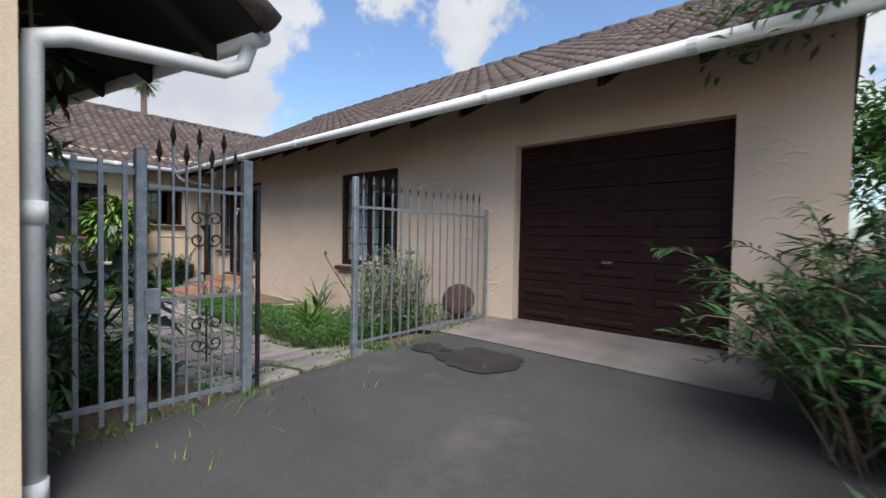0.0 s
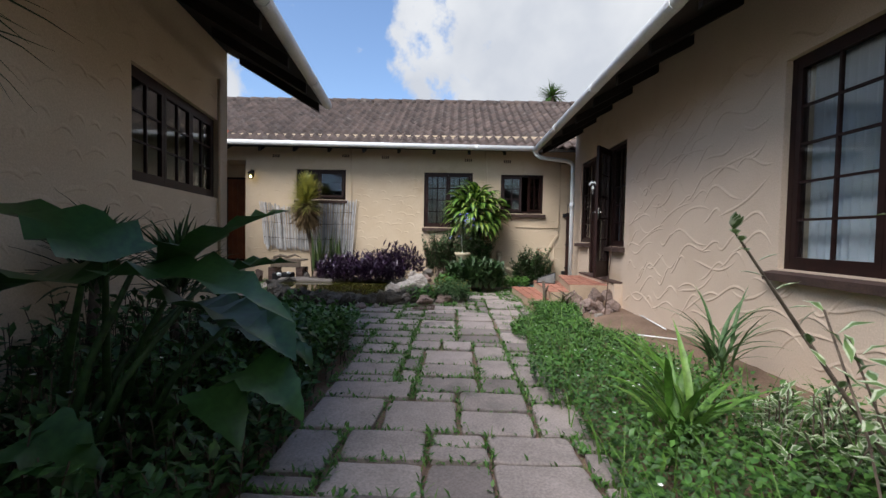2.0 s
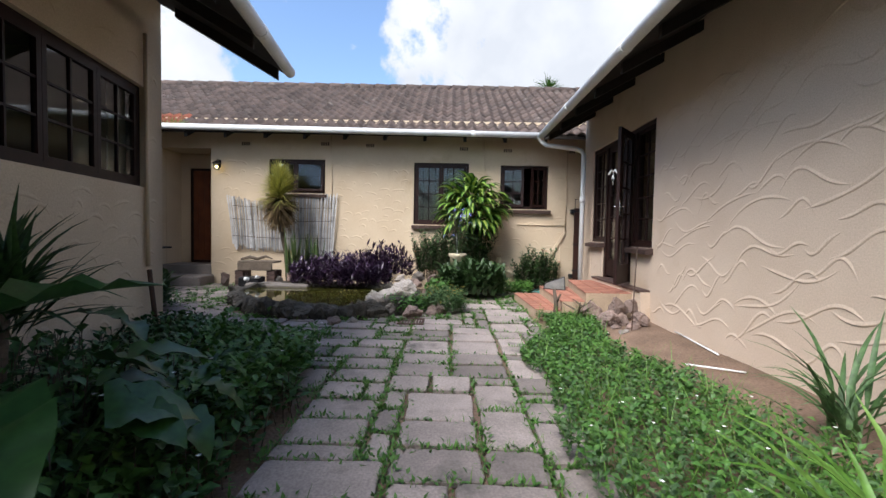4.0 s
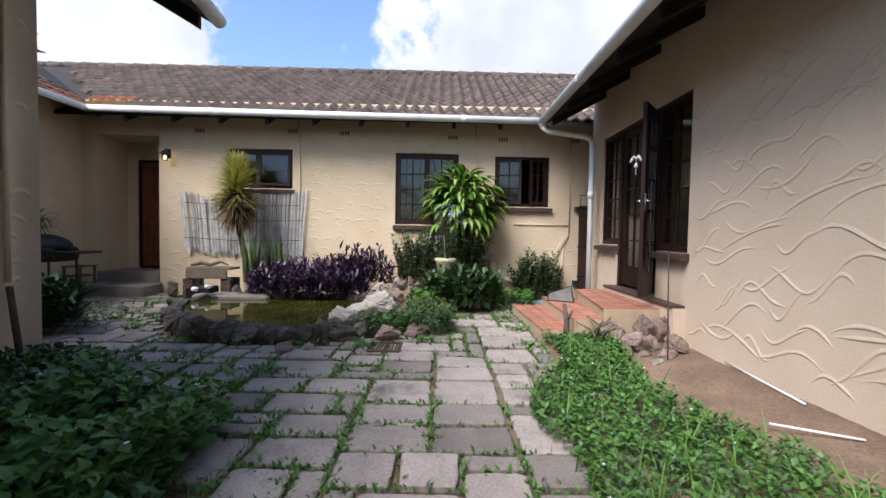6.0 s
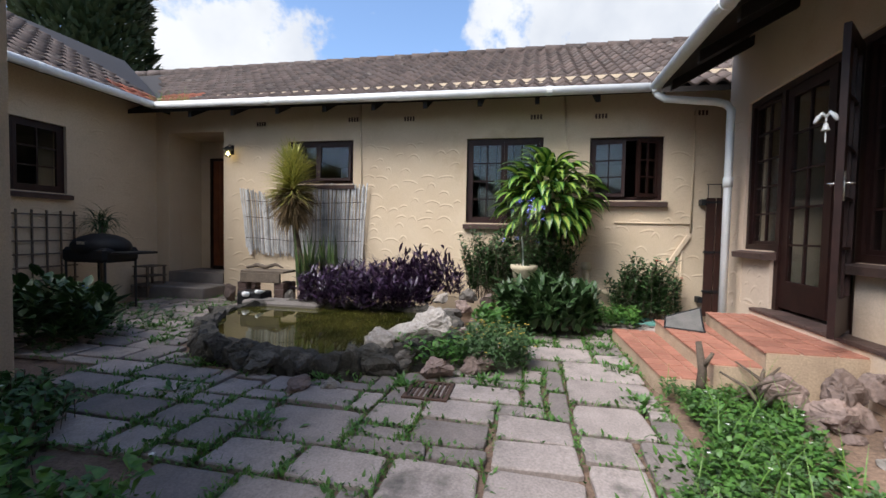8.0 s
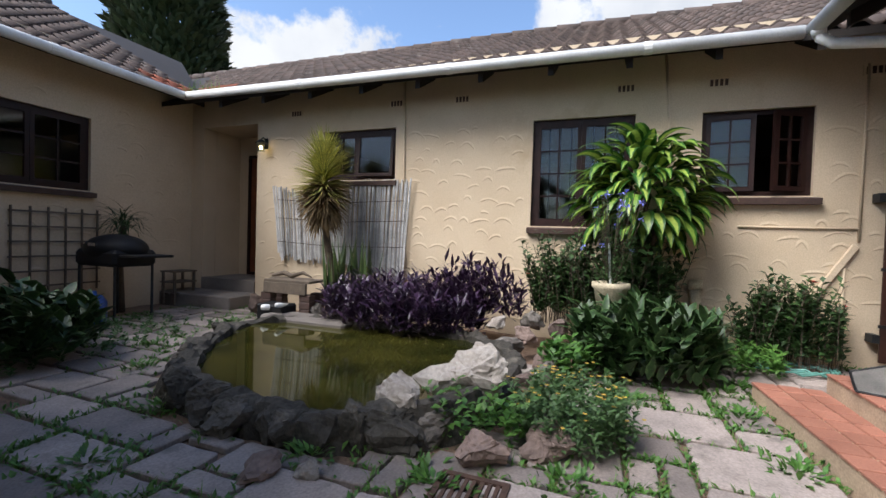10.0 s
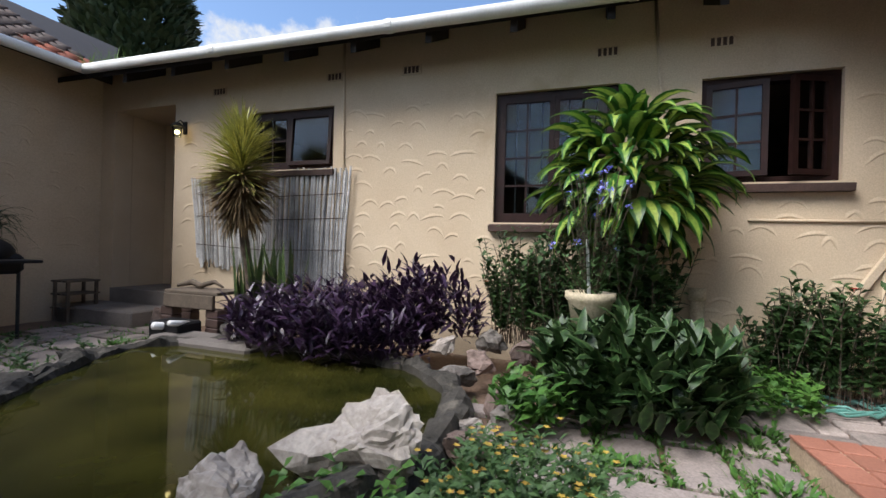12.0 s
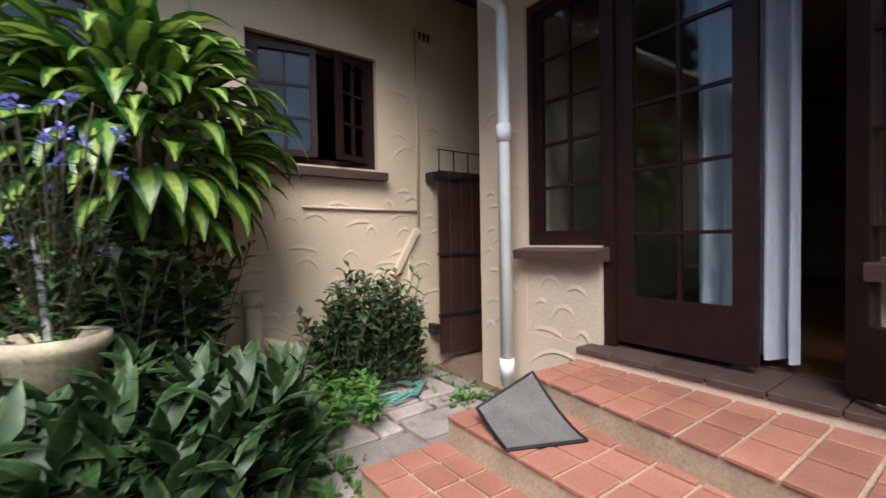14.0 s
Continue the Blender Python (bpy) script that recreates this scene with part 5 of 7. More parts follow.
def build_pond():
    bm = bmesh.new()
    vs = [bm.verts.new(rim_at(k / 60) + Vector((0, 0, 0.11))) for k in range(60)]
    f = bm.faces.new(vs)
    bm.normal_update()
    if f.normal.z < 0:
        f.normal_flip()
    tagged(part("water", bm, WATER), "murky olive-green still pond water", "pond water", kind="structure")
    bm = bmesh.new()
    c = Vector((-11.4, 2.7, 0))
    rows = []
    for k in range(260):
        p = rim_at(k / 260)
        o = (p - c).normalized()
        w = 0.09 + 0.03 * noise.noise(p * 3)
        h = 0.19 + 0.04 * noise.noise(p * 2.3 + Vector((5, 0, 0)))
        ring_ = []
        for a, z in ((-w, 0.0), (-w, h * 0.5), (-w * 0.9, h * 0.9), (-w * 0.4, h), (w * 0.1, h + 0.01), (w * 0.65, h + 0.005), (w, h * 0.8), (w * 1.15, h * 0.4), (w * 1.25, -0.05)):
            q = p + o * a + Vector((0, 0, z))
            stone = noise.noise(q * 6.5) * 0.05 - abs(noise.noise(q * 4.2 + Vector((9, 2, 4)))) * 0.06 + noise.noise(q * 19) * 0.018
            ring_.append(bm.verts.new(q + (o * (1 if a > 0 else -1) * 0.6 + Vector((0, 0, 1 if z > 0.02 else 0))) * stone))
        rows.append(ring_)
    for a, b in zip(rows, rows[1:] + rows[:1]):
        for k in range(8):
            bm.faces.new((a[k], b[k], b[k + 1], a[k + 1]))
    bmesh.ops.recalc_face_normals(bm, faces=bm.faces)
    tagged(part("pond_rim", bm, ROCK_DARK), "dark mossy mortared kerb round the pond", "pond kerb", kind="structure")
    rng = random.Random(11)
    i = 0
    s = 0.04
    while s < 0.50:
        p = rim_at(s)
        big = rng.choice((0.24, 0.3, 0.42, 0.5)) if s > 0.2 else rng.uniform(0.24, 0.4)
        rock("dark_rock", (p.x + 0.05, p.y - 0.02, ground_z(p.x, p.y) - 0.03), (big, big * rng.uniform(0.7, 1.1), rng.uniform(0.24, 0.34) if s > 0.2 else rng.uniform(0.24, 0.34)), ROCK_DARK if s < 0.40 or rng.random() < 0.3 else ROCK, 100 + i, "dark weathered rock on the pond kerb", rng.uniform(0, 3))
        s += big / 11.5
        i += 1
    spec = [((-10.47, 3.62, -0.02), (0.42, 0.40, 0.44), ROCK_PALE, "pale jagged rock standing at the pond edge"),
            ((-10.35, 4.12, -0.02), (0.3, 0.4, 0.24), ROCK_RED, "reddish flat rock beside the pond"),
            ((-10.55, 4.45, -0.02), (0.34, 0.36, 0.22), ROCK_RED, "reddish flat rock beside the pond"),
            ((-11.35, 4.2, 0.0), (0.3, 0.32, 0.24), ROCK_RED, "reddish flat rock beside the pond"),
            ((-11.55, 4.10, 0.0), (0.28, 0.34, 0.2), ROCK_PALE, "pale chalky rock by the water"),
            ((-11.75, 4.32, 0.0), (0.26, 0.26, 0.24), ROCK, "grey rock by the water"),
            ((-12.0, 4.22, 0.0), (0.28, 0.26, 0.26), ROCK_RED, "reddish rock piled behind the pond"),
            ((-12.25, 3.85, 0.05), (0.42, 0.36, 0.22), ROCK, "grey flat rock piled behind the pond"),
            ((-12.45, 4.0, 0.12), (0.3, 0.26, 0.22), ROCK_RED, "reddish rock piled behind the pond"),
            ((-12.5, 3.72, 0.22), (0.28, 0.3, 0.2), ROCK_PALE, "pale flat rock piled behind the pond"),
            ((-12.65, 4.3, 0.15), (0.3, 0.28, 0.28), ROCK_RED, "reddish rock piled behind the pond"),
            ((-12.75, 4.0, 0.2), (0.28, 0.3, 0.24), ROCK, "reddish rock piled behind the pond"),
            ((-12.7, 1.62, 0.0), (0.34, 0.34, 0.42), ROCK_RED, "reddish rock beside the old bench"),
            ((-12.55, 1.9, 0.0), (0.3, 0.3, 0.3), ROCK, "grey rock at the pond's back edge"),
            ((-12.75, 1.35, 0.0), (0.3, 0.25, 0.3), ROCK, "grey rock at the pond's back edge"),
            ((-12.9, 0.25, 0.0), (0.3, 0.28, 0.36), ROCK_RED, "reddish rock beside the door step"),
            ((-9.86, 3.2, -0.01), (0.22, 0.3, 0.12), ROCK_RED, "loose reddish rock on the paving"),
            ((-9.92, 3.42, -0.01), (0.16, 0.2, 0.1), ROCK, "loose grey rock on the paving"),
            ((-10.32, 6.55, -0.02), (0.32, 0.36, 0.22), ROCK_RED, "broken reddish rock by the steps"),
            ((-10.08, 6.75, -0.02), (0.3, 0.3, 0.28), ROCK_RED, "broken reddish rock by the steps"),
            ((-9.95, 6.48, -0.02), (0.22, 0.28, 0.15), ROCK_RED, "broken reddish rock by the steps"),
            ((-9.75, 6.8, 0.02), (0.26, 0.24, 0.12), ROCK_RED, "broken reddish rock by the wall"),
            ((-10.2, 6.42, -0.02), (0.18, 0.22, 0.14), ROCK_RED, "broken reddish rock by the steps"),
            ((-9.85, 6.62, -0.02), (0.2, 0.18, 0.12), ROCK_RED, "broken reddish rock by the steps"),
            ((-9.6, 6.62, 0.0), (0.14, 0.18, 0.09), ROCK, "broken grey rock by the wall"),
            ((-10.16, 6.76, 0.02), (0.36, 0.44, 0.36), ROCK_RED, "broken reddish rock heaped by the steps"),
            ((-10.20, 6.97, 0.12), (0.30, 0.22, 0.30), ROCK_RED, "broken reddish rock heaped by the wall"),
            ((-10.18, 6.46, 0.0), (0.32, 0.36, 0.34), ROCK_RED, "broken reddish rock by the steps"),
            ((-9.96, 6.60, 0.02), (0.28, 0.34, 0.24), ROCK_RED, "broken reddish rock heaped by the steps"),
            ((-9.86, 6.90, 0.04), (0.34, 0.30, 0.24), ROCK_RED, "broken reddish rock by the wall"),
            ((-10.9, 3.98, 0.0), (0.24, 0.26, 0.3), ROCK, "grey rock wedged at the pond edge")]
    for k, (at, size, mat_, label) in enumerate(spec):
        rock("rock", at, size, mat_, 300 + k, label, k * 0.9, 0.4)
    rock("rock", (-10.90, 3.96, 0.0), (0.38, 0.68, 0.47), ROCK_PALE, 352, "long pale craggy rock lying on the pond edge", 0.35, 0.55)
    # concrete ledge at the back of the water
    bm = bmesh.new()
    box(bm, (-12.55, 0.95, -0.05), (-12.2, 2.1, 0.17), bevel=0.03)
    tagged(part("pond_ledge", bm, CONCRETE), "worn concrete ledge behind the pond", "ledge", kind="structure")


build_pond()


# ---- leaves ----
PROFILE = {
    "strap": lambda t: (min(1, t * 6) * 0.55 + 0.45 * math.sin(math.pi * min(1, t * 1.1) ** 0.8)) * (1 - t ** 4) + 0.02,
    "ovate": lambda t: math.sin(math.pi * min(1, t ** 0.75)) ** 0.85 + 0.02,
    "heart": lambda t: (1.0 if t < 0.01 else (0.8 + 0.2 * math.cos((t - 0.25) * 3)) * (1 - t ** 2.2)) + 0.02,
    "grass": lambda t: 1 - t * 0.96,
}


def leaves(name, specs, mat_, parent=None, nseg=3, prof="ovate", fold=0.12, wave=0.0, tags=None, smooth=True):
    """specs: (base, azimuth, elevation, length, width, droop, roll) in radians; every blade is an island of its own."""
    verts, faces, us = [], [], []
    shape = PROFILE[prof]
    for p, az_, el, ln, wd, droop, roll in specs:
        base = len(verts)
        x, y, z = p
        ca, sa = math.cos(az_), math.sin(az_)
        cr, sr = math.cos(roll), math.sin(roll)
        step = ln / nseg
        for i in range(nseg + 1):
            t = i / nseg
            a = el - droop * t
            w = wd * 0.5 * shape(t)
            nx, ny, nz = -math.sin(a) * ca, -math.sin(a) * sa, math.cos(a)
            sx, sy, sz = -sa * cr + nx * sr, ca * cr + ny * sr, nz * sr
            ux, uy, uz = nx * cr + sa * sr, ny * cr - ca * sr, nz * cr
            fz = fold * w * 2
            wv = wave * w * math.sin(i * 2.4 + base)
            verts.append((x + sx * w + ux * (fz + wv), y + sy * w + uy * (fz + wv), z + sz * w + uz * (fz + wv)))
            verts.append((x, y, z))
            verts.append((x - sx * w + ux * (fz - wv), y - sy * w + uy * (fz - wv), z - sz * w + uz * (fz - wv)))
            us += [(0.0, t), (0.5, t), (1.0, t)]
            x, y, z = x + step * math.cos(a) * ca, y + step * math.cos(a) * sa, z + step * math.sin(a)
            if i < nseg:
                q = base + i * 3
                faces += [(q, q + 1, q + 4, q + 3), (q + 1, q + 2, q + 5, q + 4)]
    me = bpy.data.meshes.new(name)
    me.from_pydata(verts, [], faces)
    if smooth:
        me.polygons.foreach_set("use_smooth", [True] * len(faces))
    lay = me.uv_layers.new(name="leaf")
    idx = np.zeros(len(me.loops), dtype=np.int32)
    me.loops.foreach_get("vertex_index", idx)
    lay.data.foreach_set("uv", np.array(us, dtype=np.float32)[idx].ravel())
    me.materials.append(mat_)
    ob = new(name, me)
    if parent:
        ob.parent = parent
    if tags:
        tagged(ob, **tags)
    return ob


TAU = 2 * math.pi
LF_DRAC = leaf_material("dracaena_leaf_striped", (0.32, 0.40, 0.075), (0.15, 0.27, 0.042), rough=0.38, stripe=(0.024, 0.088, 0.014), stripe_at=0.36, single=True, trans=0.2, spread=0.25)
LF_YUC = leaf_material("yucca_leaf", (0.55, 0.49, 0.13), (0.38, 0.38, 0.09), rough=0.5, stripe=(0.21, 0.23, 0.06), stripe_at=0.4, trans=0.15)
LF_YUCDRY = leaf_material("yucca_dry_leaf", (0.21, 0.14, 0.06), (0.13, 0.085, 0.04), rough=0.7, trans=0.1)
LF_SANS = leaf_material("snake_plant_leaf", (0.05, 0.085, 0.025), (0.035, 0.06, 0.02), rough=0.4, stripe=(0.10, 0.12, 0.04), stripe_at=0.5, trans=0.05, single=True)
LF_PURP = leaf_material("purple_leaf", (0.026, 0.013, 0.034), (0.055, 0.027, 0.063), rough=0.33, trans=0.1, spread=0.5)
LF_CALA = leaf_material("variegated_broad_leaf", (0.012, 0.036, 0.009), (0.024, 0.060, 0.014), rough=0.5, stripe=(0.052, 0.09, 0.028), stripe_at=0.48, trans=0.06, spread=0.5)
LF_DARK = leaf_material("dark_green_leaf", (0.018, 0.046, 0.012), (0.042, 0.09, 0.022), rough=0.52, trans=0.12, spread=0.5)
LF_WEED = leaf_material("fresh_weed_leaf", (0.050, 0.135, 0.025), (0.095, 0.20, 0.038), rough=0.5, trans=0.25, spread=0.4)
LF_WEED2 = leaf_material("dull_weed_leaf", (0.055, 0.115, 0.035), (0.085, 0.15, 0.055), rough=0.55, trans=0.2, spread=0.4)
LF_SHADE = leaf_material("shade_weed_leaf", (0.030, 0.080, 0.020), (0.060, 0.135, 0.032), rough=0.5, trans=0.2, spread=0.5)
LF_GRASS = leaf_material("grass_blade", (0.075, 0.18, 0.022), (0.14, 0.24, 0.05), rough=0.5, trans=0.25)
LF_ELEPH = leaf_material("elephant_ear_leaf", (0.022, 0.066, 0.017), (0.042, 0.105, 0.024), rough=0.38, trans=0.2, spread=0.25)
LF_VAR = leaf_material("white_edged_leaf", (0.085, 0.15, 0.045), (0.12, 0.19, 0.06), rough=0.45, stripe=(0.42, 0.46, 0.32), stripe_at=0.42, trans=0.2)
LF_SILVER = leaf_material("pale_shrub_leaf", (0.15, 0.19, 0.10), (0.09, 0.13, 0.055), rough=0.5, trans=0.2)
LF_FLOWBLUE = leaf_material("blue_petal", (0.27, 0.30, 0.85), (0.34, 0.34, 0.88), rough=0.6, trans=0.2)
LF_FLOWWHITE = leaf_material("white_petal", (0.75, 0.75, 0.70), (0.65, 0.65, 0.60), rough=0.6, trans=0.2)
LF_FLOWYEL = leaf_material("yellow_petal", (0.50, 0.36, 0.06), (0.42, 0.25, 0.05), rough=0.6, trans=0.2)
LF_FLOWRED = leaf_material("red_petal", (0.50, 0.04, 0.03), (0.4, 0.03, 0.03), rough=0.6, trans=0.2)
LF_TREE = leaf_material("tree_leaf", (0.04, 0.105, 0.02), (0.075, 0.16, 0.03), rough=0.5, trans=0.25, spread=0.4)
LF_CYP = leaf_material("cypress_spray", (0.014, 0.034, 0.013), (0.028, 0.055, 0.02), rough=0.7, trans=0.05, spread=0.5)
LF_FEATHER = leaf_material("feathery_shrub_leaf", (0.016, 0.050, 0.013), (0.034, 0.085, 0.020), rough=0.45, trans=0.2, spread=0.5)


def trunk(parent, pts, r, name="trunk", mat_=None):
    bm = bmesh.new()
    tube(bm, pts, r, 8)
    return part(name, bm, mat_ or BARK, parent, smooth=True)


def dracaena():
    rng = random.Random(21)
    ob = thing("dracaena", "large bushy dracaena with yellow-striped strap leaves", "plant")
    c = Vector((-13.0, 5.03, 0))
    for dx, dy, z in ((0.05, -0.15, 1.45), (0.05, 0.15, 1.5), (-0.1, 0.0, 1.65), (0.12, 0.02, 1.6)):
        trunk(ob, [(c.x + dx * 0.3, c.y + dy * 0.3, 0.0), (c.x + dx * 0.5, c.y + dy * 0.4, z * 0.5), (c.x + dx, c.y + dy, z)], [0.04, 0.03, 0.02], "stem")
    for i in range(300):
        az_ = i * 2.39996 + rng.uniform(-0.3, 0.3)
        up = 1.0 - 1.88 * ((i + 0.5) / 300) ** 0.92
        phi = math.asin(max(-1, min(1, up))) + rng.uniform(-0.10, 0.10)
        r = 0.40 * rng.uniform(0.55, 1.08)
        base = (c.x + 0.74 * r * math.cos(phi) * math.cos(az_), c.y + 1.12 * r * math.cos(phi) * math.sin(az_), 1.64 + 1.2 * r * math.sin(phi))
        el = min(radians(84), phi * 0.62 + radians(22 + rng.uniform(-14, 14)))
        spec = (base, az_ + rng.uniform(-0.3, 0.3), el, rng.uniform(0.34, 0.45), rng.uniform(0.105, 0.145), radians(rng.uniform(85, 130)) * (1.0 if phi > -0.2 else 0.75), rng.uniform(-0.35, 0.35))
        leaves("leaf", [spec], LF_DRAC, ob, nseg=6, prof="strap", fold=0.10)


def spiky_head(ob, p, n, ln, wd, rng, mats, top=80, low=-55):
    for k, m in enumerate(mats):
        sp = []
        for i in range(n):
            f = rng.random()
            f = f * 0.7 if k == 0 else 0.55 + f * 0.45
            el = radians(top - (top - low) * f + rng.uniform(-10, 10))
            sp.append(((p.x, p.y, p.z + 0.32 - 0.62 * f), rng.uniform(0, TAU), el, ln * rng.uniform(0.75, 1.1), wd, radians(rng.uniform(5, 35)), 0))
        leaves("crown" if k == 0 else "dry_skirt", sp, m, ob, nseg=4, prof="grass", fold=0.2)


def yucca():
    rng = random.Random(22)
    ob = thing("spiky_yucca", "yellowish spiky yucca on a bare stem by the pond", "plant")
    trunk(ob, [(-12.95, 1.48, 0.05), (-12.94, 1.43, 0.6), (-12.93, 1.34, 1.1), (-12.93, 1.29, 1.55)], [0.06, 0.05, 0.045, 0.04])
    spiky_head(ob, Vector((-12.93, 1.29, 1.74)), 640, 0.46, 0.050, rng, (LF_YUC, LF_YUCDRY))
    s = thing("snake_plant", "upright snake plant with mottled stiff leaves", "plant")
    for i in range(30):
        y = rng.choice((rng.uniform(1.55, 1.75), rng.uniform(1.88, 2.15)))
        spec = ((-12.72 + rng.uniform(-0.12, 0.1), y, 0.12), rng.uniform(0, TAU), radians(rng.uniform(74, 89)), rng.uniform(0.62, 1.05), rng.uniform(0.075, 0.10), radians(rng.uniform(-6, 8)), 0)
        leaves("leaf", [spec], LF_SANS, s, nseg=5, prof="strap", fold=0.15)


def stemmed_mass(name, label, category, area, n, per, leaf, mat_, zf, hf, seed, spread=60, prof="ovate", nseg=2, flower=None, stem=None, lay=0.0):
    """Stems scattered over an area; each carries leaves along its upper part. area(rng) gives a plan point."""
    rng = random.Random(seed)
    ob = thing(name, label, category)
    sp, fl, st = [], [], bmesh.new()
    for x, y in sorted(area(rng) for _ in range(n)):
        z = zf(x, y)
        h = hf(x, y) * rng.uniform(0.65, 1.1)
        az_, out = rng.uniform(0, TAU), rng.uniform(0.0, 0.35) * h
        tx, ty = x + math.cos(az_) * out, y + math.sin(az_) * out
        if stem:
            tube(st, [(x, y, z - 0.02), ((x + tx) / 2, (y + ty) / 2, z + h * 0.6), (tx, ty, z + h)], stem, 4, False)
        for k in range(per):
            t = 0.2 + 0.8 * (k + rng.random()) / per
            b = (x + (tx - x) * t * t, y + (ty - y) * t * t, z + h * t)
            ln = leaf[0] * rng.uniform(0.7, 1.2)
            sp.append((b, k * 2.4 + rng.uniform(-0.6, 0.6), radians(rng.uniform(spread - 55, spread)), ln, leaf[1] * rng.uniform(0.8, 1.2), radians(rng.uniform(10, 60)), rng.uniform(-0.4, 0.4)))
        if flower and rng.random() < flower[1]:
            for k in range(5):
                fl.append(((tx, ty, z + h + 0.01), k * TAU / 5, 0.4, flower[2], flower[2] * 0.7, 0.3, 0))
    k = 6 if n >= 60 else 3
    cut = [len(sp) * q // k for q in range(k + 1)]
    for a, b in zip(cut, cut[1:]):
        leaves("leaf_clump", sp[a:b], mat_, ob, nseg=nseg, prof=prof, tags=dict(kind="stuff"))
    if fl:
        leaves("blossom", fl, flower[0], ob, nseg=2, prof="ovate")
    if stem:
        tagged(part("stem_mass", st, BARK, ob), kind="stuff")
    else:
        st.free()
    return ob


def disc(cx, cy, rx, ry):
    def pick(rng):
        a, r = rng.uniform(0, TAU), math.sqrt(rng.random())
        return cx + rx * r * math.cos(a), cy + ry * r * math.sin(a)
    return pick


def dome(cx, cy, rx, ry, h, low=0.4):
    return lambda x, y: h * (low + (1 - low) * math.sqrt(max(0.0, 1 - ((x - cx) / rx) ** 2 - ((y - cy) / ry) ** 2)))


dracaena()
yucca()
flat = lambda x, y: ground_z(x, y)
stemmed_mass("purple_heart", "spreading mass of dark purple trailing leaves", "plant", disc(-12.6, 2.6, 0.52, 0.95), 330, 11, (0.15, 0.036), LF_PURP, lambda x, y: 0.08, dome(-12.6, 2.6, 0.56, 1.05, 0.62), 31, spread=75, nseg=3, prof="strap")
stemmed_mass("purple_heart", "tall tuft of dark purple trailing leaves", "plant", disc(-12.85, 3.35, 0.3, 0.55), 110, 9, (0.17, 0.036), LF_PURP, lambda x, y: 0.2, dome(-12.85, 3.35, 0.34, 0.6, 0.68), 32, spread=75, nseg=3, prof="strap")
stemmed_mass("variegated_shrub", "low bush with broad dark leaves streaked pale green", "plant", disc(-12.28, 5.0, 0.45, 0.55), 230, 11, (0.20, 0.060), LF_CALA, flat, dome(-12.28, 5.0, 0.5, 0.62, 0.60), 33, spread=80, nseg=4)
stemmed_mass("dark_shrub", "small dense dark-leaved shrub against the wall", "shrub", disc(-13.08, 4.32, 0.24, 0.36), 120, 26, (0.075, 0.04), LF_DARK, lambda x, y: 0.25, dome(-13.08, 4.32, 0.28, 0.42, 0.95, 0.55), 34, stem=0.003, flower=(LF_FLOWRED, 0.04, 0.03))
stemmed_mass("rose_bush", "dark leafy bush with a red bloom by the wall", "shrub", disc(-13.15, 6.32, 0.22, 0.42), 100, 26, (0.085, 0.045), LF_DARK, flat, dome(-13.15, 6.32, 0.28, 0.48, 0.82, 0.5), 35, stem=0.003, flower=(LF_FLOWRED, 0.05, 0.035))
stemmed_mass("dark_ivy", "dark leafy undergrowth round the dracaena stems", "plant", disc(-12.98, 4.98, 0.3, 0.36), 120, 22, (0.11, 0.06), LF_DARK, lambda x, y: 0.2, dome(-12.98, 4.98, 0.36, 0.42, 0.95, 0.6), 40, stem=0.003)
stemmed_mass("mint_patch", "bright green weeds below the wall", "weeds", disc(-12.85, 5.9, 0.35, 0.32), 90, 8, (0.07, 0.04), LF_WEED, flat, lambda x, y: 0.22, 36)
stemmed_mass("flowering_shrub", "low small-leaved shrub with pale yellow flowers", "shrub", disc(-10.85, 4.52, 0.36, 0.34), 260, 12, (0.05, 0.022), LF_WEED2, flat, dome(-10.85, 4.52, 0.4, 0.38, 0.36, 0.5), 37, flower=(LF_FLOWYEL, 0.3, 0.016))
stemmed_mass("leafy_weed", "light green leafy weed between rocks", "weeds", disc(-11.85, 4.42, 0.2, 0.2), 40, 7, (0.10, 0.06), LF_WEED, flat, lambda x, y: 0.32, 38)
stemmed_mass("leafy_weed", "light green leafy weed between rocks", "weeds", disc(-10.62, 4.02, 0.2, 0.3), 50, 7, (0.06, 0.04), LF_WEED, flat, lambda x, y: 0.26, 39)


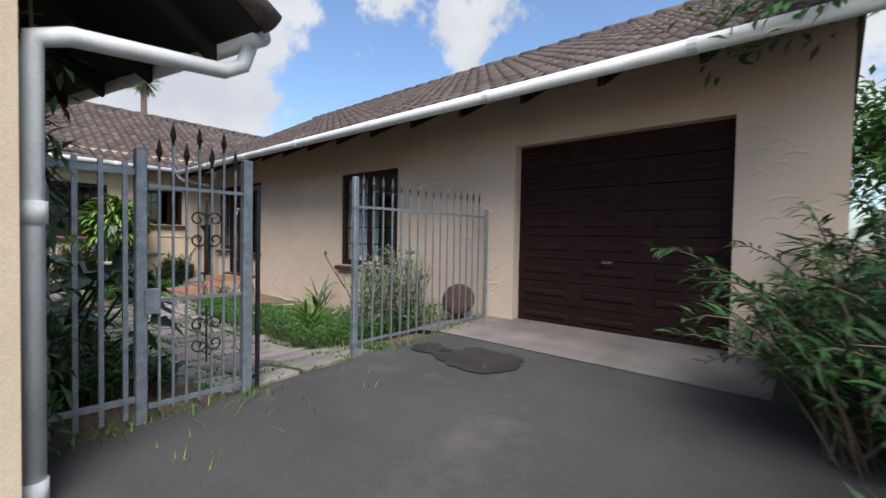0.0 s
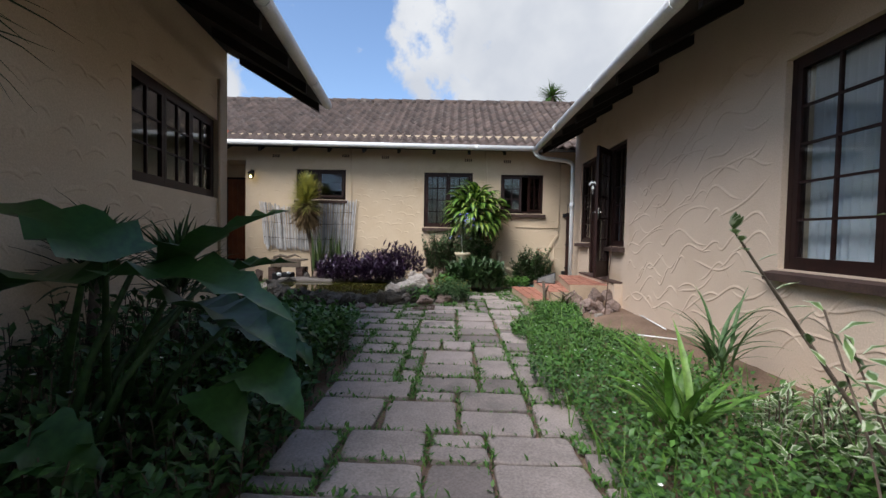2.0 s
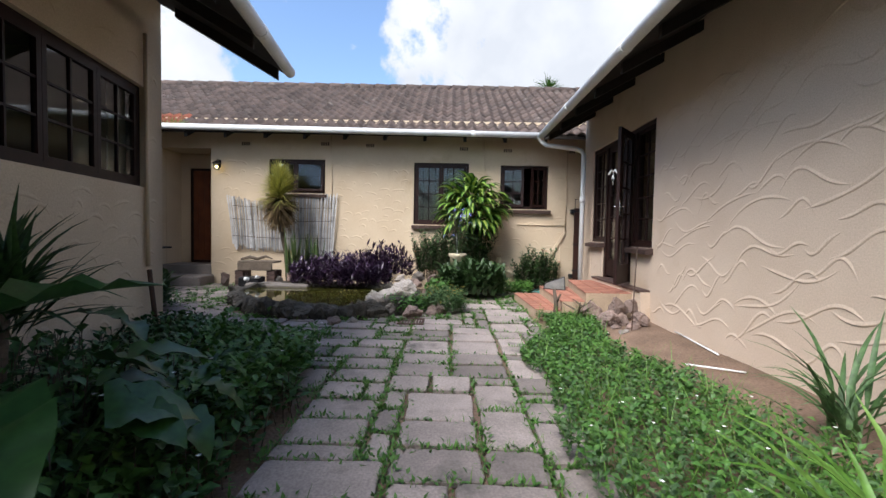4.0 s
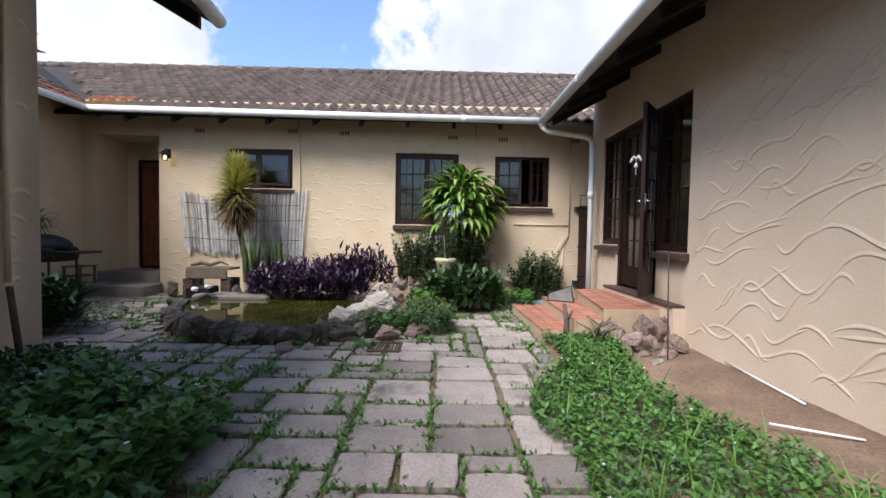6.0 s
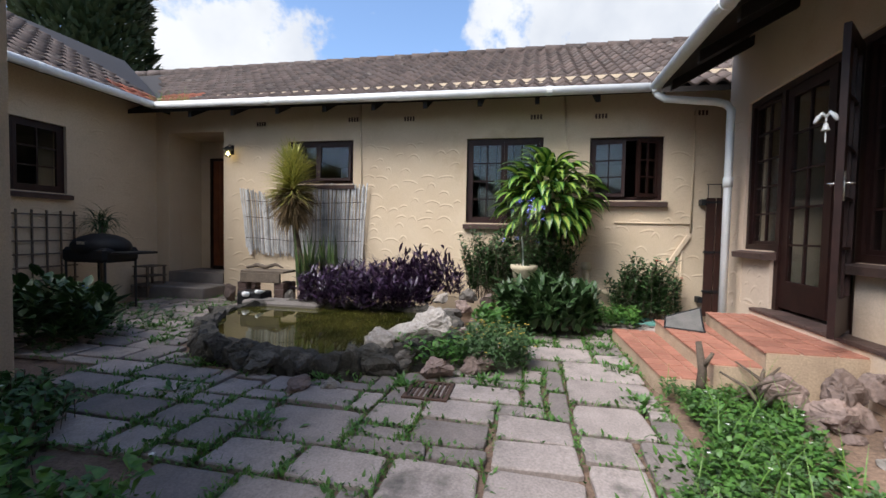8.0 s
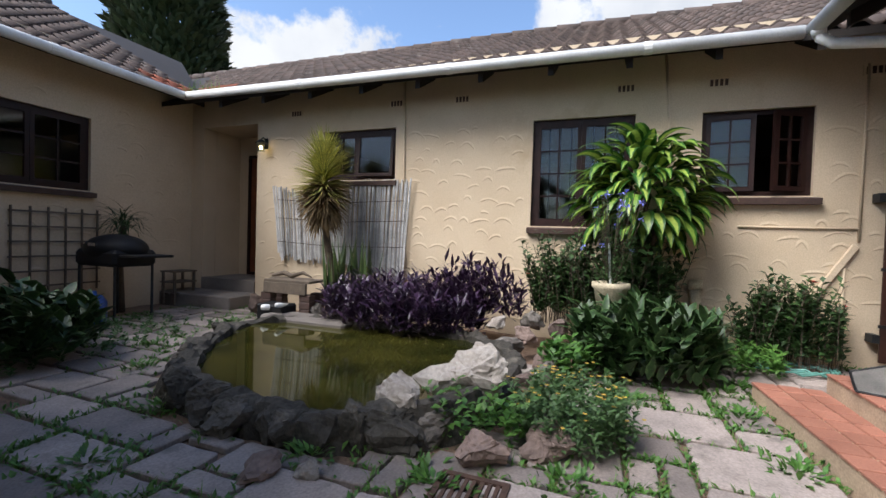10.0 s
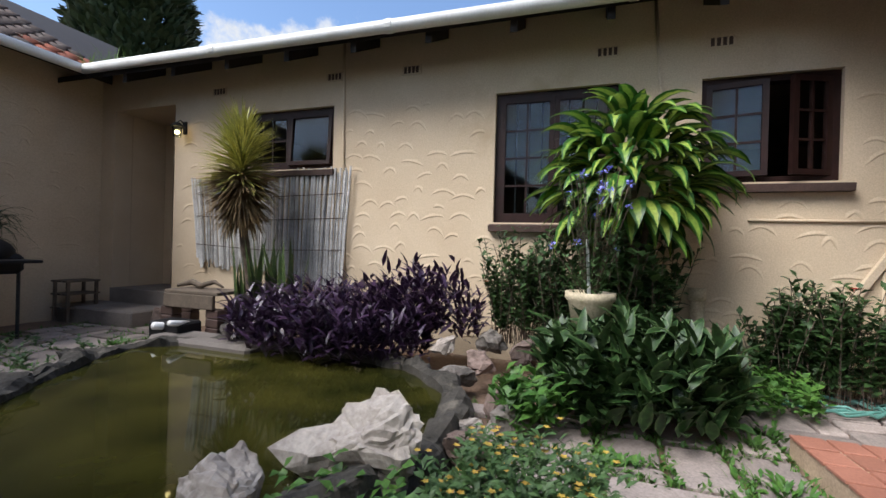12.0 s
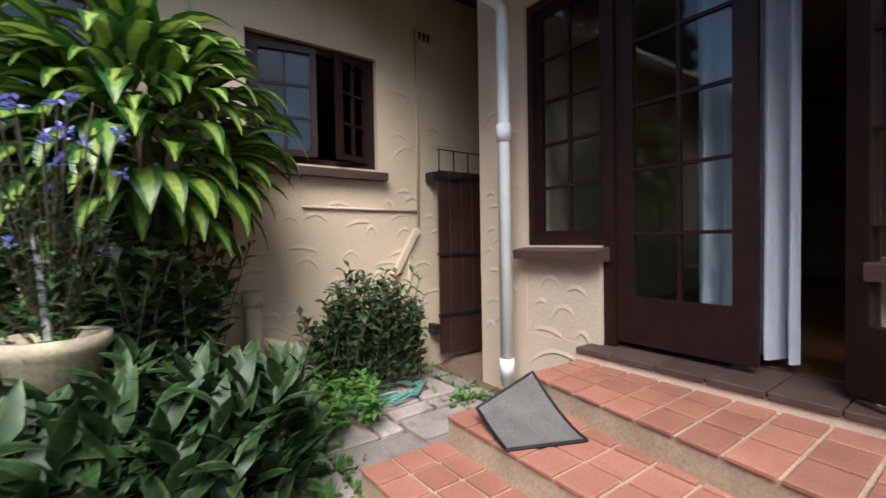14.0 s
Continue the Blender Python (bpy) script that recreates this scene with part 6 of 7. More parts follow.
def pot_plant():
    ob = thing("flower_pot", "cream pot with blue plumbago on a white stake", "potted plant")
    c = Vector((-12.44, 4.75, 0))
    bm = bmesh.new()
    lathe(bm, [(0.002, 0.44), (0.10, 0.44), (0.145, 0.70), (0.165, 0.72), (0.165, 0.765), (0.14, 0.765), (0.13, 0.72), (0.002, 0.72)], c, 24)
    part("pot", bm, TERRAPAINT, ob, smooth=True)
    bm = bmesh.new()
    lathe(bm, [(0.12, -0.02), (0.12, 0.44), (0.002, 0.441)], c, 16)
    part("plinth", bm, CONCRETE, ob, smooth=True)
    rng = random.Random(41)
    bm = bmesh.new()
    tube(bm, [c + Vector((0.05, 0, 0.6)), c + Vector((0.08, -0.03, 1.12))], [0.014, 0.010], 7)
    part("stake", bm, FASCIA, ob, "white painted stake")
    sp, fl = [], []
    st = bmesh.new()
    for i in range(34):
        az_ = rng.uniform(0, TAU)
        h = rng.uniform(0.25, 0.85)
        o = rng.uniform(0.05, 0.26)
        tip = c + Vector((0.16 + 0.6 * math.cos(az_) * o, math.sin(az_) * o, 0.72 + h))
        tube(st, [c + Vector((0, 0, 0.64)), c.lerp(tip, 0.5) + Vector((0, 0, 0.35)), tip], 0.003, 4, False)
        for k in range(16):
            t = rng.uniform(0.2, 1)
            b = (c + Vector((0, 0, 0.55))).lerp(tip, t)
            sp.append((tuple(b), rng.uniform(0, TAU), rng.uniform(0, 1), rng.uniform(0.05, 0.08), 0.022, 0.6, 0))
        if rng.random() < 0.4:
            for k in range(9):
                fl.append((tuple(tip + Vector((rng.uniform(-0.02, 0.02), rng.uniform(-0.02, 0.02), rng.uniform(-0.02, 0.02)))), rng.uniform(0, TAU), rng.uniform(-0.3, 1.2), 0.026, 0.021, 0.3, 0))
    leaves("foliage", sp, LF_WEED2, ob, nseg=2)
    leaves("blossom", fl, LF_FLOWBLUE, ob, nseg=2)
    tagged(part("stem_mass", st, BARK, ob), kind="stuff")


pot_plant()


def elephant_ears():
    rng = random.Random(51)
    ob = thing("elephant_ear", "large dark glossy elephant-ear leaves over the path edge", "plant")
    blades = [(-5.45, 3.42, 0.98, 78, 38, 0.56, 0.40), (-5.15, 3.30, 1.00, 268, 42, 0.60, 0.42), (-5.2, 3.36, 0.95, 92, 2, 0.66, 0.42), (-5.05, 3.30, 0.93, 262, 6, 0.62, 0.42), (-5.3, 3.50, 0.82, 70, -2, 0.50, 0.40), (-5.5, 3.62, 0.74, 60, -6, 0.42, 0.34), (-5.3, 3.75, 0.56, 75, -10, 0.34, 0.26),
              (-5.3, 3.60, 0.48, 60, -25, 0.30, 0.22), (-4.9, 3.25, 0.46, 100, -30, 0.30, 0.24), (-4.8, 3.25, 0.38, 330, -30, 0.32, 0.24), (-5.8, 3.3, 0.86, 140, 20, 0.52, 0.40), (-4.6, 3.05, 0.72, 290, 5, 0.50, 0.36)]
    for i, (x, y, z, a, e, ln, wd) in enumerate(blades):
        bx, by = -5.35 + rng.uniform(-0.25, 0.25), 3.0 + rng.uniform(-0.2, 0.2)
        st = bmesh.new()
        tube(st, [(bx, by, 0.0), ((bx + x) / 2, (by + y) / 2, z * 0.65), (x, y, z)], [0.022, 0.016, 0.011], 6, False)
        part("stalk", st, LF_DARK, ob, smooth=True)
        leaves("leaf", [((x, y, z), radians(a), radians(e), ln, wd, radians(rng.uniform(25, 50)), rng.uniform(-0.35, 0.35))], LF_ELEPH, ob, nseg=10, prof="heart", fold=0.14, wave=0.16)


elephant_ears()


def young_ears():
    rng = random.Random(52)
    ob = thing("elephant_ear", "small group of glossy elephant-ear leaves in the weedy bed", "plant")
    for x, y, z, a, e, ln, wd in ((-6.35, 3.35, 0.50, 80, -5, 0.30, 0.22), (-6.55, 3.2, 0.56, 120, 10, 0.34, 0.25), (-6.2, 3.1, 0.54, 40, 5, 0.28, 0.20), (-6.7, 3.45, 0.40, 95, -18, 0.26, 0.19), (-6.45, 3.5, 0.36, 70, -22, 0.24, 0.18),
                                  (-7.66, 2.07, 0.52, 80, 5, 0.36, 0.27), (-7.71, 2.31, 0.46, 60, -8, 0.28, 0.2), (-6.72, 2.93, 0.5, 100, -4, 0.34, 0.26), (-6.88, 3.02, 0.42, 75, -12, 0.26, 0.2), (-7.05, 3.2, 0.36, 60, -15, 0.26, 0.19), (-6.44, 3.15, 0.48, 120, 6, 0.3, 0.22), (-6.2, 3.5, 0.46, 90, -10, 0.22, 0.18), (-6.15, 3.43, 0.5, 130, 0, 0.32, 0.25), (-7.43, 3.13, 0.33, 50, -12, 0.22, 0.16)):
        st = bmesh.new()
        tube(st, [(x + 0.04, y - 0.22, 0.0), (x + 0.02, y - 0.12, z * 0.65), (x, y, z)], [0.014, 0.010, 0.007], 6, False)
        part("stalk", st, LF_DARK, ob, smooth=True)
        leaves("leaf", [((x, y, z), radians(a), radians(e), ln, wd, radians(rng.uniform(25, 50)), rng.uniform(-0.35, 0.35))], LF_ELEPH, ob, nseg=8, prof="heart", fold=0.14, wave=0.14)


young_ears()


def left_bed(rng):
    x = rng.uniform(-9.1, -4.2)
    edge = 3.70 + 0.06 * math.sin(x * 2.1) - 1.5 * smooth01((-7.3 - x) / 1.9)
    lo = 2.6 - 0.18 * (-3.4 - x)
    return x, lo + (max(lo + 0.15, edge) - lo) * rng.random() ** 0.8


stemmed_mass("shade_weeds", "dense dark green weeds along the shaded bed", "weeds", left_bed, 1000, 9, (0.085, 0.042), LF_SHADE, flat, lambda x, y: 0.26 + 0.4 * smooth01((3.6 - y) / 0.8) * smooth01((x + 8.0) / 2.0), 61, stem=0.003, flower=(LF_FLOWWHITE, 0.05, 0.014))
stemmed_mass("shade_weeds", "mid-green weeds along the shaded bed", "weeds", lambda rng: (rng.uniform(-8.3, -5.6), rng.uniform(2.7, 3.55)), 640, 9, (0.075, 0.045), LF_WEED, flat, lambda x, y: 0.36 + 0.16 * noise.noise(Vector((x * 2.2, y * 2.2, 3))), 62, flower=(LF_FLOWWHITE, 0.06, 0.014))


def strap_clump(name, label, at, n, ln, wd, mat_, seed, lo=20, hi=85, droop=(20, 70), h=0.0):
    rng = random.Random(seed)
    ob = thing(name, label, "plant")
    if h:
        trunk(ob, [(at[0], at[1], ground_z(at[0], at[1])), (at[0] + 0.03, at[1], at[2] * 0.6), at], [0.035, 0.03, 0.025], "stem")
    sp = [((at[0] + rng.uniform(-0.06, 0.06), at[1] + rng.uniform(-0.06, 0.06), at[2] + rng.uniform(-0.15, 0.1)), rng.uniform(0, TAU), radians(rng.uniform(lo, hi)), ln * rng.uniform(0.7, 1.1), wd, radians(rng.uniform(*droop)), 0) for _ in range(n)]
    leaves("leaf_clump", sp, mat_, ob, nseg=5, prof="strap", fold=0.18, tags=dict(kind="stuff"))
    return ob


strap_clump("dark_dracaena", "dark spiky dracaena clump in the shaded bed", (-6.6, 2.6, 0.75), 90, 0.55, 0.035, LF_DARK, 71, h=0.7)
strap_clump("dark_dracaena", "dark spiky dracaena clump in the shaded bed", (-6.2, 2.35, 0.85), 70, 0.5, 0.035, LF_DARK, 72, h=0.8)
strap_clump("drooping_dracaena", "tall dark drooping dracaena against the garage wing", (-4.75, 2.75, 1.9), 120, 0.62, 0.03, LF_DARK, 73, lo=-40, hi=60, droop=(30, 80), h=1.8)
strap_clump("drooping_dracaena", "tall dark drooping dracaena against the garage wing", (-4.55, 2.6, 1.4), 100, 0.6, 0.03, LF_DARK, 74, lo=-40, hi=60, droop=(30, 80), h=1.3)


def creeper():
    rng = random.Random(75)
    ob = thing("wall_creeper", "dark dry creeper hanging beside the fence", "plant")
    sp = []
    for i in range(900):
        u = rng.uniform(0.3, 1.5)
        z = rng.uniform(0.4, 2.5)
        p = lw(u, rng.uniform(0.05, 0.3), z)
        sp.append((tuple(p), rng.uniform(0, TAU), rng.uniform(-1.2, 0.3), rng.uniform(0.08, 0.16), 0.035, 0.5, 0))
    leaves("foliage", sp, LF_DARK, ob, nseg=2)
    st = bmesh.new()
    for i in range(7):
        u = 0.35 + 0.17 * i
        tube(st, [lw(u, 0.05, 0.2), lw(u + 0.1, 0.2, 1.2), lw(u - 0.05, 0.12, 2.5)], 0.008, 5, False)
    tagged(part("stem_mass", st, BARK, ob), kind="stuff")


creeper()


def right_bed(rng):
    x = rng.uniform(-10.4, -4.1)
    lo = 5.27 + 0.5 * smooth01((-8.4 - x) / 1.2) + 0.06 * math.sin(x * 3)
    hi = 6.35 + 0.1 * math.sin(x * 2.3) + 0.5 * smooth01((x + 7.2) / 1.5)
    return x, rng.uniform(lo, hi)


def clover_h(x, y):
    return 0.12 + 0.16 * smooth01((x + 8.0) / 2.0) + 0.06 * noise.noise(Vector((x * 1.5, y * 1.5, 0)))


stemmed_mass("weed_bed", "thick bright green weeds beside the path", "weeds", right_bed, 1700, 8, (0.045, 0.028), LF_WEED, flat, clover_h, 81, flower=(LF_FLOWWHITE, 0.035, 0.012))
stemmed_mass("weed_bed", "dull green creeping weeds beside the path", "weeds", right_bed, 1300, 9, (0.040, 0.022), LF_WEED2, flat, clover_h, 82)
rngg = random.Random(83)
gsp = []
for i in range(1500):
    x, y = right_bed(rngg)
    if x < -7.5 and rngg.random() < 0.75:
        continue
    gsp.append(((x, y, ground_z(x, y)), rngg.uniform(0, TAU), radians(rngg.uniform(55, 88)), rngg.uniform(0.16, 0.42), 0.011, radians(rngg.uniform(10, 80)), 0))
leaves("grass", gsp, LF_GRASS, None, nseg=4, prof="grass", tags=dict(label="long bright grass blades among the weeds", category="grass", kind="stuff"))
strap_clump("lily_clump", "arching bright green lily leaves beside the path", (-5.75, 5.75, 0.12), 34, 0.62, 0.04, LF_GRASS, 84, lo=45, hi=85, droop=(40, 95))
strap_clump("lily_clump", "dark arching lily leaves near the wall", (-6.9, 6.65, 0.18), 40, 0.6, 0.028, LF_WEED2, 85, lo=45, hi=85, droop=(40, 95))
stemmed_mass("white_edged_shrub", "leafy shrub with white-edged leaves by the fence", "shrub", disc(-4.55, 6.15, 0.34, 0.5), 130, 18, (0.085, 0.030), LF_VAR, flat, dome(-4.55, 6.15, 0.42, 0.58, 1.05, 0.5), 86, stem=0.004)
stemmed_mass("white_edged_shrub", "low shrub with white-edged leaves by the path", "shrub", disc(-5.5, 6.35, 0.5, 0.35), 60, 12, (0.085, 0.030), LF_VAR, flat, dome(-5.5, 6.35, 0.55, 0.4, 0.42, 0.5), 87, stem=0.004)


def lone_twig():
    ob = thing("leaning_twig", "slender leaning twig with a few pale leaves", "twig")
    a, b = Vector((-5.30, 6.30, 0.30)), Vector((-5.25, 5.65, 1.165))
    bm = bmesh.new()
    tube(bm, [a, a.lerp(b, 0.5) + Vector((-0.08, 0.02, 0.04)), b], [0.010, 0.008, 0.004], 6)
    part("stem", bm, BARK, ob)
    rng = random.Random(88)
    leaves("foliage", [(tuple(a.lerp(b, t)), rng.uniform(0, TAU), rng.uniform(0.2, 1.1), 0.085, 0.034, 0.4, 0) for t in [0.2, 0.3, 0.4, 0.5, 0.58, 0.66, 0.74, 0.8, 0.86, 0.91, 0.95, 0.98, 1.0, 1.0, 1.0]], LF_VAR, ob, nseg=3)


lone_twig()

# alcove plants
stemmed_mass("alcove_shrub", "dark variegated leafy plant in the shaded corner", "plant", disc(-10.35, 0.2, 0.5, 0.55), 70, 9, (0.22, 0.085), LF_CALA, flat, dome(-10.35, 0.2, 0.6, 0.62, 0.6), 91, spread=70, nseg=3)
stemmed_mass("corner_weeds", "low dark weeds on shaded paving", "weeds", lambda rng: (rng.uniform(-12.2, -9.6), rng.uniform(-0.9, 0.7)), 150, 8, (0.05, 0.035), LF_WEED2, flat, lambda x, y: 0.09, 92)
strap_clump("hanging_plant", "dark grassy plant in a pot on a stand", (-12.15, -1.3, 1.15), 130, 0.42, 0.014, LF_DARK, 93, lo=-10, hi=80, droop=(60, 130), h=1.0)


# ---- courtyard clutter ----
def barbecue():
    ob = thing("kettle_barbecue", "black lidded barbecue on a frame with side shelf", "barbecue", at=(0, 0, 0))
    c = Vector((-11.85, -0.95, 0))
    bm = bmesh.new()
    bmesh.ops.create_uvsphere(bm, u_segments=20, v_segments=12, radius=0.3, matrix=Matrix.Translation(c + Vector((0, 0, 0.86))) @ Matrix.Diagonal((1, 1.35, 0.62, 1)))
    part("lid", bm, BLACK, ob, smooth=True)
    bm = bmesh.new()
    box(bm, c + Vector((-0.26, -0.36, 0.66)), c + Vector((0.26, 0.36, 0.86)), bevel=0.04)
    part("firebox", bm, BLACK, ob)
    bm = bmesh.new()
    box(bm, c + Vector((-0.22, 0.38, 0.78)), c + Vector((0.22, 0.70, 0.81)), bevel=0.006)
    part("side_shelf", bm, BLACK, ob)
    for dx in (-0.22, 0.22):
        for dy in (-0.32, 0.32):
            bm = bmesh.new()
            tube(bm, [c + Vector((dx, dy, 0)), c + Vector((dx, dy, 0.68))], 0.015, 6)
            part("leg", bm, DARKSTEEL, ob)
    bm = bmesh.new()
    box(bm, c + Vector((0.262, -0.05, 0.90)), c + Vector((0.29, 0.08, 0.94)))
    part("badge", bm, BRASS, ob, "pale metal badge")
    g = thing("gas_bottle", "blue gas bottle beneath the barbecue", "gas bottle")
    bm = bmesh.new()
    lathe(bm, [(0.002, 0.0), (0.12, 0.0), (0.14, 0.05), (0.14, 0.25), (0.09, 0.33), (0.04, 0.34), (0.04, 0.38), (0.002, 0.38)], c + Vector((0.32, 0.1, 0)), 16)
    part("body", bm, BLUE, g, smooth=True)


barbecue()


def small_stand():
    ob = thing("plant_stand", "small dark slatted wooden stand by the wall", "stand")
    c = Vector((-13.05, -1.42, 0.0))
    for dx in (-0.16, 0.16):
        for dy in (-0.12, 0.12):
            bm = bmesh.new()
            box(bm, c + Vector((dx - 0.015, dy - 0.015, 0)), c + Vector((dx + 0.015, dy + 0.015, 0.5)))
            part("leg", bm, OLDWOOD, ob)
    for z in (0.15, 0.32, 0.48):
        for k in range(3):
            bm = bmesh.new()
            box(bm, c + Vector((-0.19, -0.15 + 0.11 * k, z)), c + Vector((0.19, -0.07 + 0.11 * k, z + 0.02)))
            part("slat", bm, OLDWOOD, ob)


small_stand()


def trellis():
    ob = thing("trellis", "dark timber lattice trellis below the alcove window", "trellis")
    for i in range(6):
        bm = bmesh.new()
        box(bm, (-12.1 + 0.18 * i, ALC + 0.02, 0.3), (-12.08 + 0.18 * i, ALC + 0.035, 1.35))
        part("upright", bm, OLDWOOD, ob)
    for j in range(6):
        bm = bmesh.new()
        box(bm, (-12.12, ALC + 0.036, 0.38 + 0.18 * j), (-11.16, ALC + 0.05, 0.40 + 0.18 * j))
        part("crosspiece", bm, OLDWOOD, ob)


trellis()


def pump_bench():
    ob = thing("plank_bench", "weathered plank bench over a pond pump", "bench")
    for k in range(3):
        bm = bmesh.new()
        box(bm, (-12.98 + 0.12 * k, 0.56 + 0.03 * k, 0.50), (-12.87 + 0.12 * k, 1.32, 0.535), bevel=0.006)
        part("plank", bm, OLDWOOD, ob)
    bm = bmesh.new()
    box(bm, (-12.66, 0.62, 0.36), (-12.62, 1.27, 0.50), bevel=0.006)
    part("front_board", bm, OLDWOOD, ob)
    for y in (0.64, 1.24):
        for x in (-12.92, -12.70):
            bm = bmesh.new()
            for j in range(4):
                box(bm, (x - 0.06, y - 0.08, 0.09 * j + 0.002), (x + 0.06, y + 0.08, 0.09 * j + 0.088), bevel=0.008)
            part("brick_leg", bm, BRICKSILL, ob)
    p = thing("pond_pump", "black pond filter box with white pipe ends", "pump")
    bm = bmesh.new()
    box(bm, (-12.62, 0.76, 0.0), (-12.36, 1.16, 0.26), bevel=0.02)
    part("filter_box", bm, BLACK, p)
    for y, z, r in ((0.94, 0.20, 0.035), (1.11, 0.24, 0.028)):
        bm = bmesh.new()
        tube(bm, [(-12.5, y, z), (-12.28, y + (0.03 if r < 0.03 else 0), z + 0.04)], r, 12)
        part("pipe_end", bm, PVC, p, "white plastic pipe end", True)
    drift = thing("driftwood", "grey driftwood lying on the bench", "driftwood")
    bm = bmesh.new()
    tube(bm, [(-12.8, 0.6, 0.56), (-12.85, 0.75, 0.60), (-12.8, 0.92, 0.57), (-12.82, 1.08, 0.62), (-12.8, 1.22, 0.57)], [0.02, 0.035, 0.03, 0.025, 0.01], 7)
    part("branch", bm, OLDWOOD, drift, smooth=True)


pump_bench()


def drain_cover():
    ob = thing("drain_cover", "rusty slotted iron drain cover set in paving", "drain cover", at=(0, 0, 0))
    x0, x1, y0, y1 = -10.20, -9.86, 3.98, 4.30
    bm = bmesh.new()
    m = Matrix.Identity(4)
    for a, b in (((x0, y0), (x1, y0 + 0.03)), ((x0, y1 - 0.03), (x1, y1)), ((x0, y0 + 0.03), (x0 + 0.03, y1 - 0.03)), ((x1 - 0.03, y0 + 0.03), (x1, y1 - 0.03))):
        box(bm, (*a, 0.0), (*b, 0.022))
    part("frame", bm, RUST, ob)
    for i in range(7):
        bm = bmesh.new()
        y = y0 + 0.045 + 0.036 * i
        box(bm, (x0 + 0.03, y, 0.0), (x1 - 0.03, y + 0.018, 0.018))
        part("grate_bar", bm, RUST, ob)
    # solid black block paints in the shade of the hollow below the grate
    bm = bmesh.new()
    box(bm, (x0 + 0.03, y0 + 0.03, -0.05), (x1 - 0.03, y1 - 0.03, -0.002))
    part("pit_shade", bm, BLACK, ob)


drain_cover()


def door_mat():
    ob = thing("door_mat", "grey rubber mesh mat curled over the steps", "mat")
    bm = bmesh.new()
    rows = []
    n = 14
    c1, c2, c3, c4 = Vector((-11.58, 6.13, 0.268)), Vector((-11.44, 6.44, 0.268)), Vector((-11.80, 6.52, 0.44)), Vector((-11.86, 6.22, 0.32))
    for i in range(n + 1):
        t = i / n
        row = []
        for j in range(n + 1):
            s = j / n
            p = (c4 * (1 - s) + c3 * s) * (1 - t) + (c1 * (1 - s) + c2 * s) * t
            x, y, z = p.x, p.y, 0.268 + (p.z - 0.268) * (1 - t) ** 0.6
            row.append(bm.verts.new((x, y, z)))
        rows.append(row)
    for a, b in zip(rows, rows[1:]):
        for k in range(n):
            bm.faces.new((a[k], b[k], b[k + 1], a[k + 1]))
    edge = [r[0].co.copy() for r in rows] + [v.co.copy() for v in rows[-1][1:]] + [r[-1].co.copy() for r in rows[::-1][1:]] + [v.co.copy() for v in rows[0][::-1][1:]]
    bmesh.ops.solidify(bm, geom=bm.faces[:], thickness=-0.006)
    part("mesh_sheet", bm, MAT_GREY, ob)
    bm = bmesh.new()
    tube(bm, edge, 0.008, 5)
    part("edging", bm, BLACK, ob, "dark edging")


door_mat()


def hose():
    ob = thing("garden_hose", "green garden hose lying in loose coils", "hose")
    bm = bmesh.new()
    pts = []
    for i in range(90):
        t = i / 89
        a = t * 3 * TAU
        pts.append((-13.0 + 0.16 * math.cos(a) + 0.05 * math.sin(5 * t), 6.3 + 0.34 * math.sin(a) * (1 - 0.3 * t) + 0.55 * max(0, t - 0.55), 0.03 + 0.012 * (i % 3)))
    tube(bm, pts, 0.010, 7)
    part("hose_line", bm, HOSE, ob, smooth=True)


hose()


def dead_branches():
    ob = thing("branch_pile", "dry broken branches piled by the steps", "branches")
    rng = random.Random(101)
    for i in range(9):
        bm = bmesh.new()
        a = Vector((-10.15 + rng.uniform(-0.15, 0.2), 6.25 + rng.uniform(-0.1, 0.3), 0.05))
        az_ = rng.uniform(0, TAU)
        b = a + Vector((0.32 * math.cos(az_), 0.25 * math.sin(az_), rng.uniform(0.12, 0.3)))
        tube(bm, [a, a.lerp(b, 0.5) + Vector((rng.uniform(-0.03, 0.03), rng.uniform(-0.03, 0.03), 0.04)), b], [0.018, 0.012, 0.006], 6)
        part("branch", bm, BARK, ob, smooth=True)
    s = thing("cut_stump", "short cut shrub stump by the steps", "stump")
    bm = bmesh.new()
    tube(bm, [(-10.35, 6.02, 0.0), (-10.35, 6.03, 0.22), (-10.36, 6.0, 0.42)], [0.035, 0.03, 0.02], 7)
    tube(bm, [(-10.35, 6.03, 0.24), (-10.30, 6.07, 0.36)], [0.02, 0.012], 6)
    part("stump", bm, BARK, s, smooth=True)


dead_branches()
pipe_run("white_stick", [(-8.58, 7.057, 0.08), (-9.508, 7.153, 0.08)], 0.008, PVC, "thin white plastic pipe on bare soil")
pipe_run("white_stick", [(-8.304, 6.609, 0.07), (-8.114, 6.985, 0.07)], 0.007, PVC, "thin white plastic pipe on bare soil")
pipe_run("bent_pipe", [(-10.04, 7.186, 0.17), (-10.04, 7.186, 0.09), (-9.980, 7.216, 0.08)], 0.009, PVC, "bent white pipe at the foot of the wall")
pipe_run("iron_rod", [(-9.62, 6.72, 0.05), (-10.15, 6.98, 1.0)], 0.007, RUST, "thin rusty iron rod leaning to the wall")


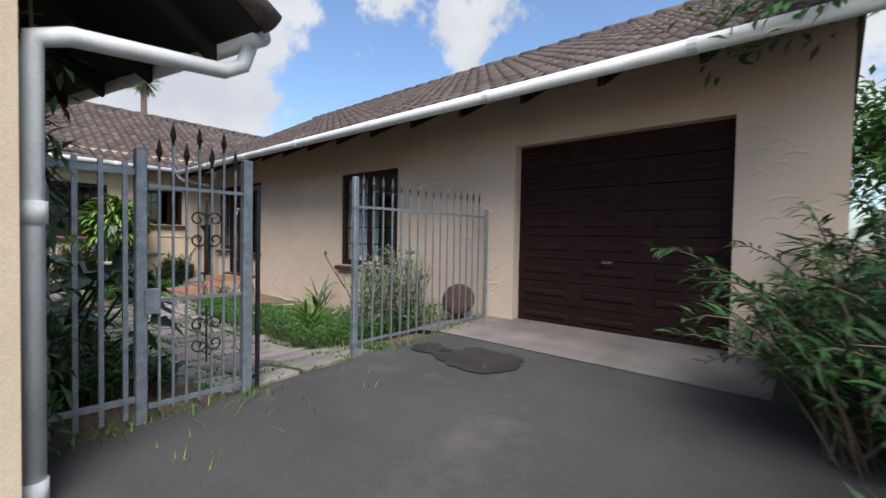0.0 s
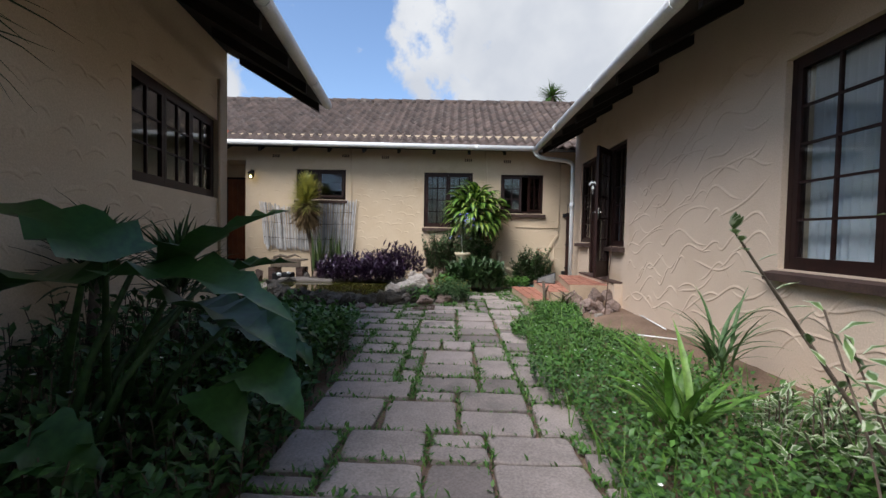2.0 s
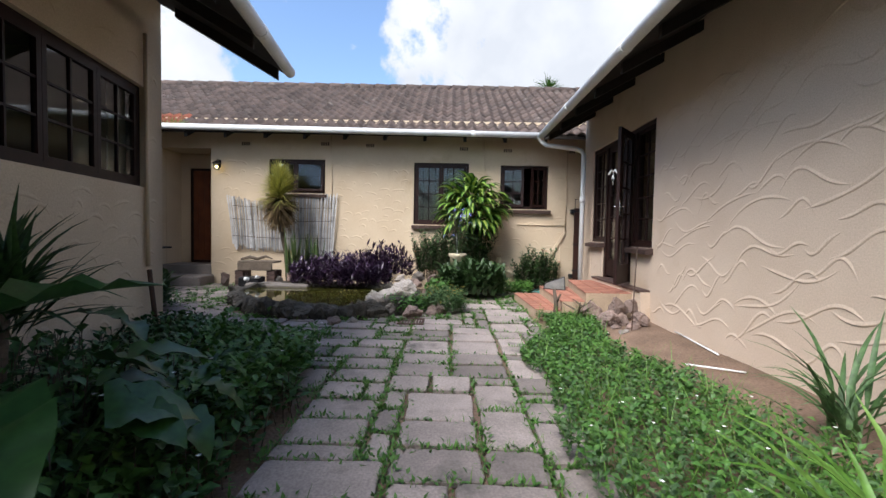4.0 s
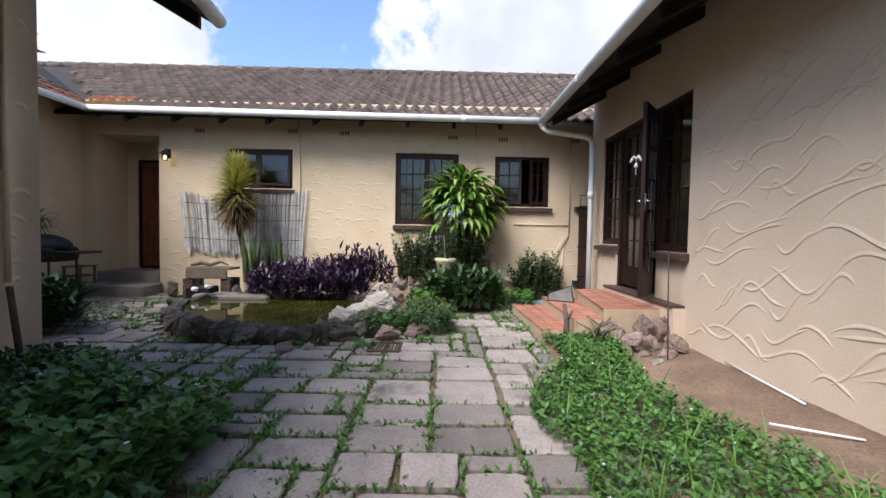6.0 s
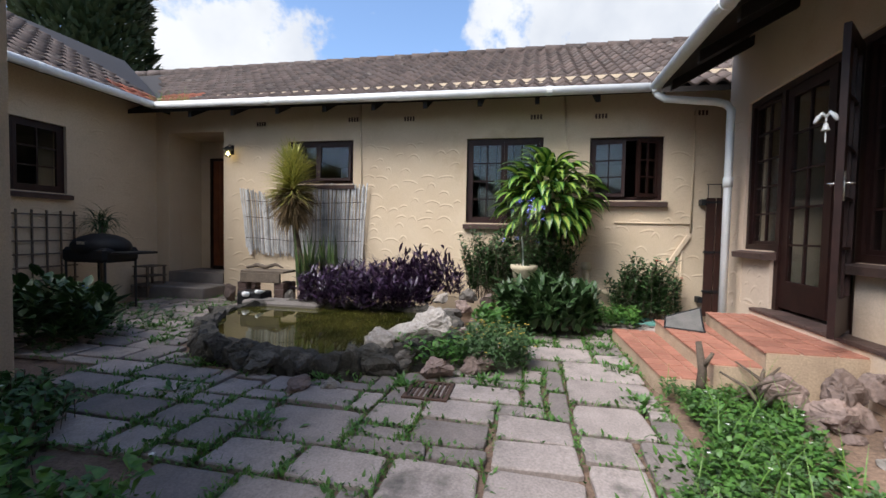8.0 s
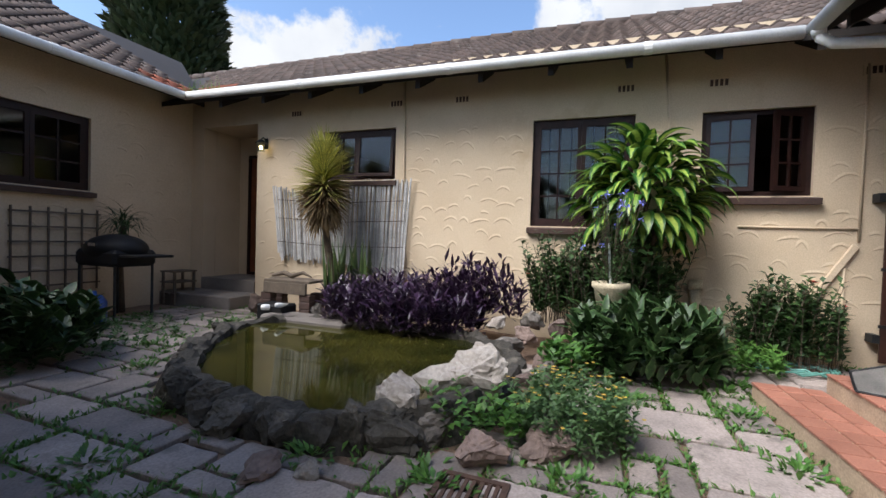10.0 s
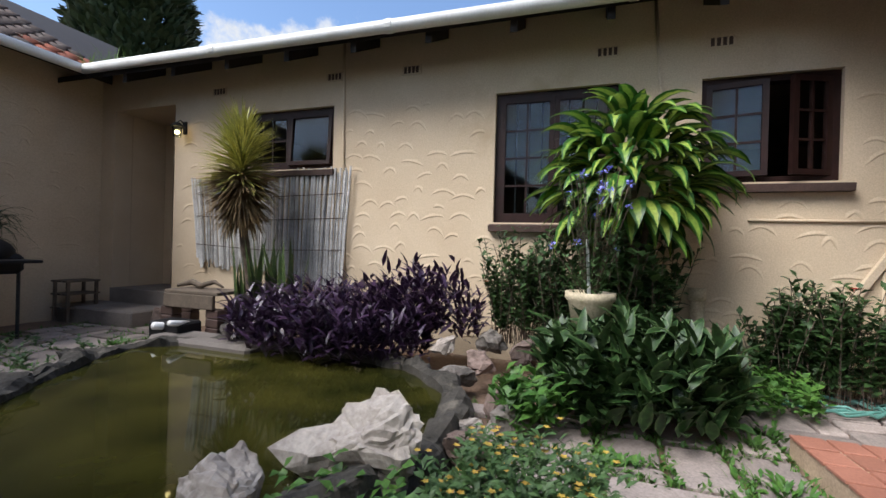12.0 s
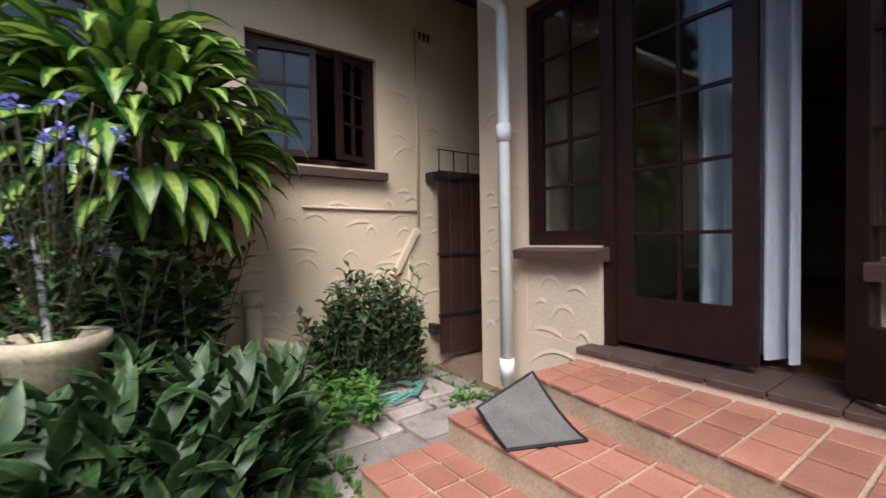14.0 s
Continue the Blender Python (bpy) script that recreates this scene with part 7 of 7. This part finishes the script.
def wicker_ball():
    ob = thing("rusty_disc", "round rusty iron disc leaning by the fence", "iron disc")
    bm = bmesh.new()
    lathe(bm, [(0.002, 0.05), (0.12, 0.06), (0.21, 0.02), (0.215, 0.0), (0.12, 0.035), (0.002, 0.03)], (0, 0, 0), 22)
    bmesh.ops.transform(bm, matrix=pose(-4.0, 6.85, 0.62, 62, 12, 20), verts=bm.verts)
    part("disc", bm, RUST, ob, smooth=True)
    bm = bmesh.new()
    tube(bm, [(-4.0, 6.9, 0.3), (-4.02, 6.92, 0.62)], 0.03, 8)
    part("post", bm, RUST, ob)


wicker_ball()


def chandelier():
    ob = thing("lounge_lamp", "amber glass ceiling lamp glowing in the lounge", "ceiling lamp")
    c = Vector((-10.35, 8.9, 2.62))
    bm = bmesh.new()
    tube(bm, [c + Vector((0, 0, 0.24)), c], 0.008, 6)
    part("rod", bm, BLACK, ob)
    bm = bmesh.new()
    lathe(bm, [(0.02, 0.05), (0.10, 0.02), (0.17, -0.05), (0.14, -0.06), (0.02, -0.02)], c, 16)
    part("shade", bm, glow_material("amber_shade", (0.9, 0.42, 0.06), 1.2), ob, smooth=True)


chandelier()
burglar_bars("lounge_bars", m_far, (3.9, 4.9, 1.2, 2.2), 7, -0.1, "pale bars in the far lounge window")

# oil-stained patches on the drive
def patch(name, cx, cy, rx, ry, mat_, label, seed, lift):
    bm = bmesh.new()
    vs = []
    for k in range(72):
        a = TAU * k / 72
        r = 1 + 0.42 * noise.noise(Vector((math.cos(a) * 1.5, math.sin(a) * 1.5, seed))) + 0.14 * noise.noise(Vector((math.cos(a) * 5, math.sin(a) * 5, seed)))
        x, y = cx + rx * r * math.cos(a), cy + ry * r * math.sin(a)
        vs.append(bm.verts.new((x, y, ground_z(x, y) + lift)))
    bm.faces.new(vs)
    tagged(part(name, bm, mat_), label, "stain", kind="structure")


patch("oil_stain", -2.75, 5.62, 0.42, 0.30, OILSTAIN, "dark oil stain on the drive", 1, 0.016)
patch("oil_stain", -3.35, 5.60, 0.2, 0.14, OILSTAIN, "dark oil stain on the drive", 2, 0.016)
height_sheet("concrete_apron", steps_between(-4.3, -0.7, 0.3), steps_between(6.15, 7.26, 0.2), lambda x, y: ground_z(x, y) + 0.012, CONCRETE, "pale worn concrete apron before the garage", "apron")
wgr = random.Random(120)
vsp = []
for i in range(900):
    t = wgr.random()
    k = wgr.random()
    if k < 0.45:
        x, y = wgr.gauss(-2.72, 0.10), wgr.uniform(1.2, 2.75)
    elif k < 0.8:
        x, y = wgr.gauss(-3.72, 0.10), wgr.choice((wgr.uniform(2.8, 4.1), wgr.uniform(5.0, 7.0)))
    else:
        x, y = wgr.gauss(-3.3, 0.3), wgr.uniform(3.2, 5.6)
        if wgr.random() < 0.6:
            continue
    vsp.append(((x, y, ground_z(x, y)), wgr.uniform(0, TAU), radians(wgr.uniform(30, 85)), wgr.uniform(0.04, 0.14), 0.010, radians(wgr.uniform(10, 70)), 0))
leaves("grass_tufts", vsp, LF_GRASS, None, nseg=2, prof="grass", tags=dict(label="short grass tufts along the drive edge", category="grass", kind="stuff"))


# ---- shrubs and trees by the drive ----
def arching_shrub(name, label, c, n, ln, seed, mat_, h, rad, per=46):
    """Arching stems with narrow leaves on both sides."""
    rng = random.Random(seed)
    ob = thing(name, label, "shrub")
    sp = []
    st = bmesh.new()
    for i in range(n):
        az_ = rng.uniform(0, TAU)
        r = rng.uniform(0.3, 1.0) * rad
        hh = h * rng.uniform(0.5, 1.05)
        b = Vector((c[0] + rng.uniform(-0.35, 0.35), c[1] + rng.uniform(-0.35, 0.35), c[2]))
        e = b + Vector((math.cos(az_) * r, math.sin(az_) * r, hh * rng.uniform(0.35, 0.95)))
        top = b.lerp(e, 0.55) + Vector((0, 0, hh * 0.45))
        q = [b * (1 - t) ** 2 + top * 2 * t * (1 - t) + e * t * t for t in [k / 7 for k in range(8)]]
        tube(st, q, [0.010 * (1 - k / 9) for k in range(8)], 4, False)
        for k in range(per):
            t = 0.15 + 0.85 * k / per
            p = b * (1 - t) ** 2 + top * 2 * t * (1 - t) + e * t * t
            sp.append((tuple(p), az_ + rng.choice((-1, 1)) * rng.uniform(0.5, 1.3), rng.uniform(-0.5, 0.7), ln * rng.uniform(0.7, 1.2), ln * 0.2, rng.uniform(0.1, 0.8), rng.uniform(-0.5, 0.5)))
    leaves("foliage", sp, mat_, ob, nseg=2, prof="ovate")
    tagged(part("stem_mass", st, BARK, ob), kind="stuff")
    return ob


SH = "arching feathery green shrub crowding the drive"
for k, (x, y, hh, rr) in enumerate(((-0.1, 5.7, 1.35, 1.0), (0.6, 4.2, 1.35, 1.0), (0.1, 6.7, 1.5, 1.0), (1.2, 5.4, 1.6, 1.2), (1.5, 3.2, 1.4, 1.1), (1.6, 7.2, 1.9, 1.3), (0.9, 8.8, 1.9, 1.3), (2.4, 9.5, 2.2, 1.4))):
    arching_shrub("drive_shrub", SH, (x, y, 0.3), 130, 0.13, 131 + k, LF_FEATHER, hh, rr, 40)


def tree(name, label, base, height, crown_r, n, seed, mat_, leaf=0.22, clumps=26, crown_z=0.62, flat_=0.7, branch=True):
    rng = random.Random(seed)
    ob = thing(name, label, "tree")
    b = Vector(base)
    top = b + Vector((0, 0, height * 0.55))
    trunk(ob, [b, b.lerp(top, 0.5) + Vector((0.1, 0.05, 0)), top], [crown_r * 0.075, crown_r * 0.06, crown_r * 0.045])
    sp = []
    for k in range(clumps):
        d = Vector((rng.gauss(0, 1), rng.gauss(0, 1), rng.gauss(0, 1))).normalized() * crown_r * rng.uniform(0.35, 1.0)
        p = b + Vector((0, 0, height * crown_z)) + Vector((d.x, d.y, d.z * flat_))
        if branch:
            trunk(ob, [b + Vector((0, 0, height * rng.uniform(0.3, 0.55))), (b + Vector((0, 0, height * 0.5))).lerp(p, 0.6), p], [crown_r * 0.028, crown_r * 0.016, crown_r * 0.006], "limb")
        cr = crown_r * rng.uniform(0.18, 0.34)
        for i in range(n // clumps):
            o = Vector((rng.gauss(0, 0.5), rng.gauss(0, 0.5), rng.gauss(0, 0.4))) * cr
            sp.append((tuple(p + o), rng.uniform(0, TAU), rng.uniform(-0.9, 0.7), leaf * rng.uniform(0.6, 1.2), leaf * 0.42, rng.uniform(0, 0.8), rng.uniform(-0.6, 0.6)))
    leaves("crown", sp, mat_, ob, nseg=2, prof="ovate")
    return ob


def drive_tree():
    """A slender tree beside the drive whose leafy branches hang over it."""
    rng = random.Random(141)
    ob = thing("drive_tree", "slender leafy tree overhanging the drive", "tree")
    b = Vector((1.1, 7.6, 0.2))
    trunk(ob, [b, b + Vector((-0.1, -0.1, 1.6)), b + Vector((-0.25, -0.3, 3.2)), b + Vector((-0.35, -0.4, 5.2))], [0.11, 0.09, 0.07, 0.035])
    sp = []
    for k in range(34):
        z = rng.uniform(2.4, 4.8)
        s = b + Vector((-0.25, -0.3, z))
        e = Vector((rng.uniform(-1.3, 1.6), rng.uniform(4.9, 7.4), rng.uniform(2.95, 4.9)))
        az_ = math.atan2(e.y - s.y, e.x - s.x)
        trunk(ob, [s, s.lerp(e, 0.55) + Vector((0, 0, 0.18)), e], [0.022, 0.014, 0.005], "limb")
        for i in range(120):
            t = rng.uniform(0.3, 1.05)
            p = s.lerp(e, t) + Vector((rng.gauss(0, 0.14), rng.gauss(0, 0.14), rng.gauss(-0.05, 0.12)))
            sp.append((tuple(p), az_ + rng.uniform(-1.2, 1.2), rng.uniform(-1.2, 0.3), rng.uniform(0.09, 0.17), 0.042, rng.uniform(0.1, 0.7), rng.uniform(-0.5, 0.5)))
    leaves("crown", sp, LF_TREE, ob, nseg=2, prof="ovate")


drive_tree()
tree("garden_tree", "round bright green tree beyond the gable", (1.6, 15.5, 0.0), 5.4, 2.4, 5200, 151, LF_TREE, 0.28)
tree("garden_tree", "dark leafy tree beyond the hedge", (5.5, 13.5, 0.0), 5.2, 2.6, 4600, 152, LF_FEATHER, 0.28)
tree("garden_tree", "dark leafy tree behind the drive", (9.5, 9.0, 0.0), 5.0, 2.6, 3000, 153, LF_FEATHER, 0.28)
stemmed_mass("far_hedge", "dark overgrown hedge at the end of the garden", "hedge", lambda rng: (rng.uniform(0.3, 9.0), rng.uniform(11.0, 12.5)), 700, 12, (0.22, 0.10), LF_DARK, flat, lambda x, y: 2.1, 154)


def cypress(name, label, base, h, r, n, seed):
    rng = random.Random(seed)
    ob = thing(name, label, "tree")
    b = Vector(base)
    trunk(ob, [b, b + Vector((0, 0, h * 0.5)), b + Vector((0, 0, h * 0.96))], [0.4, 0.25, 0.04])
    sp = []
    for i in range(n):
        t = rng.random() ** 0.9
        a = rng.uniform(0, TAU)
        prof = min(1.0, t * 8) * (1 - max(0, (t - 0.55) / 0.45) ** 1.7) + 0.03
        bump = 1 + 0.22 * noise.noise(Vector((math.cos(a) * 2, math.sin(a) * 2, t * 14 + seed)))
        rr = r * prof * bump * math.sqrt(rng.uniform(0.55, 1))
        sp.append(((b.x + rr * math.cos(a), b.y + rr * math.sin(a), b.z + h * (0.06 + 0.93 * t)), a + rng.uniform(-0.5, 0.5), radians(rng.uniform(10, 75)), rng.uniform(0.45, 0.85), rng.uniform(0.22, 0.4), rng.uniform(-0.3, 0.5), rng.uniform(-0.6, 0.6)))
    leaves("crown", sp, LF_CYP, ob, nseg=2, prof="ovate")


cypress("cypress", "tall dense dark cypress behind the roof", (-26.5, -19.6, 0.0), 21.0, 2.75, 14000, 161)
cypress("cypress", "thin distant conifer behind the roof", (-30.0, -38.0, 0.0), 16.5, 0.8, 900, 162)


def palm():
    rng = random.Random(163)
    ob = thing("palm", "tall fan palm far behind the roof", "palm")
    b = Vector((-47.3, 14.0, 0.0))
    trunk(ob, [b, b + Vector((0.2, 0, 8)), b + Vector((0, 0, 15.2))], [0.35, 0.28, 0.24])
    sp = []
    for k in range(30):
        az_, el = rng.uniform(0, TAU), radians(rng.uniform(-50, 80))
        for j in range(9):
            sp.append(((b.x, b.y, 15.3), az_ + (j - 4) * 0.09, el + rng.uniform(-0.15, 0.15), rng.uniform(1.3, 1.9), 0.16, rng.uniform(0.2, 0.9), 0))
    leaves("crown", sp, LF_TREE, ob, nseg=4, prof="grass")


palm()
tree("far_tree", "distant green tree beyond the house", (-60.0, 60.0, 0.0), 9.0, 5.0, 2500, 171, LF_TREE, 0.7, branch=False)


# ---- paving ----
def in_pond(x, y, grow=0.16):
    inside = False
    n = len(RIM)
    j = n - 1
    for i in range(n):
        xi, yi = RIM[i]
        xj, yj = RIM[j]
        if (yi > y) != (yj > y) and x < (xj - xi) * (y - yi) / (yj - yi) + xi:
            inside = not inside
        j = i
    if inside:
        return True
    return min((Vector((*rim_at(k / 60),)).xy - Vector((x, y))).length for k in range(60)) < grow


def paved(x, y):
    if x > -3.78 or x < -13.45:
        return False
    if x > -8.9:
        return (3.68 if x > -7.7 else 3.1) < y < 5.5 and not (x > -4.6 and y < 3.9)
    if x > -9.4:
        return 1.9 < y < 5.75
    if y > 5.72 and x > -12.1:
        return False
    if y > 7.0 or y < -1.0:
        return False
    if x < -12.9 and (y < -0.2 or 0.2 < y < 5.7):
        return False
    if x < -12.2 and 0.9 < y < 4.9:
        return False
    if x > -9.9 and y < 1.3:
        return False
    return not in_pond(x, y)


def build_paving():
    rng = random.Random(200)
    unit = 0.158
    nx, ny = int(9.72 / unit), int(8.2 / unit)
    free = {}
    for i in range(nx):
        for j in range(ny):
            x, y = -3.78 - (i + 0.5) * unit, -1.05 + (j + 0.5) * unit
            free[i, j] = paved(x, y)
    base = tagged(height_sheet("pavement", steps_between(-13.45, -3.74, 0.3), [3.7, 4.3, 4.9, 5.5], lambda x, y: ground_z(x, y) - 0.028, SOIL, "old stone-slab path and court with weedy joints", "paving"), kind="structure")
    joints = []
    for i in range(nx):
        for j in range(ny):
            if not free[i, j]:
                continue
            w, d = rng.choice(((2, 4), (2, 3), (3, 4), (2, 3), (2, 2), (3, 3), (1, 3), (2, 4), (1, 2), (1, 2), (2, 3)))
            while w > 1 and not all(free.get((i + a, j + b)) for a in range(w) for b in range(min(d, 1))):
                w -= 1
            while d > 1 and not all(free.get((i + a, j + b)) for a in range(w) for b in range(d)):
                d -= 1
            while w > 1 and not all(free.get((i + a, j + b)) for a in range(w) for b in range(d)):
                w -= 1
            for a in range(w):
                for b in range(d):
                    free[i + a, j + b] = False
            x1, x0 = -3.78 - i * unit, -3.78 - (i + w) * unit
            y0, y1 = -1.05 + j * unit, -1.05 + (j + d) * unit
            joints.append((x0, x1, y0, y1))
            g = rng.uniform(0.010, 0.021)
            cx, cy = (x0 + x1) / 2, (y0 + y1) / 2
            ring_pts = []
            cor = [(x0 + g, y0 + g), (x1 - g, y0 + g), (x1 - g, y1 - g), (x0 + g, y1 - g)]
            cor = [(px + rng.uniform(-0.012, 0.012), py + rng.uniform(-0.012, 0.012)) for px, py in cor]
            for k in range(4):
                p, q = cor[k], cor[(k + 1) % 4]
                cut = 0.05 if rng.random() < 0.7 else 0.16
                for t in (cut, 0.38, 0.66, 1 - 0.05):
                    off = rng.uniform(-0.005, 0.004)
                    px, py = p[0] + (q[0] - p[0]) * t, p[1] + (q[1] - p[1]) * t
                    dn = math.hypot(cx - px, cy - py) or 1
                    ring_pts.append((px + (cx - px) / dn * off, py + (cy - py) / dn * off))
            tx, ty = rng.uniform(-0.012, 0.012), rng.uniform(-0.012, 0.012)
            h = rng.uniform(0.0, 0.012)
            zf = lambda x, y: ground_z(x, y) + h + tx * (x - cx) + ty * (y - cy)
            bm = bmesh.new()
            rings = []
            for inset, dz in ((0.0, -0.035), (0.0, -0.008), (0.007, -0.002), (0.022, 0.0)):
                row = []
                for px, py in ring_pts:
                    dn = math.hypot(cx - px, cy - py) or 1
                    qx, qy = px + (cx - px) / dn * inset, py + (cy - py) / dn * inset
                    row.append(bm.verts.new((qx, qy, zf(qx, qy) + dz)))
                rings.append(row)
            for a, b in zip(rings, rings[1:]):
                for k in range(len(a)):
                    n = (k + 1) % len(a)
                    bm.faces.new((a[k], a[n], b[n], b[k]))
            bm.faces.new(rings[-1])
            part("slab", bm, SLAB, base)
    # moss and weeds in the joints
    sp, sg = [], []
    for x0, x1, y0, y1 in joints:
        for e in range(4):
            dens = noise.noise(Vector((x0 * 0.9, y0 * 0.9, 7))) + 0.30
            if x0 > -8.5 and (y0 < 3.95 or y1 > 5.3):
                dens += 0.4
            if -9.9 < x0 < -7.6 and y0 < 4.3:
                dens += 0.55
            if dens < 0:
                continue
            m = int(rng.uniform(10, 34) * min(2.2, dens * 2.0))
            for _ in range(m):
                t = rng.random()
                x, y = ((x0 + (x1 - x0) * t, y0), (x1, y0 + (y1 - y0) * t), (x0 + (x1 - x0) * t, y1), (x0, y0 + (y1 - y0) * t))[e]
                w_ = 0.012 if dens < 0.6 else 0.026
                x, y = x + rng.gauss(0, w_), y + rng.gauss(0, w_)
                (sp if rng.random() < 0.7 else sg).append(((x, y, ground_z(x, y) - 0.006), rng.uniform(0, TAU), radians(rng.uniform(15, 75)), rng.uniform(0.022, 0.06), rng.uniform(0.012, 0.024), radians(rng.uniform(10, 60)), 0))
    leaves("joint_moss", sp, LF_WEED, None, nseg=2, prof="ovate", tags=dict(label="green moss and weeds in paving joints", category="weeds", kind="stuff"))
    leaves("joint_grass", [(p, a, e, l * 1.5, 0.007, d, r) for p, a, e, l, w, d, r in sg], LF_GRASS, None, nseg=2, prof="grass", tags=dict(label="short grass in paving joints", category="grass", kind="stuff"))
    tufts = [(-11.6, 5.55), (-12.1, 5.6), (-10.9, 5.62), (-10.2, 5.6), (-9.4, 5.62), (-12.6, 6.75), (-12.3, 5.72), (-10.15, 2.7), (-10.1, 3.3), (-10.1, 3.95), (-10.2, 2.1), (-10.35, 4.55), (-9.6, 2.4), (-9.3, 3.3), (-12.0, 4.8), (-11.6, 4.85), (-12.3, 0.4), (-11.2, 0.6), (-10.7, 1.2)]
    ts = []
    for cx, cy in tufts:
        for _ in range(60):
            a, r = rng.uniform(0, TAU), abs(rng.gauss(0, 0.10))
            ts.append(((cx + r * math.cos(a), cy + r * math.sin(a), ground_z(cx, cy)), a + rng.uniform(-1, 1), radians(rng.uniform(10, 70)), rng.uniform(0.04, 0.09), rng.uniform(0.02, 0.035), radians(rng.uniform(10, 60)), 0))
    leaves("weed_tufts", ts, LF_WEED, None, nseg=2, tags=dict(label="fresh green weed tufts on the paving", category="weeds", kind="stuff"))


build_paving()


# ---- roof tiles ----
def tile_mesh(name, w, l, mat_):
    """One double-roll tile: x across, y up the slope, z out."""
    prof = []
    for i in range(9):
        t = i / 8
        prof.append((w * (t - 0.5), 0.02 + 0.027 * math.cos(TAU * t)))
    verts, faces = [], []
    for y, dz in ((0.0, 0.024), (l * 1.06, 0.0)):
        for x, z in prof:
            verts.append((x, y, z + dz))
    for x, z in prof:
        verts.append((x, 0.0, z - 0.008))
    for i in range(8):
        faces.append((i, i + 1, 10 + i, 9 + i))
        faces.append((18 + i, 19 + i, i + 1, i))
    me = bpy.data.meshes.new(name)
    me.from_pydata(verts, [], faces)
    me.polygons.foreach_set("use_smooth", [True] * len(faces))
    me.materials.append(mat_)
    return me


def tile_roof(parent, a, b, c, d, w, l, single, skip=lambda p: False, red=lambda p: False, cap=True, seed=1):
    """Tiles laid over the slope a b (eave) c d (ridge); single(p): pieces of their own, the rest joined."""
    rng = random.Random(seed)
    a, b, c, d = map(Vector, (a, b, c, d))
    along, up = (b - a), (d - a)
    nu, nv = int(along.length / w), int(up.length / l)
    X, Y = along.normalized(), up.normalized()
    Z = X.cross(Y).normalized()
    if Z.z < 0:
        Z = -Z
    rot = Matrix((X, Y, Z)).transposed().to_4x4()
    own, ownr = tile_mesh("roof_tile_shape", w, l, TILE), tile_mesh("roof_tile_red_shape", w, l, TILE_RED)
    vb = [v.co.copy() for v in own.vertices]
    fb = [tuple(p.vertices) for p in own.polygons]
    verts, faces = [], []
    made = 0
    for j in range(nv):
        for i in range(nu):
            p = a + X * ((i + 0.5) * along.length / nu) + Y * (j * up.length / nv) + Z * (0.004 + rng.uniform(0, 0.004))
            if skip(p):
                continue
            m = Matrix.Translation(p) @ rot @ Matrix.Rotation(rng.uniform(-0.012, 0.012), 4, "Z")
            if (single(p) or red(p)) and made < 300:
                o = new("tile", ownr if red(p) else own)
                o.matrix_world = m
                o.parent = parent
                made += 1
            else:
                k = len(verts)
                verts += [tuple(m @ v) for v in vb]
                faces += [tuple(q + k for q in f) for f in fb]
    if faces:
        me = bpy.data.meshes.new("roof_tiles")
        me.from_pydata(verts, [], faces)
        me.polygons.foreach_set("use_smooth", [True] * len(faces))
        me.materials.append(TILE_J)
        o = new("roof_tiles", me)
        o.parent = parent
        tagged(o, "weathered brown concrete roof tiles", kind="stuff")
    if cap:
        n = int(along.length / 0.42)
        for i in range(n):
            bm = bmesh.new()
            p, q = d.lerp(c, i / n), d.lerp(c, (i + 1.06) / n)
            tube(bm, [p + Vector((0, 0, 0.005)), q + Vector((0, 0, 0.0))], [0.115, 0.095], 10)
            part("ridge_tile", bm, TILE, parent, smooth=True)


tile_roof(roof_back, (-12.98, -7.0, 3.10), (-12.98, 10.6, 3.02), (RIDGE_B, 10.6, 5.13), (RIDGE_B, -7.0, 5.21), 0.205, 0.31,
          lambda p: p.x > -14.6 and -1.3 < p.y < 8.5, skip=lambda p: p.y < -1.3 and p.x > -13.0 + (p.y + 1.24) - 0.15 or (p.y > 6.4 and p.x > -12.9), red=lambda p: p.y < -0.85 and p.x > -13.6 and noise.noise(p * 2.2) > -0.15)
tile_roof(roof_right, (-12.78, 6.30, 2.99), (-0.04, 6.30, 2.96), (-0.04, RIDGE_R, 5.12), (-12.78, RIDGE_R, 5.15), 0.205, 0.31, lambda p: p.x > -6.5 and p.y < 9.2, seed=2)
tile_roof(roof_alcove, (-13.3, -1.24, 3.12), (-8.6, -1.24, 3.12), (-8.6, -5.2, 5.25), (-13.3, -5.2, 5.25), 0.205, 0.31, lambda p: p.y > -3.2, skip=lambda p: p.x < -13.0 + (p.y + 1.24) * 1.0 - 0.1, red=lambda p: p.x < -12.5 and p.y > -1.7, seed=3)
tile_roof(roof_left, lw(-0.18, 0.98, 2.66), lw(6.45, 1.24, 2.94), lw(6.45, -3.0, 5.05), lw(-0.18, -3.0, 4.80), 0.205, 0.31, lambda p: False, cap=False, seed=4)
rv = random.Random(9)
leaves("roof_grass", [((-12.95 - rv.uniform(0, 0.25), -1.15 + rv.uniform(-0.2, 0.55), 3.15), rv.uniform(0, TAU), radians(rv.uniform(25, 85)), rv.uniform(0.08, 0.28), 0.008, rv.uniform(0.1, 0.9), 0) for _ in range(150)], LF_GRASS, None, nseg=3, prof="grass", tags=dict(label="dry grass growing in the roof valley", category="grass", kind="stuff"))
